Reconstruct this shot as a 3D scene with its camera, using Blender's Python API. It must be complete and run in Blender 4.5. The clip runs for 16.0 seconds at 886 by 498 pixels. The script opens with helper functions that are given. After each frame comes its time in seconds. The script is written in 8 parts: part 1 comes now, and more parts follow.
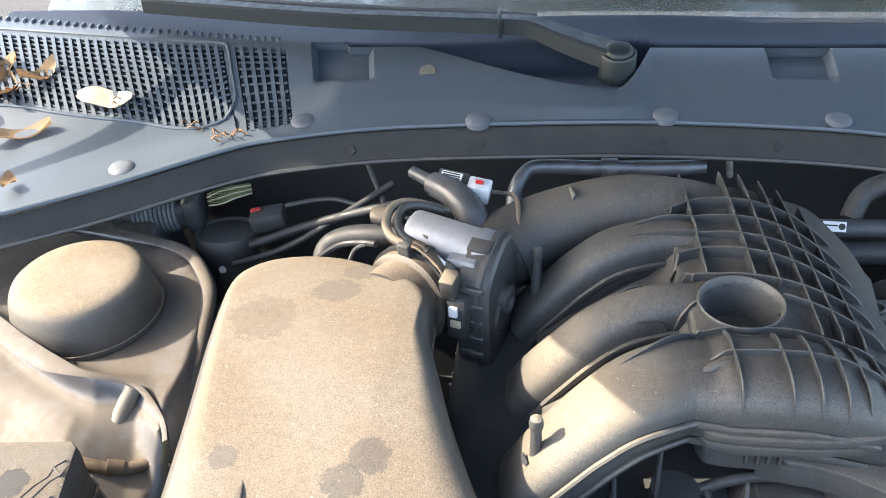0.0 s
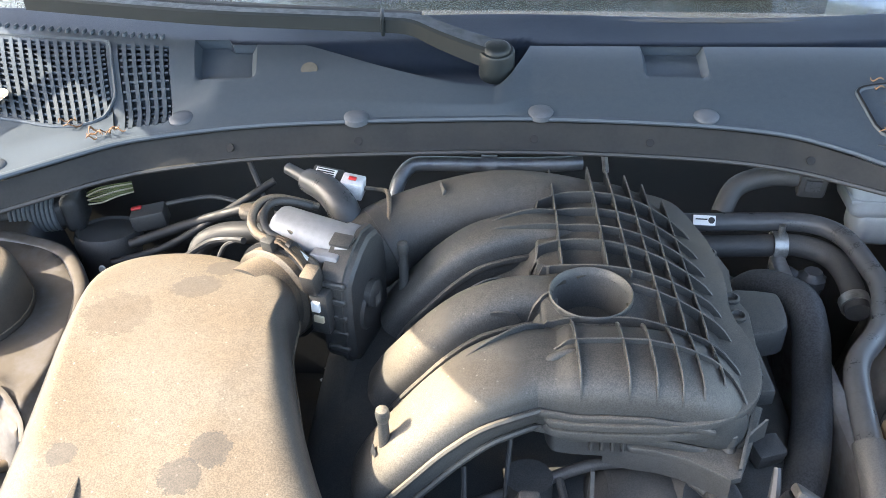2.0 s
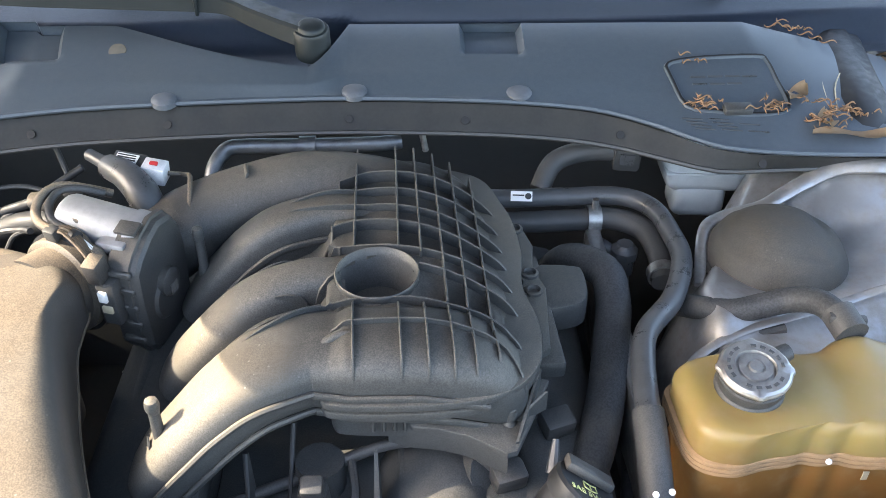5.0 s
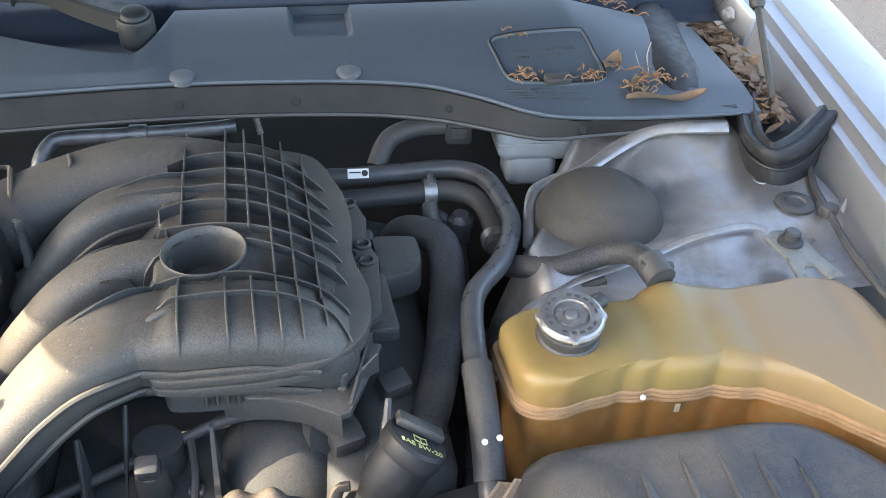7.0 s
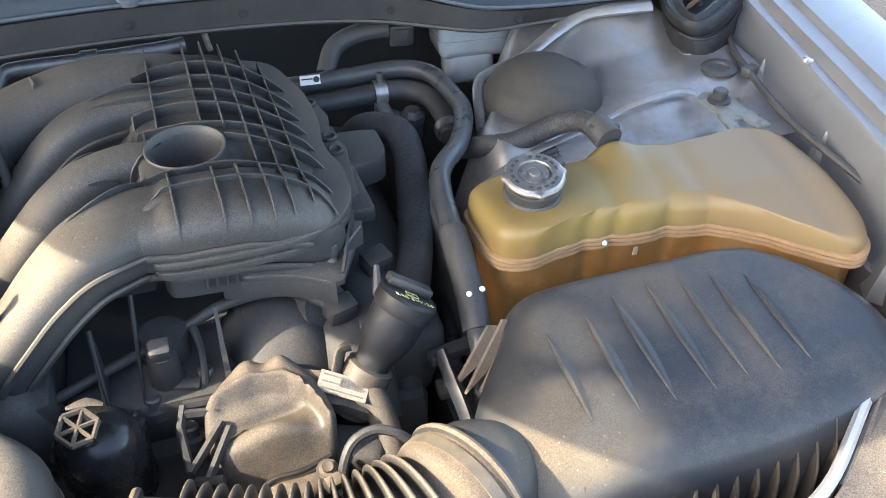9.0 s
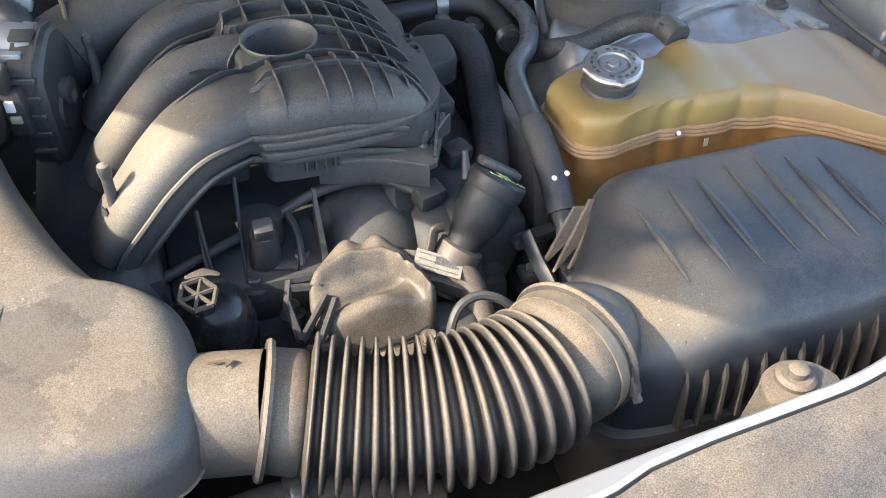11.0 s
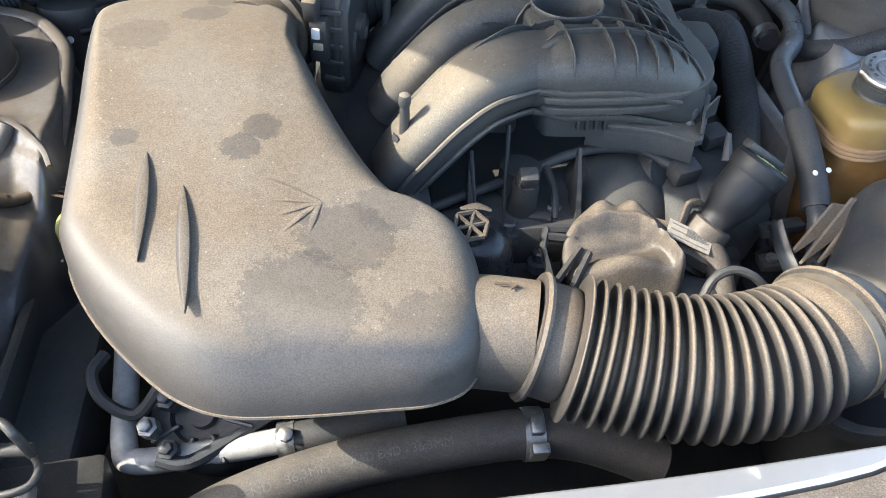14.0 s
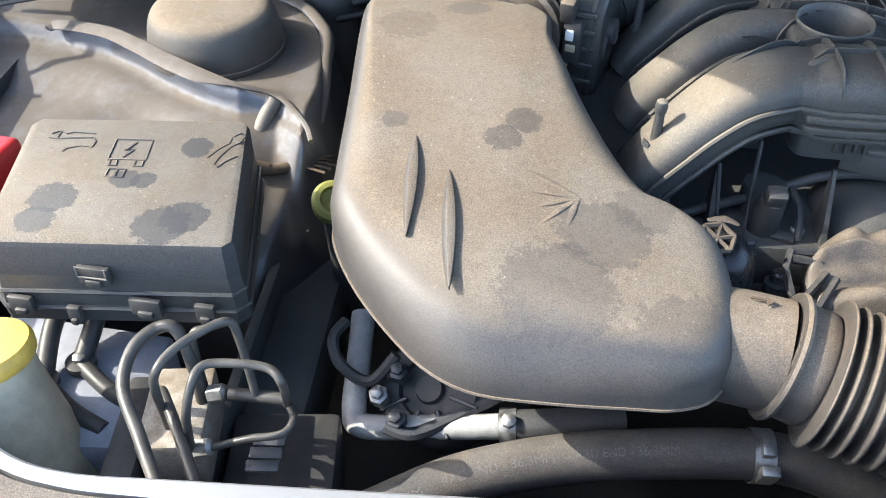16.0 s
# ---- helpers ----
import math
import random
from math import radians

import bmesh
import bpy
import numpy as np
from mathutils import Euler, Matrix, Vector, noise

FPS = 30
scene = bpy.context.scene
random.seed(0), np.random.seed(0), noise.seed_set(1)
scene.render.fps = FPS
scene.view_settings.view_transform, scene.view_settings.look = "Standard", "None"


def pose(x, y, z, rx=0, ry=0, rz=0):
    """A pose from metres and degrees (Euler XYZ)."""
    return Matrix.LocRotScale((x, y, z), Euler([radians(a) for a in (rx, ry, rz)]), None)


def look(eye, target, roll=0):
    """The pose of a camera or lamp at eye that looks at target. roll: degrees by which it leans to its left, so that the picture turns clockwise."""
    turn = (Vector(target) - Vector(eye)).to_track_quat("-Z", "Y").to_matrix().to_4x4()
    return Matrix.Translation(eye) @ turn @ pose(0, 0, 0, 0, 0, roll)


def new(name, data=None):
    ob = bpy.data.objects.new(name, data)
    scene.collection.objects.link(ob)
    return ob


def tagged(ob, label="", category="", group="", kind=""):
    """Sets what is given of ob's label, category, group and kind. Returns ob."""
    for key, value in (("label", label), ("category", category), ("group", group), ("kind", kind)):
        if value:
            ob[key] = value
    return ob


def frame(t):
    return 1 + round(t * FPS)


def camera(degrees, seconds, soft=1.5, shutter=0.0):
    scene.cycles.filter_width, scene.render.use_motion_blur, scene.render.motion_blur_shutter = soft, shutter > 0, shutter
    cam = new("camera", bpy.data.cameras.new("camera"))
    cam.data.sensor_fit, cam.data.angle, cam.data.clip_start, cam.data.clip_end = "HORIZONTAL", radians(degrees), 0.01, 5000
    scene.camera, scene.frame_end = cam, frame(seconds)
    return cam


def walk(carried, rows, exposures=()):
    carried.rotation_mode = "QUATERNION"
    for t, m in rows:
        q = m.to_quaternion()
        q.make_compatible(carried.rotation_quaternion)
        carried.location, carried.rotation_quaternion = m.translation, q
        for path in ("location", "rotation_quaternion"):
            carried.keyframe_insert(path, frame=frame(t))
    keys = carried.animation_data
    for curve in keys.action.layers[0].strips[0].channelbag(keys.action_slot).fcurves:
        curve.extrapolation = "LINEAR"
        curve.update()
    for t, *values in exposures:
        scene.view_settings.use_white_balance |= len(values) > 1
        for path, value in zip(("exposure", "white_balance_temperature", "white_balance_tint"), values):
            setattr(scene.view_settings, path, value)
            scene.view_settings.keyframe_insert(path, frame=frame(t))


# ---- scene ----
cam = camera(53.1, 16.0, 0.65)
PATH = [
    (0, (-0.036, -0.661, 1.465), (-0.256, 0.958, 0.312), -2.9),
    (0.5, (-0.011, -0.668, 1.466), (-0.203, 0.957, 0.317), -2.3),
    (1, (0.013, -0.666, 1.463), (-0.155, 0.966, 0.319), -1.9),
    (1.5, (0.035, -0.664, 1.462), (-0.11, 0.968, 0.314), -1.6),
    (2, (0.053, -0.664, 1.459), (-0.062, 0.968, 0.309), -1.3),
    (2.5, (0.072, -0.663, 1.458), (-0.022, 0.968, 0.305), -1.0),
    (3, (0.09, -0.662, 1.456), (0.037, 0.969, 0.299), -0.6),
    (3.2, (0.098, -0.665, 1.457), (0.059, 0.966, 0.3), -0.4),
    (5.3, (0.185, -0.654, 1.449), (0.276, 0.954, 0.263), 1.0),
    (5.5, (0.19, -0.658, 1.445), (0.304, 0.95, 0.261), 1.4),
    (6, (0.206, -0.671, 1.448), (0.381, 0.93, 0.262), 1.5),
    (6.5, (0.219, -0.681, 1.448), (0.491, 0.907, 0.262), 2.2),
    (7, (0.225, -0.693, 1.445), (0.546, 0.886, 0.26), 2.3),
    (7.5, (0.228, -0.707, 1.442), (0.58, 0.857, 0.247), 2.1),
    (8, (0.222, -0.728, 1.436), (0.621, 0.804, 0.214), 1.7),
    (8.2, (0.211, -0.739, 1.435), (0.626, 0.779, 0.2), 1.2),
    (10.3, (0.072, -0.811, 1.389), (0.604, 0.624, 0.101), 1.1),
    (10.5, (0.062, -0.814, 1.386), (0.584, 0.618, 0.091), 0.8),
    (11, (0.039, -0.822, 1.382), (0.529, 0.599, 0.062), 0.7),
    (11.5, (0.015, -0.835, 1.385), (0.488, 0.587, 0.06), 2.3),
    (12, (-0.011, -0.845, 1.385), (0.444, 0.579, 0.057), 3.6),
    (12.5, (-0.033, -0.845, 1.384), (0.396, 0.589, 0.058), 4.3),
    (13, (-0.05, -0.848, 1.384), (0.322, 0.6, 0.056), 4.1),
    (13.5, (-0.073, -0.849, 1.38), (0.203, 0.611, 0.041), 3.5),
    (14, (-0.09, -0.857, 1.38), (0.112, 0.618, 0.046), 2.7),
    (14.5, (-0.114, -0.863, 1.381), (0.017, 0.623, 0.05), 2.1),
    (15, (-0.129, -0.871, 1.382), (-0.109, 0.626, 0.055), 0.4),
    (15.5, (-0.146, -0.874, 1.379), (-0.215, 0.623, 0.055), -0.6),
    (16, (-0.17, -0.876, 1.381), (-0.315, 0.612, 0.053), 0.2),
]
walk(cam, [(t, look(eye, target, roll)) for t, eye, target, roll in PATH], ((0.0, 3.28, 7500, 9), (1.5, 3.40, 7550, 9), (3.0, 3.42, 7600, 9), (5.6, 3.44, 7850, 9), (7.0, 3.36, 7850, 9), (8.0, 3.27, 7800, 9), (10.5, 3.02, 7450, 9), (12.0, 2.84, 7250, 8), (14.0, 2.78, 6850, 6), (15.0, 2.83, 6650, 6), (16.0, 2.72, 6650, 6)))

# ---- light ----
SUN_WAY = Vector((0.80, 0.03, -0.60)).normalized()      # the way the sunlight travels
world = bpy.data.worlds.new("world")
scene.world = world
world.use_nodes = True
wn = world.node_tree
sky = wn.nodes.new("ShaderNodeTexSky")
sky.sky_type = 'NISHITA'
sky.sun_disc = False
sky.air_density = 0.8
sky.dust_density = 1.8
sky.ozone_density = 1.1
sky.sun_elevation = math.asin(-SUN_WAY.z)
sky.sun_rotation = math.atan2(-SUN_WAY.x, -SUN_WAY.y)
wn.links.new(sky.outputs[0], wn.nodes["Background"].inputs[0])
wn.nodes["Background"].inputs[1].default_value = 0.15
sun_data = bpy.data.lights.new("sun", 'SUN')
sun_data.energy = 1.75
sun_data.angle = radians(0.28)
sun_data.color = (1.0, 0.945, 0.865)
sun = new("sun", sun_data)
sun.matrix_world = look(SUN_WAY * -10, (0, 0, 0))

# ---- building helpers ----


from mathutils.bvhtree import BVHTree


def cr(pts, n=8):
    """A smooth line through the points."""
    P = [Vector(p) for p in pts]
    out = []
    for i in range(len(P) - 1):
        a, b, c, d = P[max(i - 1, 0)], P[i], P[i + 1], P[min(i + 2, len(P) - 1)]
        for k in range(n):
            t = k / n
            out.append(0.5 * (2 * b + (c - a) * t + (2 * a - 5 * b + 4 * c - d) * t * t + (3 * b - a - 3 * c + d) * t ** 3))
    out.append(P[-1])
    return out


def ring_cr(pts, n=6):
    """A smooth closed line through the points (2D or 3D)."""
    P = [Vector(p) for p in pts]
    m = len(P)
    out = []
    for i in range(m):
        a, b, c, d = P[i - 1], P[i], P[(i + 1) % m], P[(i + 2) % m]
        for k in range(n):
            t = k / n
            out.append(0.5 * (2 * b + (c - a) * t + (2 * a - 5 * b + 4 * c - d) * t * t + (3 * b - a - 3 * c + d) * t ** 3))
    return out


def loft(bm, rings, cap=True, closed=True):
    rows = [[bm.verts.new(p) for p in r] for r in rings]
    n = len(rows[0])
    for a, b in zip(rows, rows[1:]):
        for i in range(n if closed else n - 1):
            j = (i + 1) % n
            bm.faces.new((a[i], a[j], b[j], b[i]))
    if cap and closed:
        bm.faces.new(rows[0][::-1])
        bm.faces.new(rows[-1])
    return bm


def tube(pts, r, seg=12, n=6, bm=None, flat=1.0, smooth=True, up=(0, 0, 1), cap=True):
    """A round (or, with flat, oval) bar along the points; r a number or a list, one for each point. flat: height over width."""
    bm = bm or bmesh.new()
    line = cr(pts, n) if smooth and len(pts) > 2 else [Vector(p) for p in pts]
    if isinstance(r, (int, float)):
        rad = [r] * len(line)
    else:
        steps = n if smooth and len(pts) > 2 else 1
        rad = [r[min(int(i / steps), len(r) - 1)] * (1 - (i / steps) % 1) + r[min(int(i / steps) + 1, len(r) - 1)] * ((i / steps) % 1) for i in range(len(line))]
    rings = []
    u = Vector(up)
    for i, p in enumerate(line):
        d = (line[min(i + 1, len(line) - 1)] - line[max(i - 1, 0)]).normalized()
        if abs(d.dot(u)) > 0.98:
            u = Vector((0, 1, 0)) if abs(d.y) < 0.9 else Vector((1, 0, 0))
        side = d.cross(u).normalized()
        w = side.cross(d).normalized()
        u = w
        rings.append([p + rad[i] * (side * math.cos(2 * math.pi * k / seg) + w * flat * math.sin(2 * math.pi * k / seg)) for k in range(seg)])
    return loft(bm, rings, cap)


def braid(pts, r, strands=16, pitch=0.006, relief=0.012):
    """A hose in a woven sleeve: two sets of strands wind about it and cross."""
    line = cr(pts, 40)
    bm, rings, run, prev = bmesh.new(), [], 0.0, None
    for i, p in enumerate(line):
        d = (line[min(i + 1, len(line) - 1)] - line[max(i - 1, 0)]).normalized()
        side = d.cross(Vector((0, 0, 1))).normalized()
        w = side.cross(d).normalized()
        run += (p - prev).length if prev is not None else 0.0
        prev = p
        ring = []
        for k in range(48):
            a = 2 * math.pi * k / 48
            f = math.sin(strands / 2 * a + 2 * math.pi * run / pitch / 2) * math.sin(strands / 2 * a - 2 * math.pi * run / pitch / 2)
            ring.append(p + r * (1 + relief * f) * (side * math.cos(a) + w * math.sin(a)))
        rings.append(ring)
    loft(bm, rings)
    return bm


def lathe(profile, m, seg=24, bm=None, cap=True):
    """Turns (radius, height) pairs about m's z axis."""
    bm = bm or bmesh.new()
    rings = [[m @ Vector((r * math.cos(2 * math.pi * k / seg), r * math.sin(2 * math.pi * k / seg), z)) for k in range(seg)] for r, z in profile]
    return loft(bm, rings, cap)


def along(p, d):
    """A frame at p whose z axis points along d."""
    return Matrix.Translation(p) @ Vector(d).to_track_quat("Z", "Y").to_matrix().to_4x4()


def box(size, m, bevel=0.0, bm=None, segments=2):
    b = bmesh.new()
    bmesh.ops.create_cube(b, size=1)
    bmesh.ops.scale(b, vec=size, verts=b.verts)
    if bevel:
        bmesh.ops.bevel(b, geom=b.edges[:], offset=bevel, segments=segments, affect='EDGES', profile=0.5)
    bmesh.ops.transform(b, matrix=m, verts=b.verts)
    if bm is None:
        return b
    tmp = bpy.data.meshes.new("tmp")
    b.to_mesh(tmp)
    b.free()
    bm.from_mesh(tmp)
    bpy.data.meshes.remove(tmp)
    return bm


def prism(outline, z0, z1, bevel=0.0, m=None, bm=None):
    """A plate with the given outline (x, y), bevelled at its top rim."""
    bm = bm or bmesh.new()
    O = [Vector((p[0], p[1])) for p in outline]
    area = sum(a.x * b.y - b.x * a.y for a, b in zip(O, O[1:] + O[:1]))
    if area < 0:
        O.reverse()
    k = len(O)

    def inset(d):
        out = []
        for i in range(k):
            t = (O[(i + 1) % k] - O[i - 1]).normalized()
            out.append(O[i] + d * Vector((-t.y, t.x)))
        return out
    rings = [[(p.x, p.y, z0) for p in O], [(p.x, p.y, z1 - bevel) for p in O]]
    if bevel:
        rings += [[(p.x, p.y, z1 - bevel * 0.3) for p in inset(bevel * 0.3)], [(p.x, p.y, z1) for p in inset(bevel)]]
    m = m or Matrix()
    return loft(bm, [[m @ Vector(p) for p in r] for r in rings])


def pillow(outline, centre, low, top, fillet, steps=7, inner=10, bm=None):
    """A moulded shell: the outline (x, y) at height low, rounded over with the fillet into the surface top(x, y)."""
    bm = bm or bmesh.new()
    C = Vector(centre)
    O = [Vector((p[0], p[1])) for p in outline]
    rings = [[(p.x, p.y, low(p.x, p.y) if callable(low) else low) for p in O]]
    for s in range(steps + 1):
        a = s / steps * math.pi / 2
        ring = []
        for p in O:
            d = C - p
            f = min(fillet(p.x, p.y) if callable(fillet) else fillet, 0.8 * d.length)
            q = p + d.normalized() * f * (1 - math.cos(a))
            ring.append((q.x, q.y, top(q.x, q.y) - f * 0.85 * (1 - math.sin(a))))
        rings.append(ring)
    last = [Vector((q[0], q[1])) for q in rings[-1]]
    for s in range(1, inner):
        k = s / inner
        rings.append([((p + (C - p) * k).x, (p + (C - p) * k).y, top(*(p + (C - p) * k))) for p in last])
    return loft(bm, rings)


def sheet(fn, us, vs, thick=0.0, bm=None):
    """The surface fn(u, v), as a shell of some thickness."""
    bm = bm or bmesh.new()
    g = [[bm.verts.new(fn(u, v)) for v in vs] for u in us]
    for i in range(len(us) - 1):
        for j in range(len(vs) - 1):
            bm.faces.new((g[i][j], g[i + 1][j], g[i + 1][j + 1], g[i][j + 1]))
    if thick:
        bmesh.ops.solidify(bm, geom=bm.faces[:], thickness=thick)
    return bm


def span(a, b, n):
    return [a + (b - a) * i / n for i in range(n + 1)]


def part(name, bm, material, parent=None, label="", sharp=40):
    bmesh.ops.recalc_face_normals(bm, faces=bm.faces[:])
    me = bpy.data.meshes.new(name)
    bm.to_mesh(me)
    bm.free()
    me.materials.append(material)
    me.shade_smooth()
    me.set_sharp_from_angle(angle=radians(sharp))
    ob = new(name, me)
    if parent is not None:
        ob.parent = parent
        base = parent
        while base.parent is not None:
            base = base.parent
        if parent is base:
            ob.matrix_parent_inverse = Matrix.Translation(base.location).inverted()
    if label:
        tagged(ob, label)
    return ob


def thing(name, label, category, at, group="", kind=""):
    ob = new(name)
    ob.location = at
    ob.empty_display_size = 0.02
    return tagged(ob, label, category, group, kind)


def whole(name, bm, material, label, category, group="", kind="", sharp=40):
    return tagged(part(name, bm, material, None, "", sharp), label, category, group, kind)


# ---- materials ----


def material(name, rough=0.5, metal=0.0):
    m = bpy.data.materials.new(name)
    m.use_nodes = True
    nt = m.node_tree
    b = nt.nodes["Principled BSDF"]
    b.inputs["Roughness"].default_value = rough
    b.inputs["Metallic"].default_value = metal
    b.inputs["Specular IOR Level"].default_value = 0.38
    return m, nt, b


def node(nt, kind, **values):
    n = nt.nodes.new(kind)
    for k, v in values.items():
        n.inputs[k.replace("_", " ")].default_value = v
    return n


def mixc(nt, fac, a, b):
    n = nt.nodes.new("ShaderNodeMix")
    n.data_type = 'RGBA'
    for sock, v in ((n.inputs[0], fac), (n.inputs[6], a), (n.inputs[7], b)):
        if isinstance(v, (int, float)):
            sock.default_value = v
        elif isinstance(v, tuple):
            sock.default_value = (*v, 1)
        else:
            nt.links.new(v, sock)
    return n.outputs[2]


def math2(nt, op, a, b=0.0, clamp=False):
    n = nt.nodes.new("ShaderNodeMath")
    n.operation = op
    n.use_clamp = clamp
    for sock, v in zip(n.inputs, (a, b)):
        if isinstance(v, (int, float)):
            sock.default_value = v
        else:
            nt.links.new(v, sock)
    return n.outputs[0]


def ranged(nt, v, lo, hi, to0=0.0, to1=1.0, smooth=True):
    n = nt.nodes.new("ShaderNodeMapRange")
    n.interpolation_type = 'SMOOTHSTEP' if smooth else 'LINEAR'
    nt.links.new(v, n.inputs[0])
    for i, x in enumerate((lo, hi, to0, to1)):
        n.inputs[i + 1].default_value = x
    return n.outputs[0]


def coords(nt):
    return nt.nodes.new("ShaderNodeTexCoord").outputs["Object"]


def noisy(nt, co, scale, detail=4.0, rough=0.55, stretch=None):
    if stretch:
        mp = nt.nodes.new("ShaderNodeMapping")
        mp.inputs["Scale"].default_value = stretch
        nt.links.new(co, mp.inputs[0])
        co = mp.outputs[0]
    n = node(nt, "ShaderNodeTexNoise", Scale=scale, Detail=detail, Roughness=rough)
    nt.links.new(co, n.inputs["Vector"])
    return n.outputs["Fac"]


def bump(nt, b, height, strength, distance):
    n = node(nt, "ShaderNodeBump", Strength=strength, Distance=distance)
    nt.links.new(height, n.inputs["Height"])
    nt.links.new(n.outputs[0], b.inputs["Normal"])


def dusty(name, base, dust, amount, rough=0.45, spots=(), grain=0.55, patch=14.0, metal=0.0, lie=0.6, relief=0.0008, slope=-0.2, vary=0.35, pale_spots=()):
    """A dark moulded surface under road dust. amount: how much of it is covered; spots: (place, size, left) wiped
    clean; pale_spots: (place, size, most) raised to the dust tone.
    """
    m, nt, b = material(name, rough, metal)
    co = coords(nt)
    big = noisy(nt, co, patch, 4.0, 0.5)
    mid = noisy(nt, co, 130, 4.0, 0.6)
    fine = noisy(nt, co, 760, 3.0, 0.75)
    geo = nt.nodes.new("ShaderNodeNewGeometry")
    sep = nt.nodes.new("ShaderNodeSeparateXYZ")
    nt.links.new(geo.outputs["Normal"], sep.inputs[0])
    up = ranged(nt, sep.outputs[2], slope, 0.96, 1 - lie, 1.0)
    cover = math2(nt, 'ADD', math2(nt, 'MULTIPLY', big, 2.6 * vary), amount - 1.3 * vary)
    cover = math2(nt, 'ADD', cover, math2(nt, 'MULTIPLY', math2(nt, 'SUBTRACT', mid, 0.5), 0.25))
    cover = math2(nt, 'ADD', cover, math2(nt, 'MULTIPLY', math2(nt, 'SUBTRACT', fine, 0.5), 2.2 * grain * (0.3 + amount)), True)
    cover = math2(nt, 'MULTIPLY', cover, up)
    for (place, size, keep) in spots:
        off = nt.nodes.new("ShaderNodeVectorMath")
        off.operation = 'DISTANCE'
        nt.links.new(co, off.inputs[0])
        off.inputs[1].default_value = place
        d = math2(nt, 'ADD', off.outputs["Value"], math2(nt, 'MULTIPLY', math2(nt, 'SUBTRACT', mid, 0.5), size * 0.8))
        d = math2(nt, 'ADD', d, math2(nt, 'MULTIPLY', math2(nt, 'SUBTRACT', fine, 0.5), size * 0.35))
        cover = math2(nt, 'MULTIPLY', cover, ranged(nt, d, size * 0.90, size * 1.0, keep, 1.0))
    for (place, size, most) in pale_spots:
        off = nt.nodes.new("ShaderNodeVectorMath")
        off.operation = 'DISTANCE'
        nt.links.new(co, off.inputs[0])
        off.inputs[1].default_value = place
        d = math2(nt, 'ADD', off.outputs["Value"], math2(nt, 'MULTIPLY', math2(nt, 'SUBTRACT', big, 0.5), size * 1.2))
        d = math2(nt, 'ADD', d, math2(nt, 'MULTIPLY', math2(nt, 'SUBTRACT', fine, 0.5), size * 0.8))
        cover = math2(nt, 'MAXIMUM', cover, math2(nt, 'MULTIPLY', ranged(nt, d, size * 0.35, size, most, 0.0), up))
    mottle = ranged(nt, math2(nt, 'ADD', math2(nt, 'MULTIPLY', fine, 0.85), math2(nt, 'MULTIPLY', mid, 0.15)), 0.36, 0.64)
    tone = mixc(nt, mottle, tuple(c * (1 - 0.55 * grain) for c in dust), tuple(min(1, c * (1 + 0.45 * grain)) for c in dust))
    hue = ranged(nt, noisy(nt, co, patch * 1.7, 3.0, 0.5), 0.30, 0.70)
    tone = mixc(nt, hue, tone, mixc(nt, mottle, tuple(c * k for c, k in zip(dust, (0.70, 0.66, 0.62))), tuple(c * k for c, k in zip(dust, (1.12, 1.02, 0.90)))))
    cell = node(nt, "ShaderNodeTexVoronoi", Scale=170.0)
    nt.links.new(co, cell.inputs["Vector"])
    split = nt.nodes.new("ShaderNodeSeparateColor")
    nt.links.new(cell.outputs["Color"], split.inputs[0])
    speck = math2(nt, 'MULTIPLY', ranged(nt, cell.outputs["Distance"], 0.10, 0.20, 1.0, 0.0), ranged(nt, split.outputs[0], 0.80, 0.82))
    tone = mixc(nt, math2(nt, 'MULTIPLY', speck, min(1.0, 1.3 * grain)), tone, tuple(min(0.6, c * 2.0 + 0.05) for c in dust))
    ground = mixc(nt, mottle, tuple(c * (1 - 0.65 * grain) for c in base), tuple(c * (1 + 0.75 * grain) for c in base))
    nt.links.new(mixc(nt, cover, ground, tone), b.inputs["Base Color"])
    nt.links.new(ranged(nt, cover, 0.0, 0.8, rough, 0.92), b.inputs["Roughness"])
    h = math2(nt, 'ADD', math2(nt, 'MULTIPLY', fine, 0.6), math2(nt, 'MULTIPLY', mid, 0.5))
    bump(nt, b, h, 0.4, relief)
    return m


def plain(name, base, rough=0.5, metal=0.0, vary=0.25, scale=60.0, relief=0.0003, coat=0.0):
    m, nt, b = material(name, rough, metal)
    co = coords(nt)
    a = noisy(nt, co, scale, 4.0)
    fine = noisy(nt, co, scale * 12, 2.0)
    f = ranged(nt, math2(nt, 'ADD', math2(nt, 'MULTIPLY', a, 0.7), math2(nt, 'MULTIPLY', fine, 0.3)), 0.3, 0.7)
    nt.links.new(mixc(nt, f, tuple(c * (1 - vary) for c in base), tuple(min(1, c * (1 + vary)) for c in base)), b.inputs["Base Color"])
    nt.links.new(ranged(nt, f, 0, 1, max(0.03, rough - 0.1), min(1, rough + 0.12)), b.inputs["Roughness"])
    b.inputs["Coat Weight"].default_value = coat
    bump(nt, b, fine, 0.25, relief)
    return m


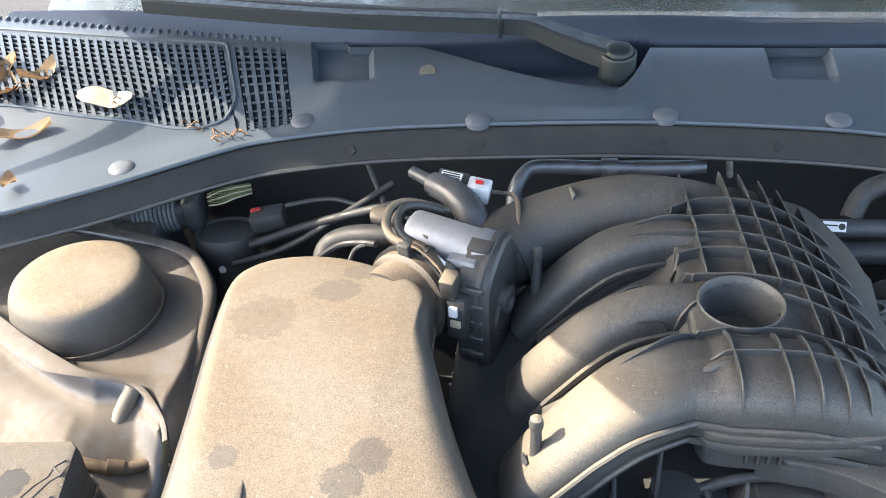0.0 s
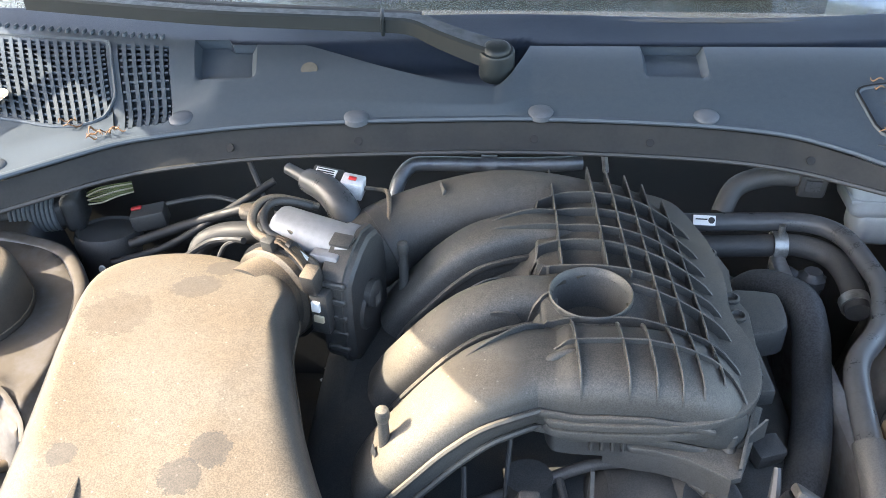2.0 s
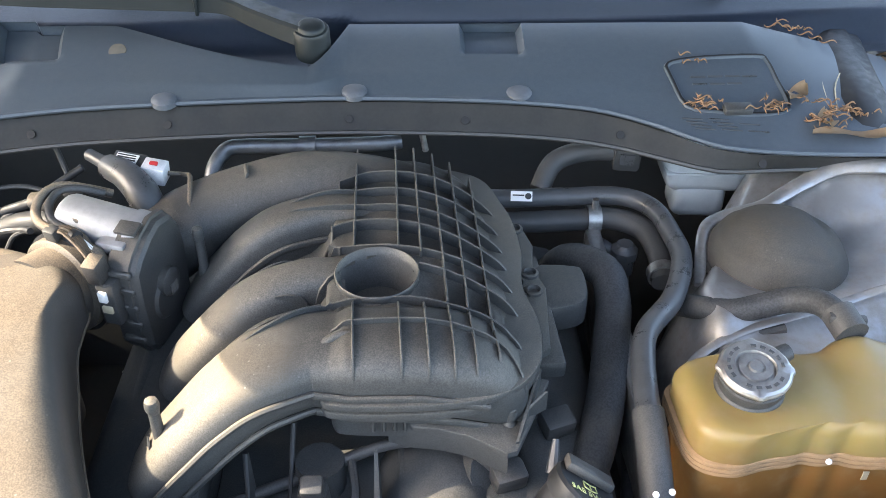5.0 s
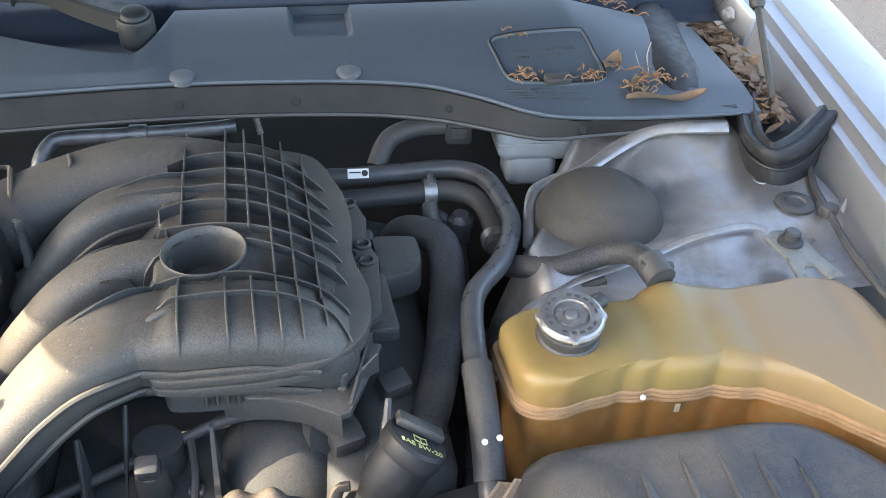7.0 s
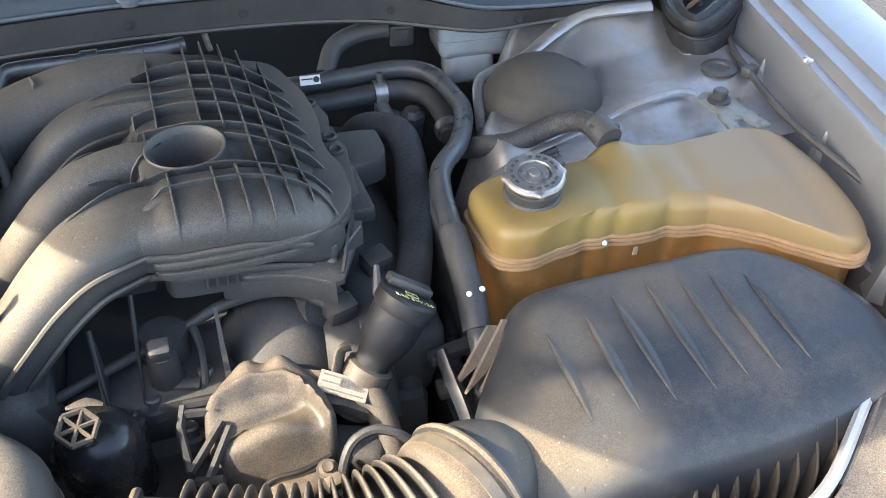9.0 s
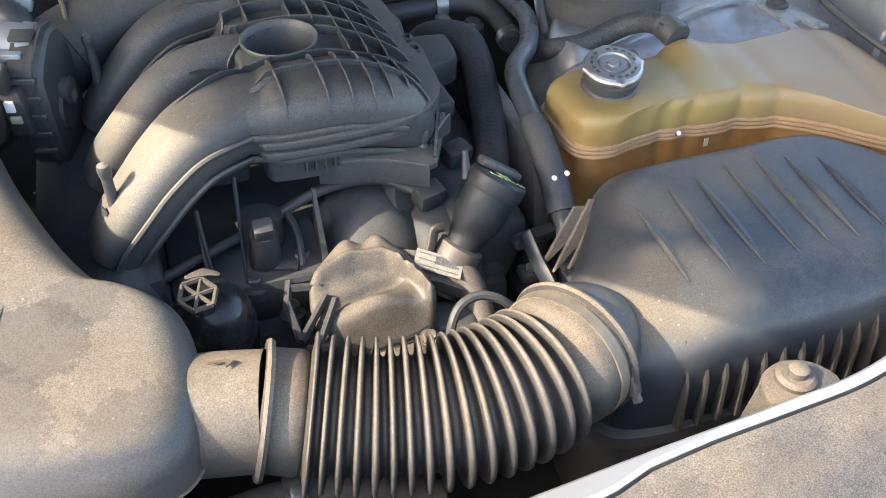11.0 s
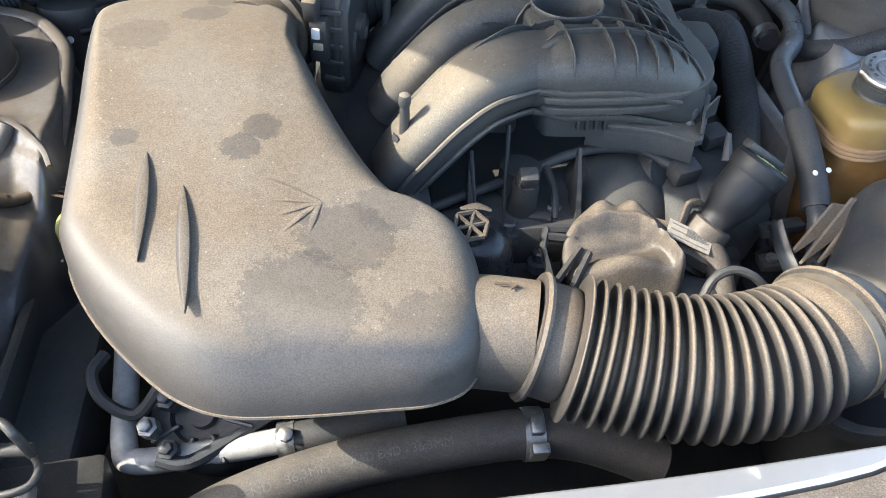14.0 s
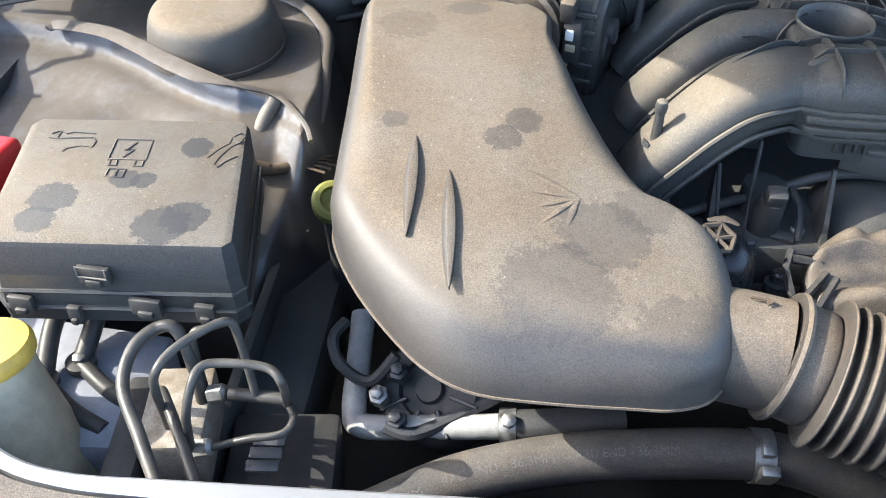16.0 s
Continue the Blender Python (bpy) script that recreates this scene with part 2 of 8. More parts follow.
M_RESON = dusty("dusty_resonator_plastic", (0.036, 0.036, 0.038), (0.148, 0.126, 0.101), 0.94, 0.36, patch=7, lie=0.85, slope=0.62, vary=0.22, grain=0.33,
                spots=(((-0.163, -0.204, 0.94), 0.018, 0.45), ((-0.180, -0.228, 0.937), 0.018, 0.45), ((-0.278, -0.213, 0.94), 0.012, 0.5), ((-0.228, -0.012, 0.945), 0.024, 0.62), ((-0.212, 0.030, 0.94), 0.020, 0.66), ((-0.094, -0.332, 0.935), 0.042, 0.60),
                       ((-0.130, -0.392, 0.925), 0.050, 0.62), ((-0.028, -0.428, 0.915), 0.050, 0.70), ((-0.060, -0.300, 0.935), 0.030, 0.66), ((-0.285, -0.06, 0.945), 0.034, 0.78)),
                pale_spots=(((-0.030, -0.345, 0.925), 0.020, 1.0), ((-0.075, -0.352, 0.93), 0.022, 0.95), ((-0.110, -0.285, 0.935), 0.016, 1.0)))
M_DUCT = dusty("dusty_black_duct", (0.030, 0.030, 0.031), (0.215, 0.172, 0.126), 0.58, 0.42, patch=16, lie=0.92, grain=0.35, slope=0.0)
M_COVER = dusty("dusty_front_cover", (0.052, 0.048, 0.044), (0.185, 0.150, 0.114), 0.42, 0.30, patch=22, lie=0.8, grain=0.40, vary=0.5)
# dark base under top-only dust also puts the hollows' shade into the colour
M_MANIFOLD = dusty("manifold_plastic", (0.033, 0.036, 0.038), (0.170, 0.152, 0.126), 0.24, 0.46, patch=9, lie=0.90, slope=0.0, vary=0.28, grain=0.40, relief=0.0005,
                   # pale places on the runner ends paint sunlight in along with their dust
                   pale_spots=(((-0.015, -0.140, 0.915), 0.105, 1.0), ((0.035, -0.125, 0.945), 0.065, 0.70), ((-0.020, -0.030, 0.905), 0.080, 1.0), ((0.12, 0.03, 0.95), 0.05, 0.30), ((0.20, 0.02, 0.95), 0.05, 0.30), ((0.0, 0.175, 0.95), 0.09, 0.35)))
M_AIRBOX = dusty("airbox_plastic", (0.020, 0.025, 0.032), (0.165, 0.145, 0.115), 0.10, 0.36, patch=15, lie=0.85, vary=0.42, grain=0.35, slope=0.3, relief=0.0004,
                 pale_spots=(((0.385, -0.395, 0.865), 0.095, 0.85), ((0.425, -0.290, 0.885), 0.060, 0.45), ((0.52, -0.255, 0.885), 0.070, 0.40), ((0.44, -0.435, 0.83), 0.05, 0.5)))
M_FUSE = dusty("fuse_box_plastic", (0.034, 0.036, 0.040), (0.150, 0.134, 0.112), 0.88, 0.75, patch=12, lie=0.95, vary=0.2, slope=0.5, grain=0.4,
               spots=(((-0.568, -0.304, 0.9), 0.022, 0.25), ((-0.571, -0.334, 0.9), 0.018, 0.25), ((-0.462, -0.331, 0.9), 0.026, 0.25), ((-0.446, -0.319, 0.9), 0.022, 0.25), ((-0.466, -0.218, 0.9), 0.016, 0.25), ((-0.515, -0.272, 0.9), 0.014, 0.25), ((-0.498, -0.272, 0.9), 0.012, 0.25)))
M_DOME = dusty("dusty_rubber_dome", (0.05, 0.049, 0.047), (0.19, 0.158, 0.12), 0.80, 0.55, patch=12, lie=0.85, vary=0.25, grain=0.25, slope=0.3)
M_DOME_R = dusty("grey_rubber_dome", (0.030, 0.030, 0.029), (0.10, 0.090, 0.074), 0.34, 0.5, patch=14, lie=0.5, grain=0.3)
M_COWL = dusty("cowl_plastic", (0.046, 0.062, 0.080), (0.125, 0.140, 0.150), 0.11, 0.42, patch=2.5, lie=0.4, grain=0.10, vary=0.09, relief=0.0003)
M_BLACK = dusty("black_plastic", (0.036, 0.038, 0.040), (0.13, 0.118, 0.10), 0.16, 0.42, patch=25, grain=0.3, relief=0.0005)
M_DARK = dusty("dark_grimy_metal", (0.044, 0.047, 0.048), (0.10, 0.090, 0.077), 0.12, 0.62, patch=20, vary=0.5, grain=0.35)
M_RUBBER = dusty("black_rubber", (0.042, 0.044, 0.046), (0.12, 0.11, 0.096), 0.16, 0.5, patch=25, lie=0.6, grain=0.3, relief=0.0005)
M_HOSE = dusty("radiator_hose_rubber", (0.045, 0.046, 0.048), (0.17, 0.15, 0.125), 0.35, 0.5, patch=18, lie=0.9, grain=0.35)

M_STEEL = plain("zinc_steel", (0.36, 0.36, 0.35), 0.48, 0.9, 0.3, 120)
M_ALU = plain("cast_aluminium", (0.26, 0.265, 0.28), 0.6, 0.35, 0.15, 150, 0.0006)
M_GREYPIPE = plain("grey_pipe", (0.055, 0.058, 0.062), 0.35, 0.0, 0.2, 40)
M_LABEL = plain("white_label", (0.75, 0.74, 0.72), 0.6, 0.0, 0.05)
M_INK = plain("black_ink", (0.03, 0.03, 0.03), 0.6)
M_RED = plain("red_plastic", (0.45, 0.03, 0.03), 0.4, 0.0, 0.15)
M_YELLOW = plain("yellow_plastic", (0.56, 0.36, 0.07), 0.5, 0.0, 0.15)
M_CREAM = plain("cream_plastic", (0.42, 0.36, 0.255), 0.5, 0.0, 0.15)
M_LIGHTINK = plain("pale_print", (0.115, 0.112, 0.106), 0.7, 0.0, 0.35, 300)
M_OLIVE = plain("olive_print", (0.45, 0.46, 0.20), 0.6)
M_GRIME = plain("brown_wire", (0.085, 0.062, 0.042), 0.7, 0.0, 0.3, 150)

M_PRINT = plain("faded_print", (0.15, 0.14, 0.125), 0.7, 0.0, 0.3, 200)

M_RAIL = dusty("rail_paint", (0.050, 0.056, 0.060), (0.11, 0.10, 0.085), 0.25, 0.55, patch=14, lie=0.8, grain=0.4)
M_STRIP = plain("weather_rubber", (0.017, 0.018, 0.020), 0.55, 0.0, 0.3, 80)
M_WIPER = plain("wiper_black", (0.013, 0.018, 0.020), 0.45, 0.0, 0.12, 80)
M_PAPER = plain("dusty_paper_label", (0.30, 0.27, 0.225), 0.7, 0.0, 0.2, 250)
# dark blue tone paints in the shade that no pillar casts here
M_TROUGH = dusty("shaded_trough_plastic", (0.024, 0.037, 0.060), (0.070, 0.085, 0.105), 0.08, 0.30, patch=5, grain=0.12, vary=0.15)


def silver_paint(name, tint, dust, amount, lies=False, coat=0.25):
    """Metallic paint under dust; lies: the dust keeps to what faces up and steep sheet stays clean."""
    m, nt, b = material(name, 0.38, 0.75)
    co = coords(nt)
    big = noisy(nt, co, 18, 6.0, 0.65)
    mid = noisy(nt, co, 90, 5.0, 0.65)
    fine = noisy(nt, co, 1400, 2.0)
    cover = math2(nt, 'MULTIPLY', ranged(nt, math2(nt, 'ADD', math2(nt, 'MULTIPLY', big, 0.7), math2(nt, 'MULTIPLY', mid, 0.3)), 0.62 - amount * 0.4, 0.8 - amount * 0.2), ranged(nt, fine, 0.3, 0.7, 0.6, 1.0))
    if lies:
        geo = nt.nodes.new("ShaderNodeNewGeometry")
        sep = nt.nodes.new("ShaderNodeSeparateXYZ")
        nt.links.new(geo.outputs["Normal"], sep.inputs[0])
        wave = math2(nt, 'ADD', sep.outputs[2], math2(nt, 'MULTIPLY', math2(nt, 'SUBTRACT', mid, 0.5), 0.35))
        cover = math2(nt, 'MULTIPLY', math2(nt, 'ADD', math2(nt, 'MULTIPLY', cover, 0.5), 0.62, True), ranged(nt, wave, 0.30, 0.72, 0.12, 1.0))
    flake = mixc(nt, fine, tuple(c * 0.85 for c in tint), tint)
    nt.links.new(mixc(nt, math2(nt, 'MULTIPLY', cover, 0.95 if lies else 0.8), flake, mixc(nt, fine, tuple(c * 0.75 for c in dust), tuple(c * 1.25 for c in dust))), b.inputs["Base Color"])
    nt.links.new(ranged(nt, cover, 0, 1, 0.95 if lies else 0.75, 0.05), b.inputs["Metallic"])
    nt.links.new(ranged(nt, cover, 0, 1, 0.34, 0.8), b.inputs["Roughness"])
    b.inputs["Coat Weight"].default_value = coat
    bump(nt, b, mid, 0.2, 0.0006)
    return m


def braided(name):
    m, nt, b = material(name, 0.62)
    co = coords(nt)
    fine = noisy(nt, co, 500, 3)
    d = noisy(nt, co, 25, 4)
    c = mixc(nt, ranged(nt, fine, 0.3, 0.7), (0.022, 0.023, 0.025), (0.052, 0.054, 0.057))
    nt.links.new(mixc(nt, math2(nt, 'MULTIPLY', ranged(nt, d, 0.45, 0.75), 0.35), c, (0.12, 0.108, 0.09)), b.inputs["Base Color"])
    bump(nt, b, fine, 0.3, 0.0004)
    return m


def amber(name):
    m, nt, b = material(name, 0.38)
    co = coords(nt)
    sep = nt.nodes.new("ShaderNodeSeparateXYZ")
    nt.links.new(co, sep.inputs[0])
    big = noisy(nt, co, 11, 4)
    mid = noisy(nt, co, 70, 4)
    level = ranged(nt, math2(nt, 'ADD', sep.outputs[2], math2(nt, 'MULTIPLY', big, 0.012)), 0.855, 0.885)
    c = mixc(nt, level, (0.205, 0.098, 0.030), (0.222, 0.160, 0.058))
    c = mixc(nt, ranged(nt, big, 0.4, 0.7), c, (0.205, 0.122, 0.046))
    c = mixc(nt, math2(nt, 'MULTIPLY', ranged(nt, mid, 0.45, 0.75), 0.35), c, (0.245, 0.172, 0.095))
    pale = ranged(nt, math2(nt, 'ADD', sep.outputs[0], math2(nt, 'MULTIPLY', math2(nt, 'SUBTRACT', big, 0.5), 0.16)), 0.50, 0.70)
    c = mixc(nt, math2(nt, 'MULTIPLY', pale, math2(nt, 'MULTIPLY', level, 0.85)), c, (0.200, 0.140, 0.076))
    nt.links.new(c, b.inputs["Base Color"])
    b.inputs["Subsurface Weight"].default_value = 0.2
    b.inputs["Subsurface Radius"].default_value = (0.03, 0.015, 0.005)
    b.inputs["Subsurface Scale"].default_value = 0.4
    bump(nt, b, mid, 0.15, 0.0006)
    return m


def asphalt(name):
    m, nt, b = material(name, 0.85)
    co = coords(nt)
    v = node(nt, "ShaderNodeTexVoronoi", Scale=140.0)
    nt.links.new(co, v.inputs["Vector"])
    n = noisy(nt, co, 3, 6)
    c = mixc(nt, v.outputs["Distance"], (0.020, 0.020, 0.022), (0.070, 0.070, 0.073))
    c = mixc(nt, ranged(nt, n, 0.35, 0.7), c, (0.052, 0.051, 0.050))
    nt.links.new(c, b.inputs["Base Color"])
    bump(nt, b, v.outputs["Distance"], 0.8, 0.006)
    return m


def leafy(name, a, c):
    m, nt, b = material(name, 0.65)
    rnd = nt.nodes.new("ShaderNodeObjectInfo").outputs["Random"]
    isl = nt.nodes.new("ShaderNodeNewGeometry").outputs["Random Per Island"]
    n = noisy(nt, coords(nt), 120, 4)
    f = math2(nt, 'ADD', math2(nt, 'MULTIPLY', math2(nt, 'ADD', rnd, isl), 0.4), math2(nt, 'MULTIPLY', n, 0.35))
    nt.links.new(mixc(nt, f, a, c), b.inputs["Base Color"])
    bump(nt, b, n, 0.3, 0.0006)
    return m


M_SILVER = silver_paint("silver_paint", (0.34, 0.335, 0.335), (0.17, 0.143, 0.112), 0.55)
# same dusty silver as M_SILVER, coloured darker and bluer to hold down sunlight
M_SILVER_L = silver_paint("dusty_silver_toned_down", (0.21, 0.22, 0.245), (0.078, 0.063, 0.047), 0.95, True, 0.03)
M_FENDER = silver_paint("fender_paint", (0.60, 0.61, 0.63), (0.40, 0.38, 0.35), 0.25)
M_BRAID = braided("braided_hose")
M_AMBER = amber("amber_plastic")
M_ASPHALT = asphalt("asphalt")
M_LEAF = leafy("dry_leaf", (0.20, 0.115, 0.06), (0.46, 0.34, 0.22))
M_LITTER = leafy("rotting_leaf", (0.045, 0.026, 0.015), (0.26, 0.165, 0.10))
M_PALELEAF = leafy("bleached_leaf", (0.46, 0.41, 0.33), (0.70, 0.66, 0.58))
M_CATKIN = leafy("brown_catkin", (0.09, 0.040, 0.022), (0.25, 0.145, 0.078))
M_GRILLE_DEEP = plain("grille_shadow_black", (0.012, 0.012, 0.013), 0.7)
M_FRONT = dusty("front_panel_plastic", (0.040, 0.041, 0.044), (0.190, 0.160, 0.126), 0.42, 0.5, patch=13, lie=0.6, vary=0.55)
M_GLASS, nt_, b_ = material("windscreen_glass", 0.03)
b_.inputs["Transmission Weight"].default_value = 1.0
b_.inputs["Base Color"].default_value = (0.75, 0.82, 0.79, 1)
# near black: the shade of the missing roof and pillars is in the colour
M_CABIN = plain("shaded_dashboard", (0.007, 0.009, 0.008), 0.8)
M_DARKPAINT = plain("underbonnet_lining", (0.03, 0.03, 0.03), 0.9)

# ---- setting: ground, bay, body ----
g = bmesh.new()
bmesh.ops.create_grid(g, x_segments=40, y_segments=40, size=150)
whole("ground", g, M_ASPHALT, "grey asphalt road surface beside the parked car", "ground", kind="structure")

bay = bmesh.new()
box((1.66, 1.35, 0.02), pose(0, 0.06, 0.42), 0, bay)
whole("bay_floor", bay, M_DARK, "dark grimy undertray below the engine", "undertray", kind="structure")
fw = box((1.66, 0.03, 0.50), pose(0, 0.44, 0.675))
whole("wall_firewall", fw, M_DARK, "dark bulkhead behind the engine", "bulkhead", kind="structure")
for sx, nm in ((-1, "wall_inner_left"), (1, "wall_inner_right")):
    sb = box((0.03, 0.98, 0.40), pose(sx * 0.80, -0.06, 0.63))
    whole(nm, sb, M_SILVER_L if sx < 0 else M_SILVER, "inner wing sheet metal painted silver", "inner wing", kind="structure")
fr = box((1.60, 0.03, 0.35), pose(0, -0.56, 0.60))
whole("wall_front", fr, M_DARK, "dark radiator carrier across the front of the bay", "radiator carrier", kind="structure")


# longitudinal rails on either side of the engine
for sx, nm in ((-1, "rail_left"), (1, "rail_right")):
    rl_ = box((0.075, 0.92, 0.10), pose(sx * 0.395, -0.08, 0.625, 0, 0, 0), 0.012)
    box((0.012, 0.86, 0.050), pose(sx * 0.425, -0.08, 0.690), 0.003, rl_)
    whole(nm, rl_, M_RAIL, "dusty grey-painted frame rail beside the engine", "frame rail", kind="structure")

# cowl: lip line, then the panel rising to its rear edge
LIP = cr([(-0.86, 0.03, 0.930), (-0.75, 0.075, 0.938), (-0.643, 0.118, 0.945), (-0.535, 0.178, 0.950), (-0.42, 0.240, 0.962), (-0.355, 0.262, 0.967),
          (-0.219, 0.285, 0.973), (0.0, 0.298, 0.976), (0.124, 0.300, 0.976), (0.254, 0.296, 0.974), (0.337, 0.290, 0.971), (0.404, 0.278, 0.967),
          (0.467, 0.250, 0.960), (0.53, 0.216, 0.953), (0.632, 0.204, 0.950), (0.757, 0.204, 0.948), (0.80, 0.205, 0.948)], 6)
LIPX = [p.x for p in LIP]


def lip(x):
    i = int(np.clip(np.searchsorted(LIPX, x), 1, len(LIP) - 1))
    a, b = LIP[i - 1], LIP[i]
    k = (x - a.x) / max(1e-6, b.x - a.x)
    return a.y + k * (b.y - a.y), a.z + k * (b.z - a.z)


def rear(x):
    """Rear edge of the cowl panel: y and z."""
    y = 0.445 if x < -0.3 else 0.43
    if x < -0.36:
        y = 0.445 + 0.20 * max(0, -0.36 - x) ** 1.1
    z = 1.012
    if -0.20 < x <= 0.05:
        k = (x + 0.20) / 0.25
        y, z = 0.43 - 0.085 * math.sin(k * math.pi / 2) ** 1.15, 1.012 - 0.018 * k
    elif 0.05 < x < 0.095:
        k = (x - 0.05) / 0.045
        y, z = 0.345 + 0.085 * k * k * (1.5 - 0.5 * k), 0.994 + 0.018 * k
    if x > 0.6:
        z -= 0.05 * (x - 0.6) / 0.2
    return y, z


def cowl(x, v):
    """The cowl surface; v runs from the lip (0) to the rear edge (1)."""
    y0, z0 = lip(x)
    y1, z1 = rear(x)
    y = y0 + (y1 - y0) * v
    s = v * v * (3 - 2 * v)
    z = z0 + 0.008 * min(1, v * 4) + (z1 - z0 - 0.008) * (0.35 * v + 0.65 * s)
    if x < -0.30:
        k = min(1, (-0.30 - x) / 0.06)
        z -= 0.022 * k * math.exp(-((v - 0.36) / 0.22) ** 2)
    return y, z


def cowl_at(x, y):
    y0, _ = lip(x)
    y1, _ = rear(x)
    return cowl(x, (y - y0) / (y1 - y0))[1]


GX0, GX1, GM0, GM1 = -0.700, -0.338, -0.402, -0.390


def fan(u):
    """How far the panel's lines fan out with the curve of the lip, for the line that starts at u."""
    k = min(1, max(0, (-0.02 - u) / 0.20))
    return (0.85 * u + 0.03) * k * k * (3 - 2 * k)


def vent_line(u, v):
    """A point of the cowl surface on the line that starts at u on the lip."""
    x = u
    for _ in range(8):
        x = max(-0.86, u + fan(u) * (cowl(x, v)[0] - lip(x)[0]))
    return (x, *cowl(x, v))


def grille_v(u):
    """Where the vent slots begin and end, as v."""
    if u > GM0:
        return 0.17, 0.90
    a = float(np.interp(u, (-0.72, -0.60, -0.50, -0.455, -0.43, -0.40), (0.63, 0.57, 0.47, 0.38, 0.36, 0.42)))
    return a, 0.90


def cowl_fn(u, t):
    a, b = grille_v(u)
    v = a * t if t < 1 else a + (b - a) * (t - 1) if t < 2 else b + (1 - b) * (t - 2)
    x, y, z = vent_line(u, v)
    if 1.0005 < t < 1.9995 and (GX0 < u < GM0 or GM1 < u < GX1):
        z -= 0.012
    for c, mid, half in ((u, -0.273, 0.036), (x, 0.275, 0.040)):
        if abs(c - mid) < half and v > 0.55:
            z -= 0.013 * min(1, (half - abs(c - mid)) / 0.007) * min(1, (v - 0.55) / 0.06)
    return (x, y, z)


xs = [round(v, 4) for v in span(-0.80, 0.80, 200)]
us = sorted(set(xs + [g + d for g in (GX0, GX1, GM0, GM1) for d in (-0.0004, 0.0004)] + [0.05, 0.06, 0.07, 0.08, 0.09, 0.095, -0.309, -0.302, -0.244, -0.237, 0.235, 0.242, 0.308, 0.315]))
ts = sorted(set(span(0, 1, 8) + [1.001] + span(1.02, 1.98, 16) + [1.999] + span(2, 3, 6)))
cb = sheet(cowl_fn, us, ts, 0)
cowl_panel = thing("windscreen_cowl", "dark grey plastic cowl panel with slotted vent, lightly dusty", "cowl", (0, 0.35, 0.95))
part("panel", cb, M_COWL, cowl_panel, sharp=50)

# the rolled front edge of the panel
part("lip", tube([(p.x, p.y + 0.001, p.z - 0.003) for p in LIP[::3]], 0.0045, 8, 2, flat=0.8), M_COWL, cowl_panel)

# rear return of the panel down into the wiper trough
rr = sheet(lambda x, v: (x, rear(x)[0] + 0.010 * v, rear(x)[1] - 0.045 * v * v), xs, span(0, 1, 5))
part("rear_return", rr, M_COWL, cowl_panel)

# vent slats, each following the panel
for sx in span(-0.693, -0.409, 36) + span(-0.384, -0.346, 4):
    a, b = grille_v(sx)
    line = [vent_line(sx, v) for v in span(a - 0.02, b + 0.01, 10)]
    s = bmesh.new()
    w = 0.0034
    loft(s, [[(p[0] - w, p[1], p[2] - 0.010), (p[0] + w, p[1], p[2] - 0.010), (p[0] + w * 0.8, p[1], p[2] + 0.001), (p[0] - w * 0.8, p[1], p[2] + 0.001)] for p in line])
    part("slat", s, M_COWL, cowl_panel)
for v0 in span(0.04, 0.96, 12):
    for (xa, xb) in ((-0.699, -0.403), (-0.389, -0.339)):
        cross = [Vector(vent_line(x, grille_v(x)[0] + (0.9 - grille_v(x)[0]) * v0)) + Vector((0, 0, -0.0028)) for x in span(xa, xb, 16)]
        part("crossbar", tube(cross, 0.0020, 5, 1, smooth=False), M_COWL, cowl_panel)
frame_uv = [(u, grille_v(u)[0] - 0.02) for u in span(-0.704, -0.412, 14)] + [(-0.402, 0.46), (-0.397, 0.52), (-0.397, 0.70), (-0.397, 0.88), (-0.402, 0.925)] + [(u, 0.93) for u in span(-0.42, -0.704, 10)] + [(-0.709, 0.90), (-0.709, 0.75), (-0.708, 0.62)]
part("vent_frame", tube([Vector(vent_line(u, v)) + Vector((0, 0, 0.0008)) for u, v in frame_uv], 0.0024, 6, 2), M_COWL, cowl_panel)
for sx in span(-0.698, -0.345, 46):
    x, y, z = vent_line(sx, 0.985)
    part("tooth", box((0.0042, 0.010, 0.006), pose(x, y + 0.004, z + 0.002), 0.001, segments=1), M_COWL, cowl_panel)

# push clips along the lip
for px, py in ((-0.535, 0.205), (-0.331, 0.291), (-0.116, 0.293), (0.106, 0.305), (0.302, 0.302)):
    z = cowl_at(px, py)
    c = whole("push_clip", lathe([(0.0155, -0.006), (0.0155, 0.0008), (0.0135, 0.0028), (0.008, 0.0042), (0.0001, 0.0046)], pose(px, py + 0.004, z + 0.0005, 6), 20),
              plain("grey_clip", (0.085, 0.095, 0.11), 0.5) if px == -0.535 else bpy.data.materials["grey_clip"], "round grey plastic push clip on the cowl edge", "clip", "cowl clips")

# skirt under the lip; black discs paint the shade of its small holes
SKX = span(-0.86, 0.74, 90)


def skirt(x, v):
    y0, z0 = lip(x)
    return (x, y0 + 0.004 - (0.020 - 0.022 * min(1, max(0, (x - 0.46) / 0.14))) * v, z0 - 0.010 - (0.030 - 0.055 * max(0, x - 0.40) - 0.012 * max(0, -x - 0.4)) * v)


skirt_t = thing("cowl_skirt", "dark grey metal flange below the cowl edge, with small punched holes", "flange", (0, 0.27, 0.92))
part("flange", sheet(skirt, SKX, span(0, 1, 6), 0.004), plain("flange_paint", (0.046, 0.046, 0.045), 0.5, scale=20), skirt_t)
part("flange_edge", tube([skirt(x, 1.0) for x in SKX[::3]], 0.003, 6, 2), bpy.data.materials["flange_paint"], skirt_t)
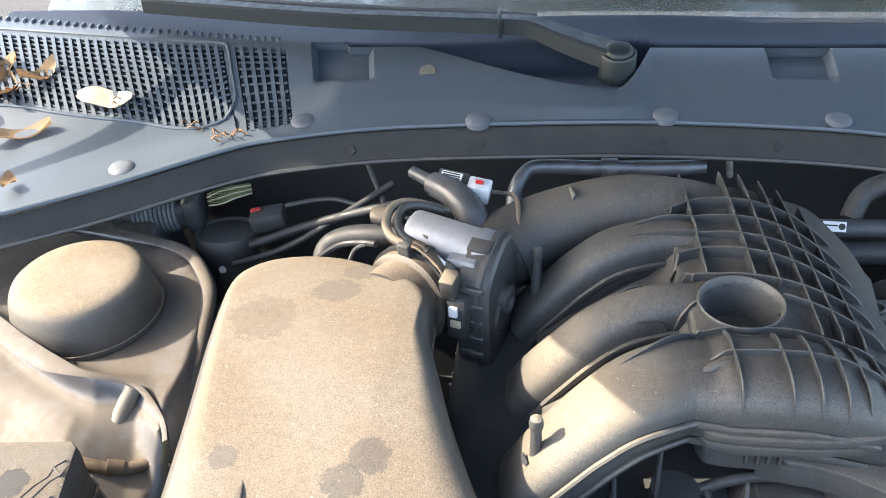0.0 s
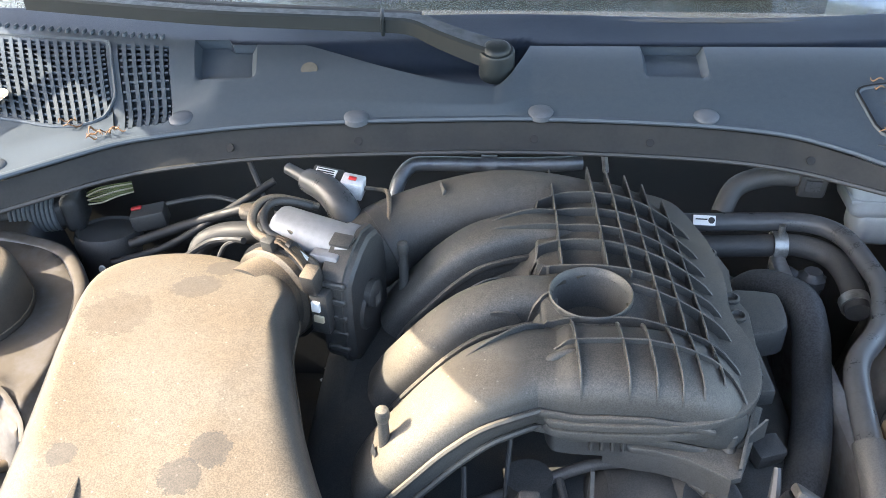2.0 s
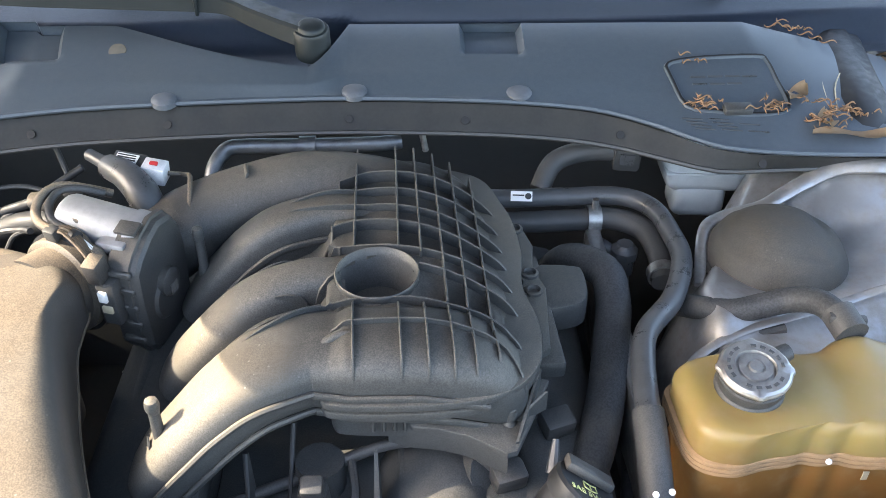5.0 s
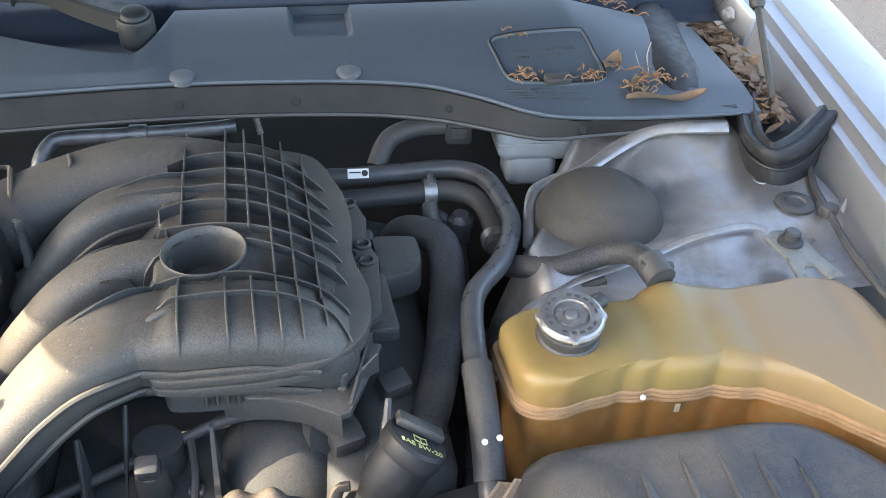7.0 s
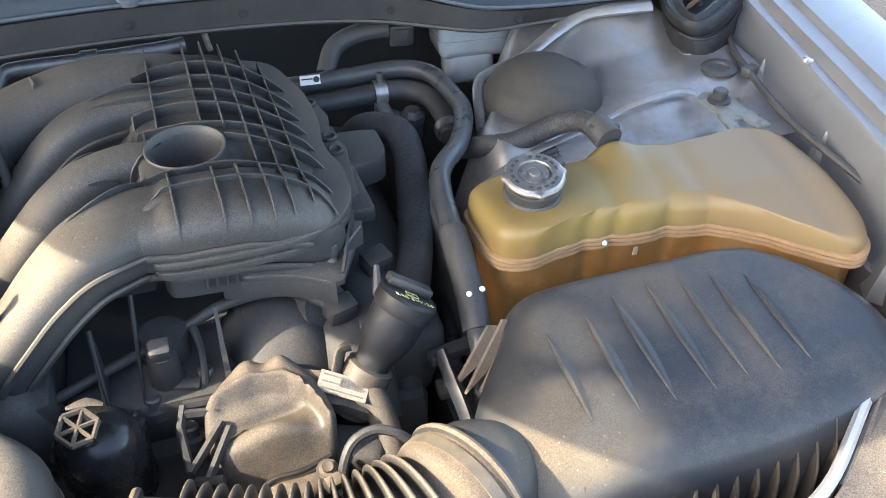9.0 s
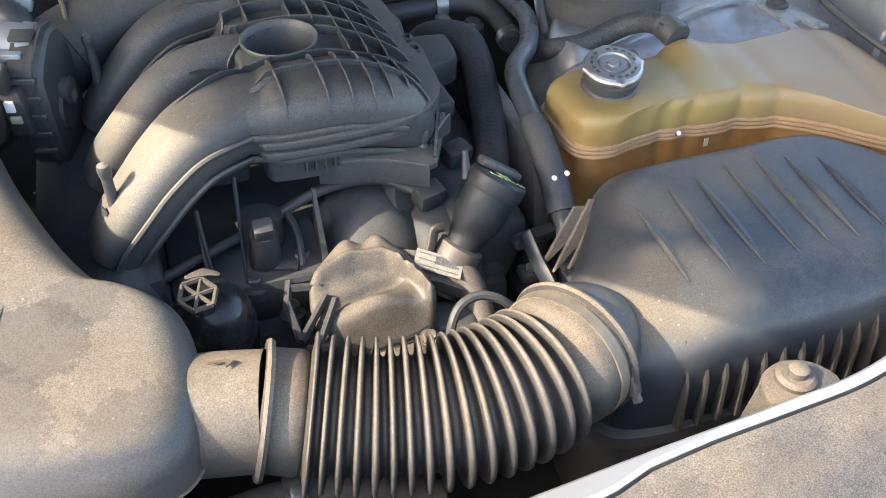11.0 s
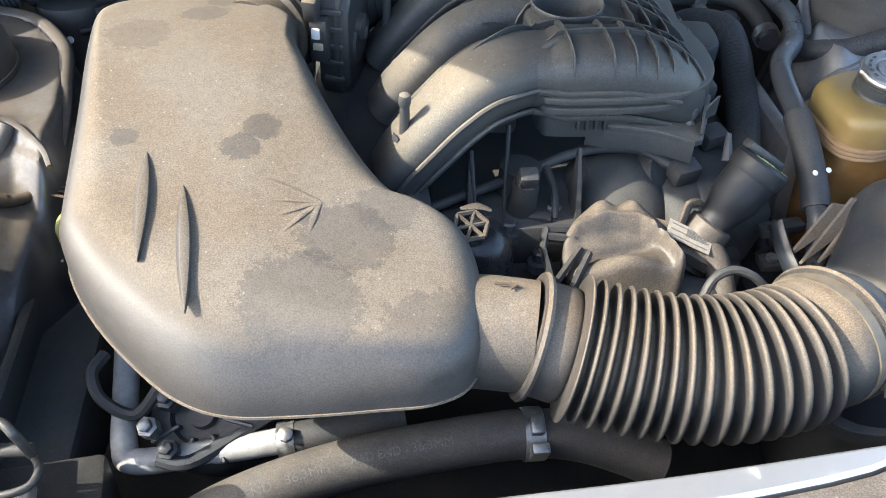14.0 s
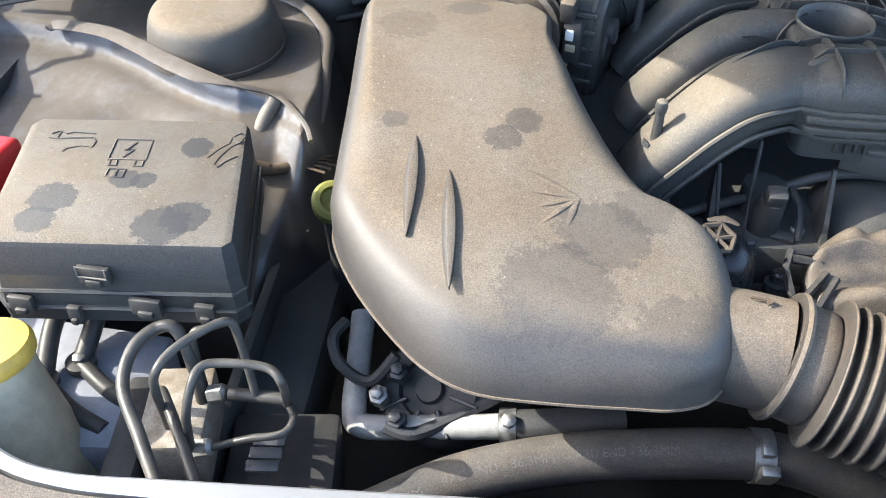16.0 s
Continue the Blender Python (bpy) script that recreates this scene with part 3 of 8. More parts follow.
for hx in (-0.269, -0.114, 0.099, 0.237, 0.42, 0.575):
    p = Vector(skirt(hx, 0.55))
    part("hole_shade", lathe([(0.0050, -0.001), (0.0049, 0.0002), (0.0001, 0.00025)], along(p + Vector((0, -0.0021, 0.0011)), (0, -0.83, 0.55)), 12), M_GRILLE_DEEP, skirt_t)

# trough and base of the windscreen


def trough(x, v):
    """From under the panel's rear edge, a low floor, then a smooth rise to the glass."""
    y0, z0 = rear(x)
    y1 = 0.535 + 0.05 * x * x
    y = y0 + 0.004 + (y1 - y0) * v
    rise = min(1, max(0, (y - (0.425 + 0.05 * x * x)) / 0.035))
    return (x, y, 0.968 + 0.032 * rise * rise * (3 - 2 * rise) + 0.010 * v + 0.004 * math.sin(9 * x + 1) * v)


tr = sheet(trough, span(-0.85, 0.85, 170), span(0, 1, 18), 0.004)
whole("wiper_trough", tr, M_TROUGH, "plastic trough at the foot of the windscreen, its shade put into a dark colour", "trough", kind="structure")
ws = sheet(lambda x, v: (x, 0.532 + 0.06 * abs(x) ** 2 + 0.95 * v, 1.006 + 0.52 * v - 0.02 * x * x), span(-0.80, 0.80, 16), span(0, 1, 4), 0.006)
wsob = whole("windscreen", ws, M_GLASS, "curved windscreen glass with a dusty lower edge", "windscreen", kind="structure")
wsob.visible_shadow = False
seal = tube([(x, 0.528 + 0.06 * x * x, 1.006 - 0.02 * x * x) for x in span(-0.80, 0.80, 16)], 0.008, 8, 2, flat=0.6)
whole("windscreen_seal", seal, M_RUBBER, "black rubber strip along the windscreen foot", "seal", kind="structure")
dash = sheet(lambda x, v: (x, 0.60 + 0.8 * v, 0.97 + 0.05 * math.sin(math.pi * v)), span(-0.75, 0.75, 8), span(0, 1, 8), 0.01)
whole("dashboard", dash, M_CABIN, "dashboard top behind the windscreen, coloured near black for the cabin's shade", "dashboard", kind="structure")

# wings (fenders)
def wing(sx, nm, lower=0.0):
    t = thing(nm, "silver painted front wing with folded inner flange", "fender", (sx * 0.93, 0.0, 0.6), kind="structure")

    def prof(y, k):
        crown = 0.962 - lower + 0.030 * (y - 0.0) - 0.10 * max(0, -y - 0.1) ** 2
        pts = [(0.842, crown - 0.20), (0.846, crown - 0.05), (0.858, crown - 0.022), (0.868, crown - 0.020), (0.872, crown - 0.006), (0.890, crown - 0.003), (0.893, crown + 0.006),
               (0.925, crown + 0.012), (0.975, crown + 0.002), (1.005, crown - 0.035), (1.02, crown - 0.12), (1.02, crown - 0.55)]
        x, z = pts[k]
        return (sx * (x + 0.155 * (y - 0.08)), y, z)
    part("panel", sheet(lambda y, k: prof(y, k), span(-0.50, 0.75, 30), range(12), 0.002), M_FENDER, t, sharp=25)
    # pressed darts in the inner wall, and a small tab on its flange
    for y in (0.215, 0.055, -0.105, -0.27):
        a, b = Vector(prof(y, 1)), Vector(prof(y, 0))
        ins = Vector((-sx, 0, 0))
        dart = bmesh.new()
        tip = a + Vector((0, 0, -0.004))
        foot = a.lerp(b, 0.62)
        loft(dart, [[tip + ins * 0.0005, tip + Vector((0, 0.004, 0)), tip - ins * 0.001, tip - Vector((0, 0.004, 0))],
                    [foot + ins * 0.016, foot + Vector((0, 0.030, 0)), foot - ins * 0.001, foot - Vector((0, 0.018, 0))]])
        part("dart", dart, M_FENDER, t, sharp=15)
    q = Vector(prof(-0.02, 3))
    part("tab", box((0.012, 0.008, 0.008), Matrix.Translation(q + Vector((-sx * 0.012, 0, 0.004))) @ pose(0, 0, 0, 0, 20, 0), 0.002), M_FENDER, t)
    return t


wing(1, "fender_right")
wing(-1, "fender_left", 0.060)

# front rail and fascia
RAIL = cr([(-0.70, -0.40, 0.835), (-0.60, -0.47, 0.838), (-0.54, -0.515, 0.840), (-0.48, -0.535, 0.842), (-0.38, -0.535, 0.844), (-0.10, -0.529, 0.850), (0.12, -0.521, 0.853),
           (0.30, -0.508, 0.856), (0.42, -0.500, 0.857), (0.50, -0.492, 0.857), (0.56, -0.472, 0.857), (0.63, -0.42, 0.86), (0.74, -0.33, 0.87)], 5)
fas = thing("front_fascia", "silver bumper top with a dusty dark trim panel before the engine bay", "bumper", (0, -0.6, 0.4), kind="structure")


def rail_w(x):
    """Width of the silver strip before the trim panel begins."""
    return float(np.interp(x, (-0.48, -0.3, 0.0, 0.17, 0.26, 0.30, 0.36, 0.5), (0.012, 0.020, 0.028, 0.025, 0.021, 0.012, 0.009, 0.010)))


def rail_fn(i, k):
    p = RAIL[i]
    w = rail_w(p.x)
    q = RAIL[min(i + 1, len(RAIL) - 1)] - RAIL[max(i - 1, 0)]
    nrm = Vector((q.y, -q.x, 0)).normalized()
    off = [(0.0, -0.05), (0.0, -0.003), (0.003, 0.0), (w - 0.003, 0.0008), (w, -0.003), (w, -0.03)][k]
    return p + nrm * off[0] + Vector((0, 0, off[1]))


part("rail", sheet(rail_fn, range(len(RAIL)), range(6)), M_FENDER, fas, "silver painted edge rail", sharp=30)


def fas_fn(i, k):
    p = RAIL[i]
    q = RAIL[min(i + 1, len(RAIL) - 1)] - RAIL[max(i - 1, 0)]
    nrm = Vector((q.y, -q.x, 0)).normalized()
    off = [(rail_w(p.x) + 0.002, -0.012), (rail_w(p.x) + 0.0035, -0.003), (0.05, 0.0), (0.10, -0.004), (0.17, -0.02), (0.24, -0.06), (0.29, -0.14), (0.31, -0.4)][k]
    return p + nrm * off[0] + Vector((0, 0, off[1]))


part("trim_panel", sheet(fas_fn, range(len(RAIL)), range(8)), M_FRONT, fas, "dusty dark grey trim panel", sharp=50)

# open bonnet overhead
HX = 0.835
bonnet = thing("bonnet", "raised silver bonnet held open above the engine bay", "bonnet", (0, 0.55, 1.06))


def hood_fn(u, v):
    w = HX - 0.0 * v - 0.10 * max(0, v - 0.7) ** 1.5
    return (w * u, 0.56 - 1.06 * v, 1.108 + 0.710 * v + 0.03 * (1 - u * u))


part("outer_skin", sheet(hood_fn, span(-1, 1, 20), span(0, 1, 12), 0.012), M_FENDER, bonnet)
part("lining", sheet(lambda u, v: Vector(hood_fn(u * 0.9, 0.06 + v * 0.86)) + Vector((0, 0.02, -0.03)), span(-1, 1, 12), span(0, 1, 8), 0.01), M_DARKPAINT, bonnet, "black felt lining")


def gas_strut(a, d, grip):
    t = thing("gas_strut", "slim black gas strut with a ball end on the inner wing", "gas strut", a, "bonnet struts")
    a, d = Vector(a), Vector(d).normalized()
    part("rod", tube([a, a + d * 0.30], 0.0045, 10, 1, smooth=False), M_BLACK, t)
    part("cylinder", tube([a + d * grip, a + d * (grip + 0.005), a + d * 0.52], [0.007, 0.010, 0.010], 12, 1, smooth=False), M_BLACK, t)
    part("ball_end", lathe([(0.006, -0.012), (0.010, -0.006), (0.011, 0.004), (0.007, 0.016), (0.006, 0.03)], along(a, d), 12), M_BLACK, t)
    return t


gas_strut((0.83, 0.198, 0.914), (0.02, 0.28, 0.234), 0.175)
left_strut = gas_strut((-0.822, 0.115, 0.972), (0.0, 0.69, 0.72), 0.03)
part("foot", tube([(-0.822, 0.115, 0.972), (-0.838, 0.112, 0.95), (-0.862, 0.110, 0.90)], 0.006, 8), M_BLACK, left_strut)

# ---- intake manifold ----
man = thing("intake_manifold", "black plastic intake manifold with ribbed plenum and three curved runners, dusty", "intake manifold", (0.12, 0.0, 0.80))
RC = Vector((0.141, -0.026, 0.0))
RUN_Y = (-0.102, -0.004, 0.092)


def rib_top(x, y):
    fall = 3.4 + 9.0 * min(0.17, max(-0.1, y))
    z = 0.967 - fall * max(0, x - 0.165) ** 2 - 30.0 * max(0, x - 0.252) ** 2 - 0.006 * min(1, max(0, (0.15 - x) / 0.05))
    if y > 0.13:
        z -= 0.35 * (y - 0.13) ** 2 * 3
    if y < -0.055:
        z -= 0.010 * min(1, (-0.055 - y) / 0.03)
    return z


def front_top(x, y):
    """The rounded front chamber that carries on from the front runner."""
    bx = max(0, (x - 0.19) / 0.085)
    k = min(1, abs(y + 0.102) / 0.0425)
    return 0.930 - 3.0 * max(0, x - 0.165) ** 2 + 0.0372 * (1 - 0.25 * bx * bx) * (1 - k ** 3) ** (1 / 3)


def plen_top(x, y):
    z = rib_top(x, y) - 0.014
    hump = max(math.exp(-((y - c) / 0.030) ** 4) for c in RUN_Y)
    z += 0.005 * hump
    if y < -0.055:
        z = front_top(x, y) - 0.006
    z = max(z, 0.9585 - 0.42 * max(0, math.hypot(x - RC.x, y - RC.y) - 0.039))
    return z


PL_OUT = ring_cr([(0.100, -0.132), (0.12, -0.143), (0.20, -0.143), (0.248, -0.130), (0.275, -0.098), (0.280, -0.05), (0.271, 0.0), (0.275, 0.05), (0.272, 0.10), (0.264, 0.135),
                  (0.245, 0.185), (0.20, 0.208), (0.14, 0.212), (0.10, 0.20), (0.095, 0.12), (0.095, 0.0), (0.098, -0.09)], 5)
plb = pillow(PL_OUT, (0.175, 0.03), 0.918, plen_top, lambda x, y: 0.005 if x < 0.125 else 0.022, 6, 44)
bmesh.ops.delete(plb, geom=[f for f in plb.faces if (f.calc_center_median().xy - RC.xy).length < 0.0350 and f.calc_center_median().z > 0.9], context='FACES')
part("plenum", plb.copy(), M_MANIFOLD, man, sharp=60)
skin = BVHTree.FromBMesh(plb)


part("seam_flange", prism([(0.175 + (p.x - 0.175) * 1.06, 0.03 + (p.y - 0.03) * (1.058 if p.y < 0.03 else 1.035)) for p in PL_OUT], 0.921, 0.9275, 0.002), M_MANIFOLD, man)
part("seam_flange", prism([(0.175 + (p.x - 0.175) * 1.05, 0.03 + (p.y - 0.03) * (1.045 if p.y < 0.03 else 1.02)) for p in PL_OUT], 0.9085, 0.9155, 0.002), M_MANIFOLD, man)
part("lower_shell", prism([(0.175 + (p.x - 0.175) * 0.97, 0.03 + (p.y - 0.03) * 0.95) for p in PL_OUT], 0.872, 0.922, 0.002), M_MANIFOLD, man)

# round boss with the open throat
part("throat", lathe([(0.0365, 0.905), (0.0368, 0.955), (0.0366, 0.966), (0.0378, 0.969), (0.0384, 0.9738), (0.0374, 0.9752), (0.0358, 0.9738), (0.0335, 0.966), (0.0300, 0.953), (0.0265, 0.940), (0.0235, 0.920), (0.0230, 0.880), (0.0001, 0.879)], pose(RC.x, RC.y, -0.0095), 40), M_MANIFOLD, man, sharp=50)

# runners


def rounded(w, h, n=28, p=3.0):
    out = []
    for k in range(n):
        a = 2 * math.pi * k / n
        c, s = math.cos(a), math.sin(a)
        out.append((w * math.copysign(abs(c) ** (2 / p), c), h * math.copysign(abs(s) ** (2 / p), s)))
    return out


def runner(dy, e, w0, w1, square):
    """One runner from the plenum over and down to the head; e: how far it swings to the front on its way; w0, w1: half its width at the ends."""
    line = cr([(0.106, dy, 0.931), (0.080, dy + 0.02 * e, 0.932), (0.043, dy + 0.40 * e, 0.928), (0.014, dy + 0.64 * e, 0.911), (-0.012, dy + 0.82 * e, 0.887),
               (-0.034, dy + 0.95 * e, 0.864), (-0.047, dy + e, 0.845)], 6)
    rings = []
    for i, p in enumerate(line):
        d = (line[min(i + 1, len(line) - 1)] - line[max(i - 1, 0)]).normalized()
        side = Vector((0, 1, 0)) - d * d.y
        side.normalize()
        w = side.cross(d).normalized()
        if w.z < 0 and w.x > 0:
            w = -w
        k = i / (len(line) - 1)
        rings.append([p + side * a + w * b for a, b in rounded(w0 + (w1 - w0) * k, 0.0305 - 0.0065 * k, 28, square)])
    return rings


body_parts = []
for n, (dy, swing, w0, w1, square) in enumerate(((-0.102, -0.047, 0.0425, 0.0375, 3.0), (-0.009, -0.028, 0.0225, 0.0340, 2.8), (0.098, -0.026, 0.0235, 0.0330, 3.2))):
    rings = runner(dy, swing, w0, w1, square)
    if n == 2:
        rings = [[q + Vector((0.046, 0, -0.010)) for q in rings[0]], [q + Vector((0.022, 0, -0.003)) for q in rings[0]]] + rings
    if n == 0:
        front = []
        for x, sc in ((0.272, 0.25), (0.270, 0.5), (0.264, 0.72), (0.252, 0.88), (0.235, 0.96), (0.21, 1.0), (0.18, 1.0), (0.15, 1.0), (0.120, 1.0), (0.115, 0.97)):
            zc = 0.930 - 3.0 * max(0, x - 0.165) ** 2
            front.append([Vector((x, dy + a * sc, zc + b * sc)) for a, b in rounded(0.0450, 0.0372)])
        rings = front + rings
    rb = loft(bmesh.new(), rings)
    body_parts.append(BVHTree.FromBMesh(rb))
    part("runner", rb, M_MANIFOLD, man, sharp=60)
    # mould seam along the runner's front side, and the flange lip below it
    part("seam_bead", tube([Vector(r[14]) + Vector((0, -0.002, 0)) for r in rings[4:-1]], 0.0030, 8, 1, smooth=False, flat=1.2), M_MANIFOLD, man)
    part("lower_bead", tube([Vector(r[17]) + Vector((0, 0.001, -0.006)) for r in rings[4:-4]], 0.0030, 8, 1, smooth=False, flat=1.2), M_MANIFOLD, man)

# hollow saddles between the runners, each closed by a rounded wall toward the plenum
for yc, half, turn in ((0.045, 0.040, 0.12), (-0.052, 0.030, 0.22)):
    def saddle(u, v):
        x = 0.112 - 0.150 * u
        dip = 0.944 - 0.030 * min(1, max(0, u - 0.10) / 0.16) ** 0.8 - 0.075 * max(0, u - 0.25) ** 1.4
        return (x, yc - turn * 0.45 * max(0, 0.09 - x) + half * v, dip + 0.010 * abs(v) ** 2.5)
    sd = sheet(saddle, span(0, 1, 22), span(-1, 1, 12), 0)
    body_parts.append(BVHTree.FromBMesh(sd))
    part("saddle", sd, M_MANIFOLD, man, sharp=70)
body_parts.append(skin)


def on_body(x, y):
    """Height of the manifold's skin at a place of the plan."""
    z = 0.90
    for tree in body_parts:
        hit = tree.ray_cast(Vector((x, y, 1.2)), Vector((0, 0, -1)))[0]
        if hit:
            z = max(z, hit.z)
    return z


# ribs: upright strips that stand on the skin and thin out where they end


def rib(pts, rise, fade0=0.0, fade1=0.0, w=0.0014, level=True, n=8):
    """A rib along the plan points. rise: least height over the skin; fade0, fade1: lengths over which the ends run out; level: whether its top keeps the grid's level."""
    line = cr([(x, y, 0) for x, y in pts], n)
    run = [0.0]
    for p, q in zip(line, line[1:]):
        run.append(run[-1] + (q - p).length)
    rings = []
    for i, p in enumerate(line):
        d = (line[min(i + 1, len(line) - 1)] - line[max(i - 1, 0)]).normalized()
        nrm = Vector((-d.y, d.x, 0)) * w
        base = on_body(p.x, p.y)
        k = 1.0
        if fade0:
            k = min(k, run[i] / fade0)
        if fade1:
            k = min(k, (run[-1] - run[i]) / fade1)
        k = max(0.0, k) ** 0.7
        top = base + rise * k
        if level and p.x > 0.095:
            top = max(top, rib_top(p.x, p.y) if p.y > -0.064 else base + rise)
        low = min(base, top) - 0.012
        rings.append([(p.x - nrm.x, p.y - nrm.y, low), (p.x + nrm.x, p.y + nrm.y, low), (p.x + nrm.x * 0.7, p.y + nrm.y * 0.7, top - 0.0006), (p.x, p.y, top), (p.x - nrm.x * 0.7, p.y - nrm.y * 0.7, top - 0.0006)])
    part("rib", loft(bmesh.new(), rings), M_MANIFOLD, man, sharp=50)


# side to side: three that run out on the rear runner, the walls round the saddles, the ridges on the middle and front runners
rib([(0.060, 0.112), (0.085, 0.127), (0.110, 0.142), (0.135, 0.148), (0.206, 0.137), (0.240, 0.127), (0.262, 0.112), (0.276, 0.098)], 0.007, 0.045)
rib([(0.050, 0.098), (0.090, 0.110), (0.136, 0.115), (0.205, 0.103), (0.240, 0.091), (0.265, 0.077), (0.281, 0.064)], 0.006, 0.045)
rib([(0.048, 0.083), (0.095, 0.084), (0.137, 0.085), (0.205, 0.071), (0.240, 0.060), (0.266, 0.047), (0.283, 0.034)], 0.006, 0.045)
rib([(0.283, 0.012), (0.262, 0.022), (0.204, 0.043), (0.138, 0.059), (0.108, 0.058), (0.094, 0.050), (0.088, 0.038), (0.092, 0.026), (0.106, 0.017)], 0.006, w=0.0018)
rib([(0.030, -0.008), (0.051, 0.004), (0.070, 0.014), (0.090, 0.018), (0.14, 0.016), (0.235, -0.001), (0.264, -0.012), (0.282, -0.022)], 0.005, 0.040)
rib([(0.179, -0.013), (0.205, -0.020), (0.233, -0.029), (0.264, -0.044), (0.281, -0.058)], 0.006)
rib([(0.050, -0.040), (0.070, -0.037), (0.086, -0.033), (0.106, -0.022)], 0.005, 0.030, w=0.0018)
rib([(0.030, -0.103), (0.055, -0.088), (0.080, -0.072), (0.104, -0.062), (0.140, -0.061), (0.182, -0.061), (0.231, -0.071), (0.262, -0.087), (0.280, -0.101)], 0.0065, 0.05)
rib([(0.104, -0.100), (0.130, -0.098), (0.159, -0.0965), (0.197, -0.097), (0.239, -0.102), (0.256, -0.112), (0.266, -0.128)], 0.0055, level=False, w=0.0014, fade0=0.012)
# front to rear, each carrying on over the front chamber as a low rib
for x0, x1, y1, low_y in ((0.113, 0.118, 0.209, 0.018), (0.155, 0.160, 0.209, 0.012), (0.175, 0.181, 0.203, 0.004), (0.195, 0.203, 0.195, -0.062), (0.214, 0.221, 0.187, -0.075), (0.235, 0.241, 0.171, -0.092)):
    rib([(x0 + (x1 - x0) * k, y1 + (low_y - y1) * k) for k in span(0, 1, 5)], 0.006)
for x, y0 in ((0.121, -0.062), (0.160, -0.064), (0.182, -0.064), (0.203, -0.064), (0.221, -0.072), (0.241, -0.080)):
    rib([(x + 0.004 * k, y0 + (-0.1455 + 0.9 * max(0, x - 0.215) - y0) * k) for k in span(0, 1, 6)], 0.0052, level=False, fade1=0.006)
# the raised front chamber's shoulder, curling down onto the front runner
part("shoulder", tube([(0.076, -0.140, 0.938), (0.086, -0.130, 0.9465), (0.094, -0.119, 0.9535), (0.102, -0.111, 0.9590), (0.116, -0.107, 0.9640), (0.135, -0.106, 0.9640)], [0.0008, 0.003, 0.0042, 0.0045, 0.0042, 0.001], 10), M_MANIFOLD, man, sharp=80)

# little fan ribs in the saddles
for fx, fy, lean in ((0.046, 0.030, 0), (0.041, -0.070, 8)):
    for k in range(3):
        fxx, fyy = fx + 0.011 * (k - 1), fy + 0.003 * (k - 1)
        z = on_body(fxx, fyy)
        bm = bmesh.new()
        tip = 0.007 * (k - 1)
        loft(bm, [[(fxx - 0.0012, fyy - 0.012, z - 0.010), (fxx + 0.0012, fyy - 0.012, z - 0.010), (fxx + 0.0012, fyy + 0.010, z - 0.006), (fxx - 0.0012, fyy + 0.010, z - 0.006)],
                  [(fxx + tip - 0.0007, fyy - 0.005, z + 0.012), (fxx + tip + 0.0007, fyy - 0.005, z + 0.012), (fxx + tip + 0.0007, fyy + 0.004, z + 0.010), (fxx + tip - 0.0007, fyy + 0.004, z + 0.010)]])
        part("fin", bm, M_MANIFOLD, man)
part("web", box((0.09, 0.040, 0.05), pose(0.050, 0.040, 0.862), 0.006), M_MANIFOLD, man)
part("web", box((0.09, 0.036, 0.05), pose(0.045, -0.060, 0.862), 0.006), M_MANIFOLD, man)

# inlet tube along the rear
part("inlet_tube", tube([(-0.10, 0.125, 0.885), (-0.06, 0.150, 0.900), (0.0, 0.172, 0.912), (0.06, 0.182, 0.921), (0.13, 0.178, 0.921), (0.20, 0.165, 0.911), (0.24, 0.15, 0.895)], [0.044, 0.044, 0.044, 0.043, 0.039, 0.034, 0.027], 22), M_MANIFOLD, man, sharp=60)
part("tube_fin", box((0.003, 0.02, 0.03), pose(-0.008, 0.165, 0.945, 0, 20, 15), 0.001), M_MANIFOLD, man)
part("clamp_band", tube([(-0.072, 0.142, 0.895), (-0.060, 0.149, 0.899)], 0.0455, 24, 1, smooth=False), M_BLACK, man)

# side lugs, corner bracket
part("side_flange", prism([(0.255, 0.15), (0.29, 0.14), (0.30, 0.10), (0.295, 0.06), (0.305, 0.03), (0.298, -0.06), (0.27, -0.08)], 0.893, 0.900, 0.002), M_MANIFOLD, man)
for (lx, ly) in ((0.283, 0.128), (0.291, 0.050), (0.292, 0.022)):
    part("lug", lathe([(0.009, 0.894), (0.009, 0.903), (0.0065, 0.904), (0.005, 0.900), (0.0001, 0.899)], pose(lx, ly, 0), 14), M_MANIFOLD, man)
part("corner_bracket", prism([(0.160, -0.128), (0.172, -0.139), (0.194, -0.142), (0.216, -0.149), (0.236, -0.161), (0.249, -0.170), (0.258, -0.167), (0.266, -0.150), (0.277, -0.126), (0.294, -0.086), (0.270, -0.078), (0.20, -0.115)], 0.880, 0.886, 0.002), M_MANIFOLD, man)
part("bracket_web", prism([(0.150, -0.130), (0.172, -0.1375), (0.194, -0.1405), (0.216, -0.1475), (0.236, -0.1595), (0.250, -0.1685), (0.247, -0.160), (0.230, -0.148), (0.20, -0.134), (0.16, -0.120)], 0.858, 0.881, 0.002), M_MANIFOLD, man)
for (ax, ay), (bx, by) in (((0.258, -0.160), (0.284, -0.092)), ((0.262, -0.135), (0.286, -0.120))):
    part("bracket_rib", loft(bmesh.new(), [[(x - 0.0014, y, z), (x + 0.0014, y, z), (x + 0.0014, y, 0.884), (x - 0.0014, y, 0.884)] for x, y, z in ((ax, ay, 0.888), ((ax + bx) / 2, (ay + by) / 2, 0.899), (bx, by, 0.906))]), M_MANIFOLD, man)
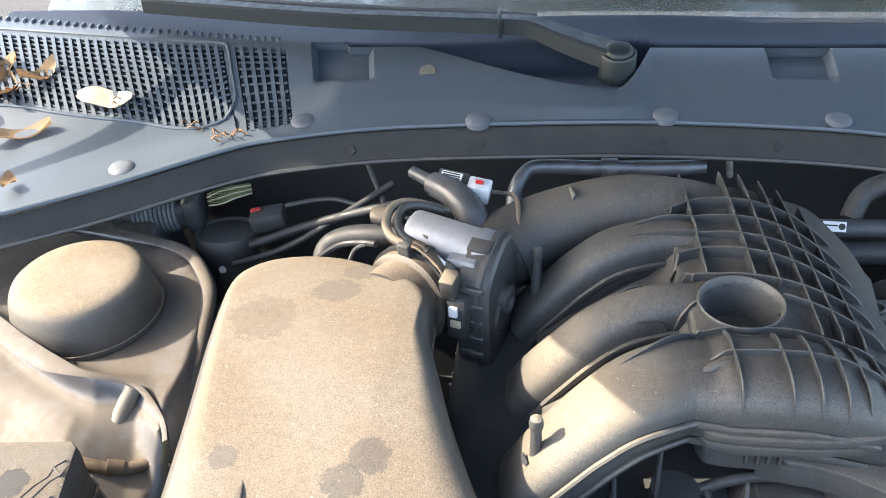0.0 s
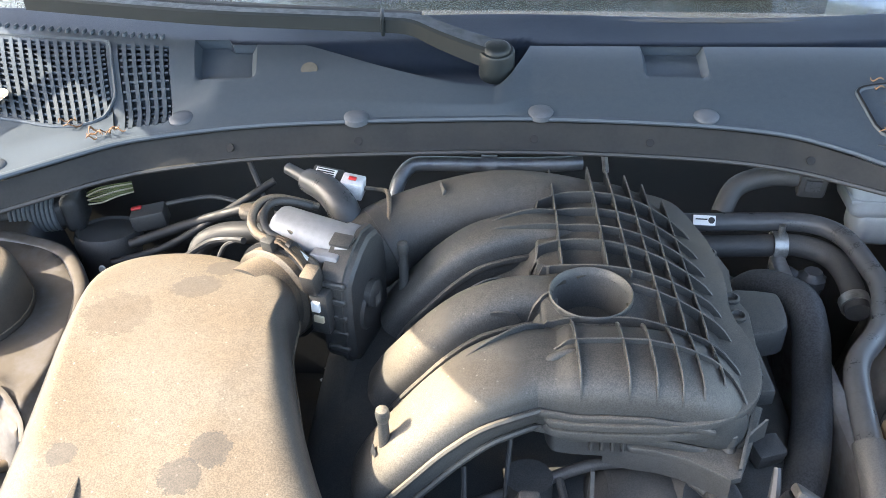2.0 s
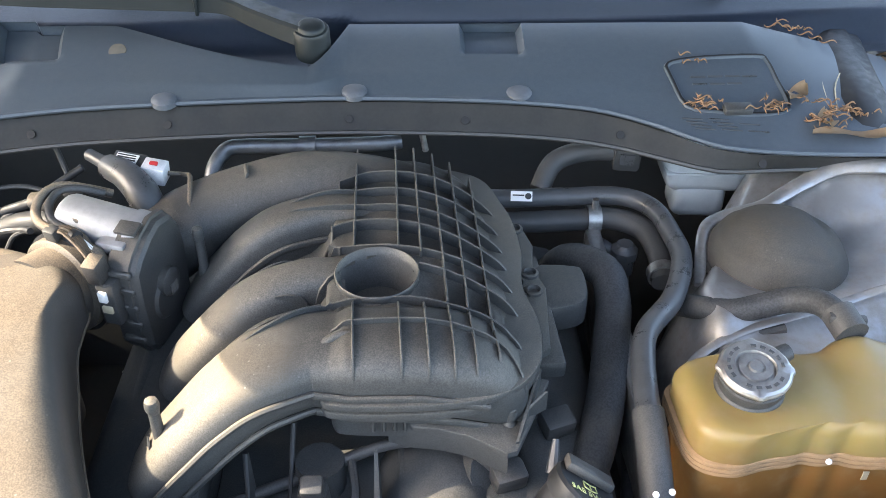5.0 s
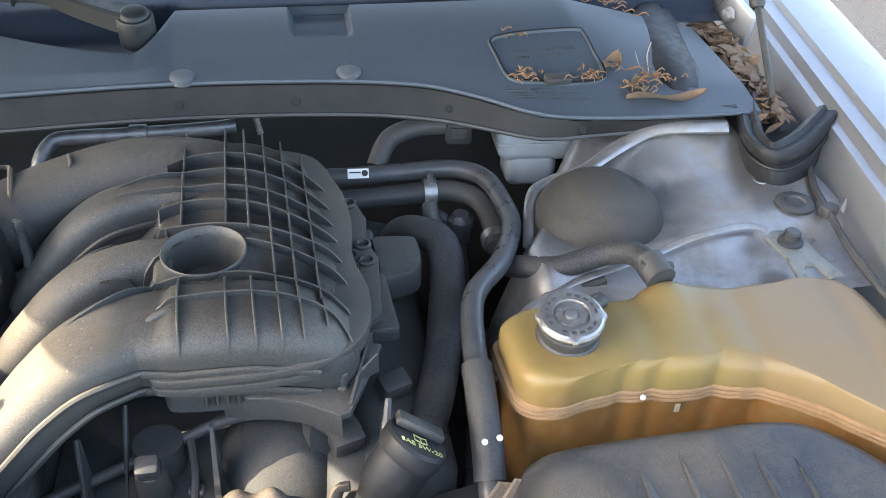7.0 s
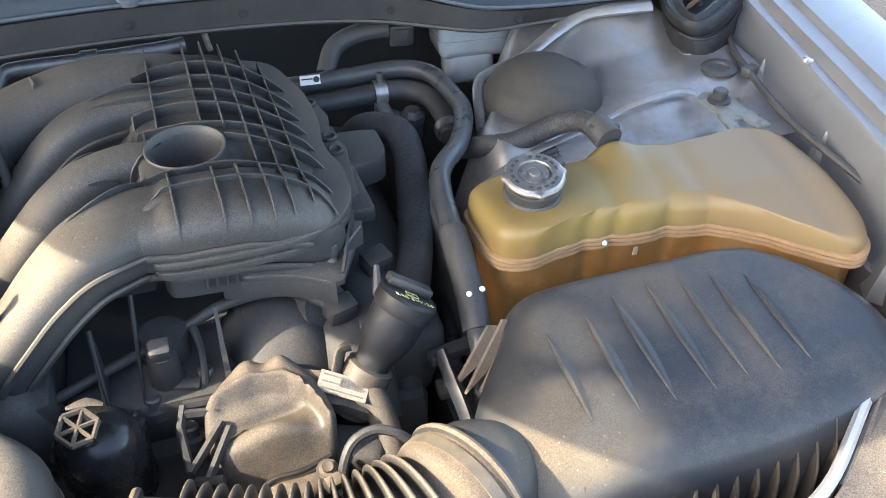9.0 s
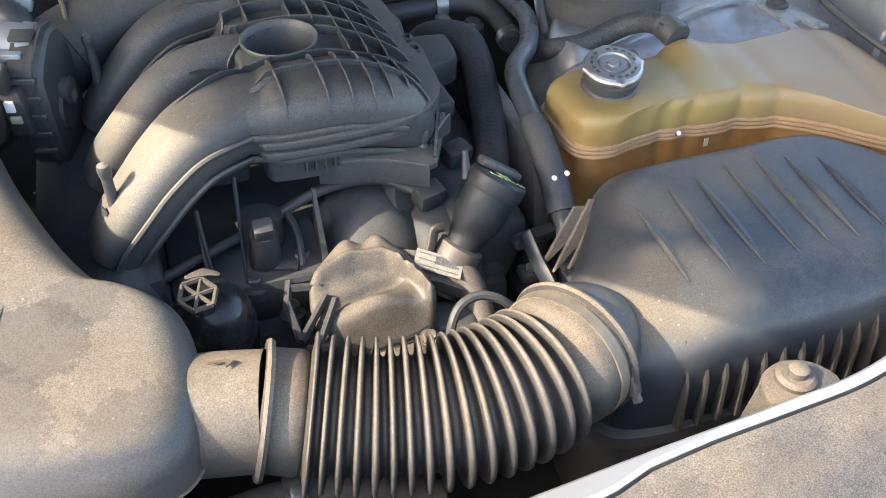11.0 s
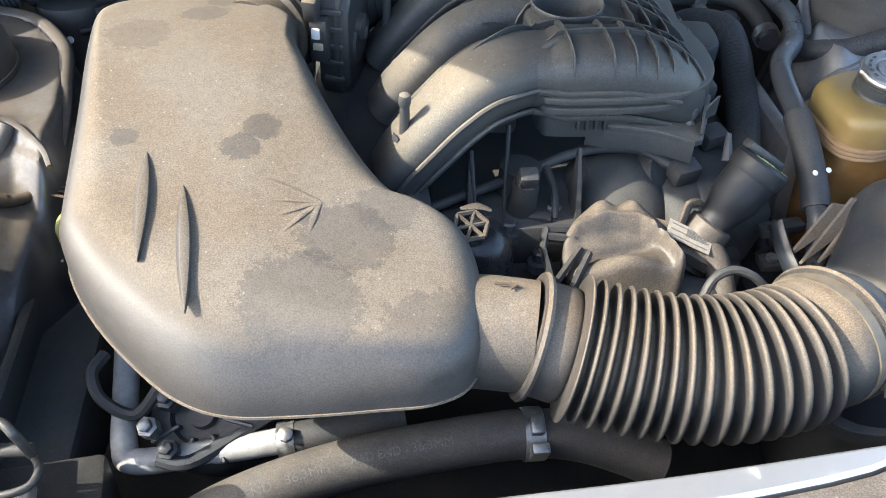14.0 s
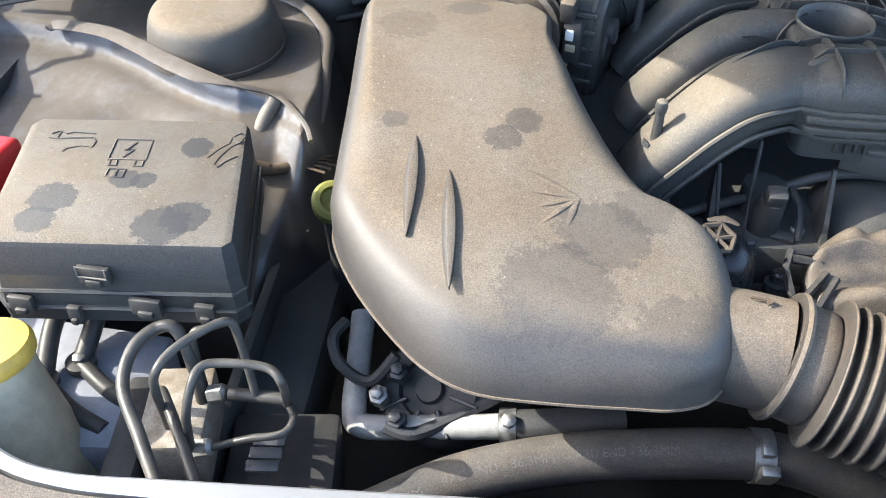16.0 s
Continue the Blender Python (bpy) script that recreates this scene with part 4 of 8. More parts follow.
for k in range(4):
    part("latch_rib", box((0.0035, 0.008, 0.022), pose(0.138 + 0.009 * k, -0.137, 0.893), 0.001, segments=1), M_MANIFOLD, man)


def post(p, h, r=0.0055, tilt=(0, 0, 1)):
    t = thing("mounting_stud", "grey ball-topped mounting stud beside the manifold", "stud", p, "mounting studs")
    m = along(p, tilt)
    part("shank", lathe([(r * 1.25, 0), (r * 1.2, h * 0.4), (r * 0.95, h * 0.45), (r * 0.85, h - 0.014)], m, 12), M_MANIFOLD, t)
    part("ball", lathe([(r * 0.8, h - 0.015), (r * 1.05, h - 0.011), (r * 1.15, h - 0.006), (r * 0.95, h - 0.001), (r * 0.4, h + 0.001)], m, 12), M_MANIFOLD, t)
    return t


post((-0.040, 0.072, 0.862), 0.086)
post((-0.036, -0.152, 0.858), 0.080)
post((0.254, -0.136, 0.874), 0.030, 0.0052)
blade = box((0.001, 0.012, 0.05), pose(-0.050, -0.158, 0.87, 0, 14, 20))
part("blade", blade, M_GREYPIPE, man)

# ---- resonator ----
RES_OUT = ring_cr([(-0.328, -0.262), (-0.322, -0.300), (-0.294, -0.350), (-0.254, -0.398), (-0.222, -0.426), (-0.185, -0.441), (-0.130, -0.444), (-0.075, -0.443), (-0.035, -0.441),
                   (-0.006, -0.428), (0.010, -0.395), (0.012, -0.350), (0.006, -0.310), (-0.014, -0.287), (-0.046, -0.268), (-0.075, -0.222), (-0.105, -0.150), (-0.124, -0.090), (-0.137, -0.045),
                   (-0.139, -0.015), (-0.141, 0.012), (-0.163, 0.045), (-0.215, 0.080), (-0.250, 0.098), (-0.288, 0.104), (-0.321, 0.090), (-0.341, 0.060), (-0.347, 0.022), (-0.341, -0.05), (-0.334, -0.14)], 4)


def res_top(x, y):
    if y < -0.12:
        z = 0.943 + 0.13 * (y + 0.2)
    else:
        z = 0.9534 + 0.13 * (y + 0.12) - 1.35 * (y + 0.12) ** 2
    return z - 0.075 * max(0, x + 0.17)


res = thing("air_resonator", "moulded black plastic air resonator under tan dust, dark spots", "resonator", (-0.2, -0.2, 0.84))
part("shell", pillow(RES_OUT, (-0.20, -0.27), lambda x, y: 0.845 + 0.10 * (y + 0.44), res_top, lambda x, y: 0.036 + 0.040 * min(1, max(0, (-0.30 - y) / 0.12)) * min(1, max(0, (-0.02 - x) / 0.12)) + 0.008 * min(1, max(0, (-0.25 - x) / 0.08)), 12, 16), M_RESON, res, sharp=70)
part("edge_seam", tube([(p.x, p.y, 0.846 + 0.10 * (p.y + 0.44)) for p in RES_OUT + RES_OUT[:1]], 0.0016, 6, 1, smooth=False), M_DUCT, res)
part("underside", prism([(-0.2 + (p.x + 0.2) * 0.80, -0.2 + (p.y + 0.2) * 0.80) for p in RES_OUT], 0.80, 0.862, 0.004), M_BLACK, res)
for (a, b) in (((-0.257, -0.232), (-0.251, -0.348)), ((-0.224, -0.272), (-0.212, -0.398))):
    bm = bmesh.new()
    rings = []
    for k in span(0, 1, 12):
        x, y = a[0] + (b[0] - a[0]) * k, a[1] + (b[1] - a[1]) * k
        h = 0.0062 * math.sin(math.pi * min(1, max(0, k))) ** 0.6
        w = 0.0068 * math.sin(math.pi * (0.01 + 0.98 * k)) ** 0.8
        z = res_top(x, y)
        rings.append([(x - w, y, z - 0.004), (x + w, y, z - 0.004), (x + w * 0.75, y, z + h * 0.8), (x + w * 0.3, y, z + h), (x - w * 0.3, y, z + h), (x - w * 0.8, y, z + h * 0.5)])
    part("fin", loft(bm, rings), M_RESON, res)
# gate mark: a little star of creases
for ang, ln in ((150, 0.060), (178, 0.050), (205, 0.045), (228, 0.050), (255, 0.040)):
    p = Vector((-0.115, -0.292))
    q = p + ln * Vector((math.cos(radians(ang)), math.sin(radians(ang))))
    part("crease", tube([(p.x, p.y, res_top(p.x, p.y)), ((p.x + q.x) / 2, (p.y + q.y) / 2, res_top((p.x + q.x) / 2, (p.y + q.y) / 2) + 0.0006), (q.x, q.y, res_top(q.x, q.y) - 0.0006)], [0.0022, 0.0026, 0.0008], 10, 4, flat=0.14), M_RESON, res, sharp=80)
# outlet collar toward the throttle body
OUT_D = Vector((0.50, 0.84, -0.10)).normalized()
OUT_C = Vector((-0.183, 0.020, 0.905))
part("outlet", tube([OUT_C - OUT_D * 0.010, OUT_C + OUT_D * 0.028], 0.0435, 28, 1, smooth=False), M_DUCT, res)

# ---- throttle body ----
tb = thing("throttle_body", "cast aluminium throttle body with a black plastic drive cover and clamp", "throttle body", (-0.13, 0.07, 0.84))
part("clamp", lathe([(0.050, 0.030), (0.0540, 0.030), (0.0540, 0.0335), (0.050, 0.0335)], along(OUT_C, OUT_D), 40, cap=False), M_STRIP, tb, "thin dusty band clamp")
part("clamp", lathe([(0.050, 0.0385), (0.0545, 0.0385), (0.0545, 0.042), (0.050, 0.042)], along(OUT_C, OUT_D), 40, cap=False), M_STRIP, tb)
part("bore_body", lathe([(0.047, 0.02), (0.050, 0.022), (0.0505, 0.050), (0.047, 0.056), (0.047, 0.115)], along(OUT_C, OUT_D), 32), M_COVER, tb)
HA, HB = Vector((-0.170, 0.086, 0.952)), Vector((-0.080, 0.058, 0.941))
hn = Vector((0.30, 0.954, 0)).normalized()
part("motor_housing", loft(bmesh.new(), [[HA.lerp(HB, k) + hn * a * s + Vector((0, 0, b * s)) for a, b in rounded(0.0245, 0.0255, 24, 2.4)] for k, s in ((0, 0.78), (0.03, 0.93), (0.08, 1), (0.80, 1), (0.81, 1.08), (0.98, 1.08), (1, 1.02))]), M_ALU, tb)
part("mount_ear", box((0.030, 0.016, 0.010), pose(-0.112, 0.040, 0.952, 0, 0, -17), 0.002), M_ALU, tb)
PD = Vector((-0.30, -0.954, 0))
PN = Vector((0.954, -0.30, 0))


def plate_pt(a, z, out=0.0):
    """A point on the drive cover: a along the plate from its rear edge, z up, out to its right."""
    return Vector((-0.063, 0.088, z)) + PD * a + PN * out


po = [(-0.002, 0.925), (0.002, 0.948), (0.014, 0.964), (0.034, 0.968), (0.052, 0.962), (0.072, 0.950), (0.084, 0.938), (0.086, 0.90), (0.084, 0.850), (0.074, 0.835), (0.016, 0.835), (0.002, 0.855)]
cov = bmesh.new()
loft(cov, [[plate_pt(0.042 + (a - 0.042) * s, 0.90 + (z - 0.90) * s, o) for a, z in po] for o, s in ((-0.030, 1.0), (-0.012, 1.0), (-0.011, 1.04), (-0.006, 1.04), (-0.005, 1.0), (0.0, 0.98), (0.003, 0.92))])
part("drive_cover", cov, M_BLACK, tb, sharp=35)
part("gear_boss", lathe([(0.024, -0.004), (0.024, 0.003), (0.021, 0.006), (0.0001, 0.006)], along(plate_pt(0.045, 0.885, 0.0), PN), 24), M_BLACK, tb)
part("gear_boss", lathe([(0.015, -0.004), (0.015, 0.008), (0.012, 0.010), (0.0001, 0.010)], along(plate_pt(0.043, 0.903, 0.002), PN), 20), M_BLACK, tb)
part("part_code", box((0.0005, 0.012, 0.012), Matrix.Translation(plate_pt(0.043, 0.897, 0.0122)) @ pose(0, 0, 0, 0, 0, -17.4)), M_LIGHTINK, tb)
for k in range(5):
    part("clip_tab", box((0.024, 0.006, 0.007), Matrix.Translation(plate_pt(0.085, 0.938 - 0.020 * k, -0.014)) @ pose(0, 0, 0, 0, 0, -17), 0.0015, segments=1), M_BLACK, tb)
part("top_tab", box((0.022, 0.016, 0.004), Matrix.Translation(plate_pt(0.056, 0.971, -0.016)) @ pose(0, 0, 0, 14, 0, -17), 0.001), M_BLACK, tb)
part("plug", box((0.020, 0.018, 0.050), Matrix.Translation(plate_pt(0.089, 0.908, -0.026)) @ pose(0, 0, 0, 0, 0, -17), 0.003), M_BLACK, tb)
part("plug_lock", box((0.009, 0.006, 0.012), Matrix.Translation(plate_pt(0.098, 0.918, -0.028)) @ pose(0, 0, 0, 0, 0, -17), 0.001), M_LABEL, tb, "pale locking tab")
part("plug_lock", box((0.011, 0.005, 0.008), Matrix.Translation(plate_pt(0.098, 0.903, -0.026)) @ pose(0, 0, 0, 0, 0, -17), 0.001), M_CREAM, tb, "pale connector tab")
part("harness_clip", box((0.024, 0.014, 0.012), pose(-0.155, 0.070, 0.964, 0, 14, -35), 0.002), M_DUCT, tb)
part("harness_clip", box((0.014, 0.012, 0.014), pose(-0.170, 0.048, 0.960, 10, 0, -25), 0.002), M_BLACK, tb)
part("bracket", box((0.016, 0.020, 0.026), pose(-0.122, 0.010, 0.945, 12, 0, -17), 0.003), M_DUCT, tb)
part("bracket", tube([(-0.160, 0.055, 0.958), (-0.148, 0.050, 0.955), (-0.136, 0.038, 0.950), (-0.126, 0.030, 0.950), (-0.120, 0.026, 0.940)], 0.006, 8), M_DUCT, tb)

wire = thing("wire_loom", "taped wiring loom looping over the throttle body", "wiring", (-0.19, 0.09, 0.93))
part("loop", tube([(-0.168, 0.048, 0.962), (-0.186, 0.060, 0.965), (-0.194, 0.080, 0.969), (-0.190, 0.102, 0.973), (-0.176, 0.114, 0.972), (-0.156, 0.118, 0.966), (-0.135, 0.125, 0.955)], 0.0048, 10), M_DUCT, wire)
part("loop", tube([(-0.160, 0.055, 0.960), (-0.176, 0.066, 0.964), (-0.183, 0.086, 0.969), (-0.178, 0.104, 0.972), (-0.162, 0.112, 0.970), (-0.14, 0.118, 0.96)], 0.0042, 10), M_RUBBER, wire)
part("loop", tube([(-0.275, 0.085, 0.915), (-0.250, 0.098, 0.926), (-0.222, 0.092, 0.934), (-0.206, 0.078, 0.942)], 0.0035, 8), M_STRIP, wire)
part("loop", tube([(-0.240, 0.075, 0.910), (-0.232, 0.090, 0.926), (-0.214, 0.088, 0.936)], 0.0025, 8), M_STRIP, wire)
for k in range(2):
    part("bare_wire", tube([(-0.150, 0.044 - 0.003 * k, 0.960), (-0.138, 0.036 - 0.003 * k, 0.961), (-0.128, 0.030 - 0.003 * k, 0.956)], 0.0009, 6), M_LABEL, wire)
for k in range(4):
    part("branch", tube([(-0.170 + 0.002 * k, 0.052 - 0.002 * k, 0.963), (-0.156, 0.050 - 0.004 * k, 0.966 + 0.001 * (k % 2)), (-0.138, 0.034 - 0.004 * k, 0.962), (-0.124, 0.016 - 0.002 * k, 0.948), (-0.119, 0.010, 0.930)], 0.0017, 6), M_GRIME, wire)
part("tie", tube([(-0.148, 0.040, 0.963), (-0.143, 0.036, 0.963)], 0.0068, 10, 1, smooth=False), M_STRIP, wire)
part("tie", tube([(-0.128, 0.020, 0.952), (-0.125, 0.016, 0.949)], 0.0062, 10, 1, smooth=False), M_STRIP, wire)
part("sensor_end", tube([(-0.214, 0.118, 0.952), (-0.208, 0.116, 0.953), (-0.184, 0.108, 0.955)], [0.009, 0.010, 0.010], 14, 1, smooth=False), M_DUCT, wire)

pcv = thing("breather_elbow", "dark grey plastic breather elbow with an upright nipple", "breather pipe", (-0.13, 0.17, 0.93))
part("nipple", tube([(-0.187, 0.218, 0.948), (-0.155, 0.195, 0.944)], [0.007, 0.008], 12, 1, smooth=False), M_GREYPIPE, pcv)
part("elbow", tube([(-0.160, 0.198, 0.944), (-0.135, 0.175, 0.946), (-0.115, 0.155, 0.935), (-0.105, 0.14, 0.91)], [0.014, 0.016, 0.018, 0.018], 16), M_GREYPIPE, pcv)
part("collar", lathe([(0.0135, -0.004), (0.0145, 0), (0.0135, 0.004)], along((-0.155, 0.195, 0.944), (0.8, -0.6, 0)), 16, cap=False), M_BLACK, pcv)
sens = thing("pressure_sensor", "small sensor with a pale grey connector and red lock", "sensor", (-0.11, 0.19, 0.93))
part("body", box((0.036, 0.022, 0.014), pose(-0.138, 0.200, 0.947, 10, 8, -8), 0.002), M_BLACK, sens)
part("label", box((0.024, 0.014, 0.001), pose(-0.139, 0.198, 0.9545, 10, 8, -8)), M_LABEL, sens, "white code sticker")
for k in range(3):
    part("code_bar", box((0.020, 0.0016, 0.0006), pose(-0.139, 0.1945 + 0.0038 * k, 0.9548 + 0.0006 * k, 10, 8, -8)), M_INK, sens)
part("connector", box((0.026, 0.020, 0.022), pose(-0.107, 0.186, 0.944, 8, 8, -8), 0.002), plain("pale_grey_plastic", (0.48, 0.49, 0.50), 0.5), sens, "pale grey connector")
part("lock", box((0.009, 0.005, 0.003), pose(-0.106, 0.183, 0.9565, 8, 8, -8), 0.001), M_RED, sens, "red locking slide")
part("cable", tube([(-0.094, 0.186, 0.942), (-0.080, 0.190, 0.938), (-0.068, 0.175, 0.945), (-0.062, 0.15, 0.948), (-0.060, 0.12, 0.93)], 0.0028, 8), M_DUCT, sens)

# ---- duct, flange and bellows ----
duct = thing("intake_duct", "short black plastic intake duct with arrow mark, dusty", "duct", (0.03, -0.385, 0.80))
part("sleeve", tube([(-0.015, -0.370, 0.852), (0.018, -0.377, 0.853), (0.052, -0.385, 0.853)], [0.046, 0.0465, 0.046], 30, 3), M_DUCT, duct)
part("flange", lathe([(0.036, -0.003), (0.0525, -0.003), (0.054, 0), (0.0525, 0.003), (0.036, 0.003)], along((0.050, -0.384, 0.853), (0.95, -0.21, -0.22)), 36, cap=False), M_DUCT, duct)
part("arrow_mark", box((0.016, 0.0022, 0.001), pose(0.026, -0.372, 0.9025, 8, 2, -6)), M_GRIME, duct)
part("arrow_head", prism([(0.030, -0.379), (0.036, -0.3745), (0.030, -0.370)], 0.9015, 0.9030), M_GRIME, duct)

BEL = cr([(0.046, -0.382, 0.854), (0.082, -0.391, 0.845), (0.135, -0.407, 0.840), (0.188, -0.418, 0.840), (0.234, -0.417, 0.842), (0.272, -0.406, 0.843), (0.302, -0.390, 0.843)], 24)
acc = [0.0]
for a, b in zip(BEL, BEL[1:]):
    acc.append(acc[-1] + (b - a).length)
TOTAL = acc[-1]


def bel_at(s):
    i = int(np.clip(np.searchsorted(acc, s), 1, len(acc) - 1))
    k = (s - acc[i - 1]) / (acc[i] - acc[i - 1])
    return BEL[i - 1].lerp(BEL[i], k), (BEL[i] - BEL[i - 1]).normalized()


NRIB, S0, S1 = 16, 0.040, TOTAL - 0.034
stations = [(0.0, 0.0465), (0.02, 0.0475), (0.031, 0.0480)]
pitch = (S1 - S0) / NRIB
for k in range(NRIB):
    s = S0 + pitch * k
    big = 0.0605 if k else 0.062
    stations += [(s - 0.42 * pitch, 0.0450), (s - 0.30 * pitch, 0.0475), (s - 0.21 * pitch, 0.0535), (s - 0.15 * pitch, big - 0.0016), (s - 0.08 * pitch, big - 0.0003), (s, big),
                 (s + 0.08 * pitch, big - 0.0003), (s + 0.15 * pitch, big - 0.0016), (s + 0.21 * pitch, 0.0535), (s + 0.30 * pitch, 0.0475), (s + 0.42 * pitch, 0.0450)]
stations += [(S1 + 0.000, 0.0500), (S1 + 0.005, 0.0560), (S1 + 0.012, 0.0570), (TOTAL - 0.004, 0.0570), (TOTAL, 0.0565)]
rings = []
for s, r in stations:
    p, d = bel_at(min(s, TOTAL))
    m = along(p, d)
    side = d.cross(Vector((0, 0, 1))).normalized()
    w = side.cross(d).normalized()
    rings.append([p + r * (side * math.cos(2 * math.pi * k / 44) + w * math.sin(2 * math.pi * k / 44)) for k in range(44)])
bell = thing("intake_bellows", "ribbed rubber intake bellows hose, black with tan dust on the ribs", "bellows hose", (0.2, -0.41, 0.79))
part("hose", loft(bmesh.new(), rings), M_DUCT, bell, sharp=75)
pe, de = bel_at(TOTAL - 0.012)
part("clamp_band", lathe([(0.0565, -0.006), (0.0586, -0.006), (0.0586, 0.004), (0.0565, 0.004)], along(pe, de), 48, cap=False), plain("dull_band", (0.15, 0.125, 0.095), 0.55, 0.3), bell, "dusty steel worm clamp")
part("end_bead", lathe([(0.055, -0.004), (0.0605, -0.003), (0.0618, 0.0), (0.0605, 0.003), (0.055, 0.004)], along(pe + de * 0.012, de), 48, cap=False), M_DUCT, bell)
part("clamp_screw", box((0.010, 0.008, 0.022), pose(0.331, -0.440, 0.842, -20, 0, 30), 0.002), plain("dull_screw_housing", (0.09, 0.08, 0.066), 0.6, 0.2), bell)
part("screw_head", lathe([(0.0040, -0.004), (0.0045, 0.0), (0.0045, 0.003), (0.0025, 0.004)], along((0.3325, -0.446, 0.831), (0.2, -0.6, -0.75)), 6), M_GREYPIPE, bell, "dull grey hexagonal screw head")

# ---- air filter box ----
ab = thing("air_filter_box", "black plastic air filter housing with ribbed dusty lid", "air filter box", (0.55, -0.31, 0.70))
AB_OUT = ring_cr([(0.378, -0.257), (0.397, -0.231), (0.45, -0.221), (0.55, -0.217), (0.63, -0.219), (0.672, -0.240), (0.712, -0.290), (0.726, -0.345), (0.716, -0.395), (0.67, -0.425),
                  (0.58, -0.433), (0.49, -0.436), (0.43, -0.436), (0.375, -0.436), (0.334, -0.425), (0.318, -0.392), (0.318, -0.350), (0.342, -0.303)], 5)


def ab_top(x, y):
    return 0.886 + 0.06 * min(0, y + 0.235) - 0.05 * max(0, x - 0.60) - 0.12 * max(0, 0.40 - x) 


part("lid", pillow(AB_OUT, (0.545, -0.31), 0.765, ab_top, lambda x, y: 0.028 + 0.022 * min(1, max(0, (-0.33 - y) / 0.1)) + 0.022 * min(1, max(0, (0.41 - x) / 0.06)), 10, 16), M_AIRBOX, ab, sharp=70)
part("lid_flange", prism([(0.545 + (p.x - 0.545) * 1.045, -0.31 + (p.y + 0.31) * 1.06) for p in AB_OUT], 0.752, 0.766, 0.003), M_BLACK, ab)
part("tray", prism([(0.545 + (p.x - 0.545) * 0.97, -0.31 + (p.y + 0.31) * 0.95) for p in AB_OUT], 0.62, 0.753, 0.003), M_BLACK, ab)
# raised ridges across the lid
for k, (x0, ya, yb) in enumerate([(0.408, -0.282, -0.388), (0.449, -0.265, -0.388), (0.482, -0.256, -0.384), (0.519, -0.248, -0.384), (0.552, -0.248, -0.382), (0.582, -0.256, -0.384), (0.614, -0.264, -0.380)]):
    bm = bmesh.new()
    rings = []
    for s in span(0, 1, 12):
        y = ya + (yb - ya) * s
        h = 0.0052 * math.sin(math.pi * (0.02 + 0.96 * s)) ** 0.7
        w = 0.0065 * math.sin(math.pi * (0.03 + 0.94 * s)) ** 0.8
        z = ab_top(x0, y) - 0.0010
        rings.append([(x0 - w * 0.7, y, z - 0.002), (x0 + w * 1.5, y, z - 0.002), (x0 + w * 1.4, y, z + 0.0006), (x0 + w * 0.5, y, z + h * 0.42), (x0, y, z + h), (x0 - w * 0.22, y, z + h * 0.96), (x0 - w * 0.5, y, z + h * 0.35)])
    part("ridge", loft(bm, rings), M_AIRBOX, ab, sharp=60)
# upright fins on the front and on the left end
for k, x in enumerate(span(0.384, 0.684, 16)):
    bm = bmesh.new()
    back = 0.018 * max(0, (x - 0.62) / 0.08) ** 2
    loft(bm, [[(x + sx * 0.0015, y + back, z) for sx, y, z in ring] for ring in
              ([(-0.3, -0.424, 0.858), (0.3, -0.424, 0.858), (0.3, -0.412, 0.836), (-0.3, -0.412, 0.836)],
               [(-1, -0.441, 0.820), (1, -0.441, 0.820), (1, -0.415, 0.806), (-1, -0.415, 0.806)],
               [(-1.3, -0.447, 0.767), (1.3, -0.447, 0.767), (1.3, -0.420, 0.767), (-1.3, -0.420, 0.767)])])
    part("fin", bm, M_DUCT, ab)
for T, B in (((0.375, -0.232, 0.852), (0.337, -0.250, 0.800)), ((0.385, -0.242, 0.866), (0.344, -0.263, 0.803)), ((0.391, -0.252, 0.871), (0.354, -0.274, 0.814)), ((0.396, -0.262, 0.873), (0.364, -0.281, 0.828)), ((0.401, -0.272, 0.874), (0.374, -0.287, 0.842))):
    bm = bmesh.new()
    T, B = Vector(T), Vector(B)
    I = B + Vector((0.042, 0.027, 0.012))
    n = (T - B).cross(I - B).normalized() * 0.0013
    loft(bm, [[T - n, B - n, I - n, T - n + Vector((0.025, -0.008, 0))], [T + n, B + n, I + n, T + n + Vector((0.025, -0.008, 0))]])
    part("fin", bm, M_DUCT, ab)
part("snout", tube([(0.297, -0.393, 0.842), (0.312, -0.384, 0.838), (0.330, -0.374, 0.826), (0.36, -0.360, 0.80)], [0.0545, 0.0525, 0.046, 0.040], 32), M_AIRBOX, ab, sharp=70)
for (sx2, sy2) in ((0.40, -0.468), (0.71, -0.448), (0.345, -0.215)):
    t = part("lug", box((0.026, 0.022, 0.010), pose(sx2, sy2, 0.760), 0.003), M_BLACK, ab)
    part("screw", lathe([(0.006, 0.765), (0.006, 0.769), (0.003, 0.770)], pose(sx2, sy2, 0), 10), M_STEEL, ab)

# ---- coolant bottle ----
bot = thing("coolant_bottle", "amber translucent coolant expansion bottle, stained, with a seam round it", "coolant bottle", (0.58, -0.12, 0.72))
BO = ring_cr([(0.404, -0.108), (0.408, -0.085), (0.440, -0.072), (0.500, -0.073), (0.535, -0.070), (0.560, -0.058), (0.590, -0.056), (0.640, -0.062), (0.690, -0.062), (0.728, -0.057), (0.762, -0.062),
              (0.780, -0.088), (0.783, -0.150), (0.780, -0.205), (0.768, -0.248), (0.738, -0.262), (0.690, -0.222), (0.650, -0.188), (0.600, -0.172), (0.560, -0.170), (0.515, -0.166), (0.475, -0.168), (0.440, -0.175), (0.410, -0.160)], 9)


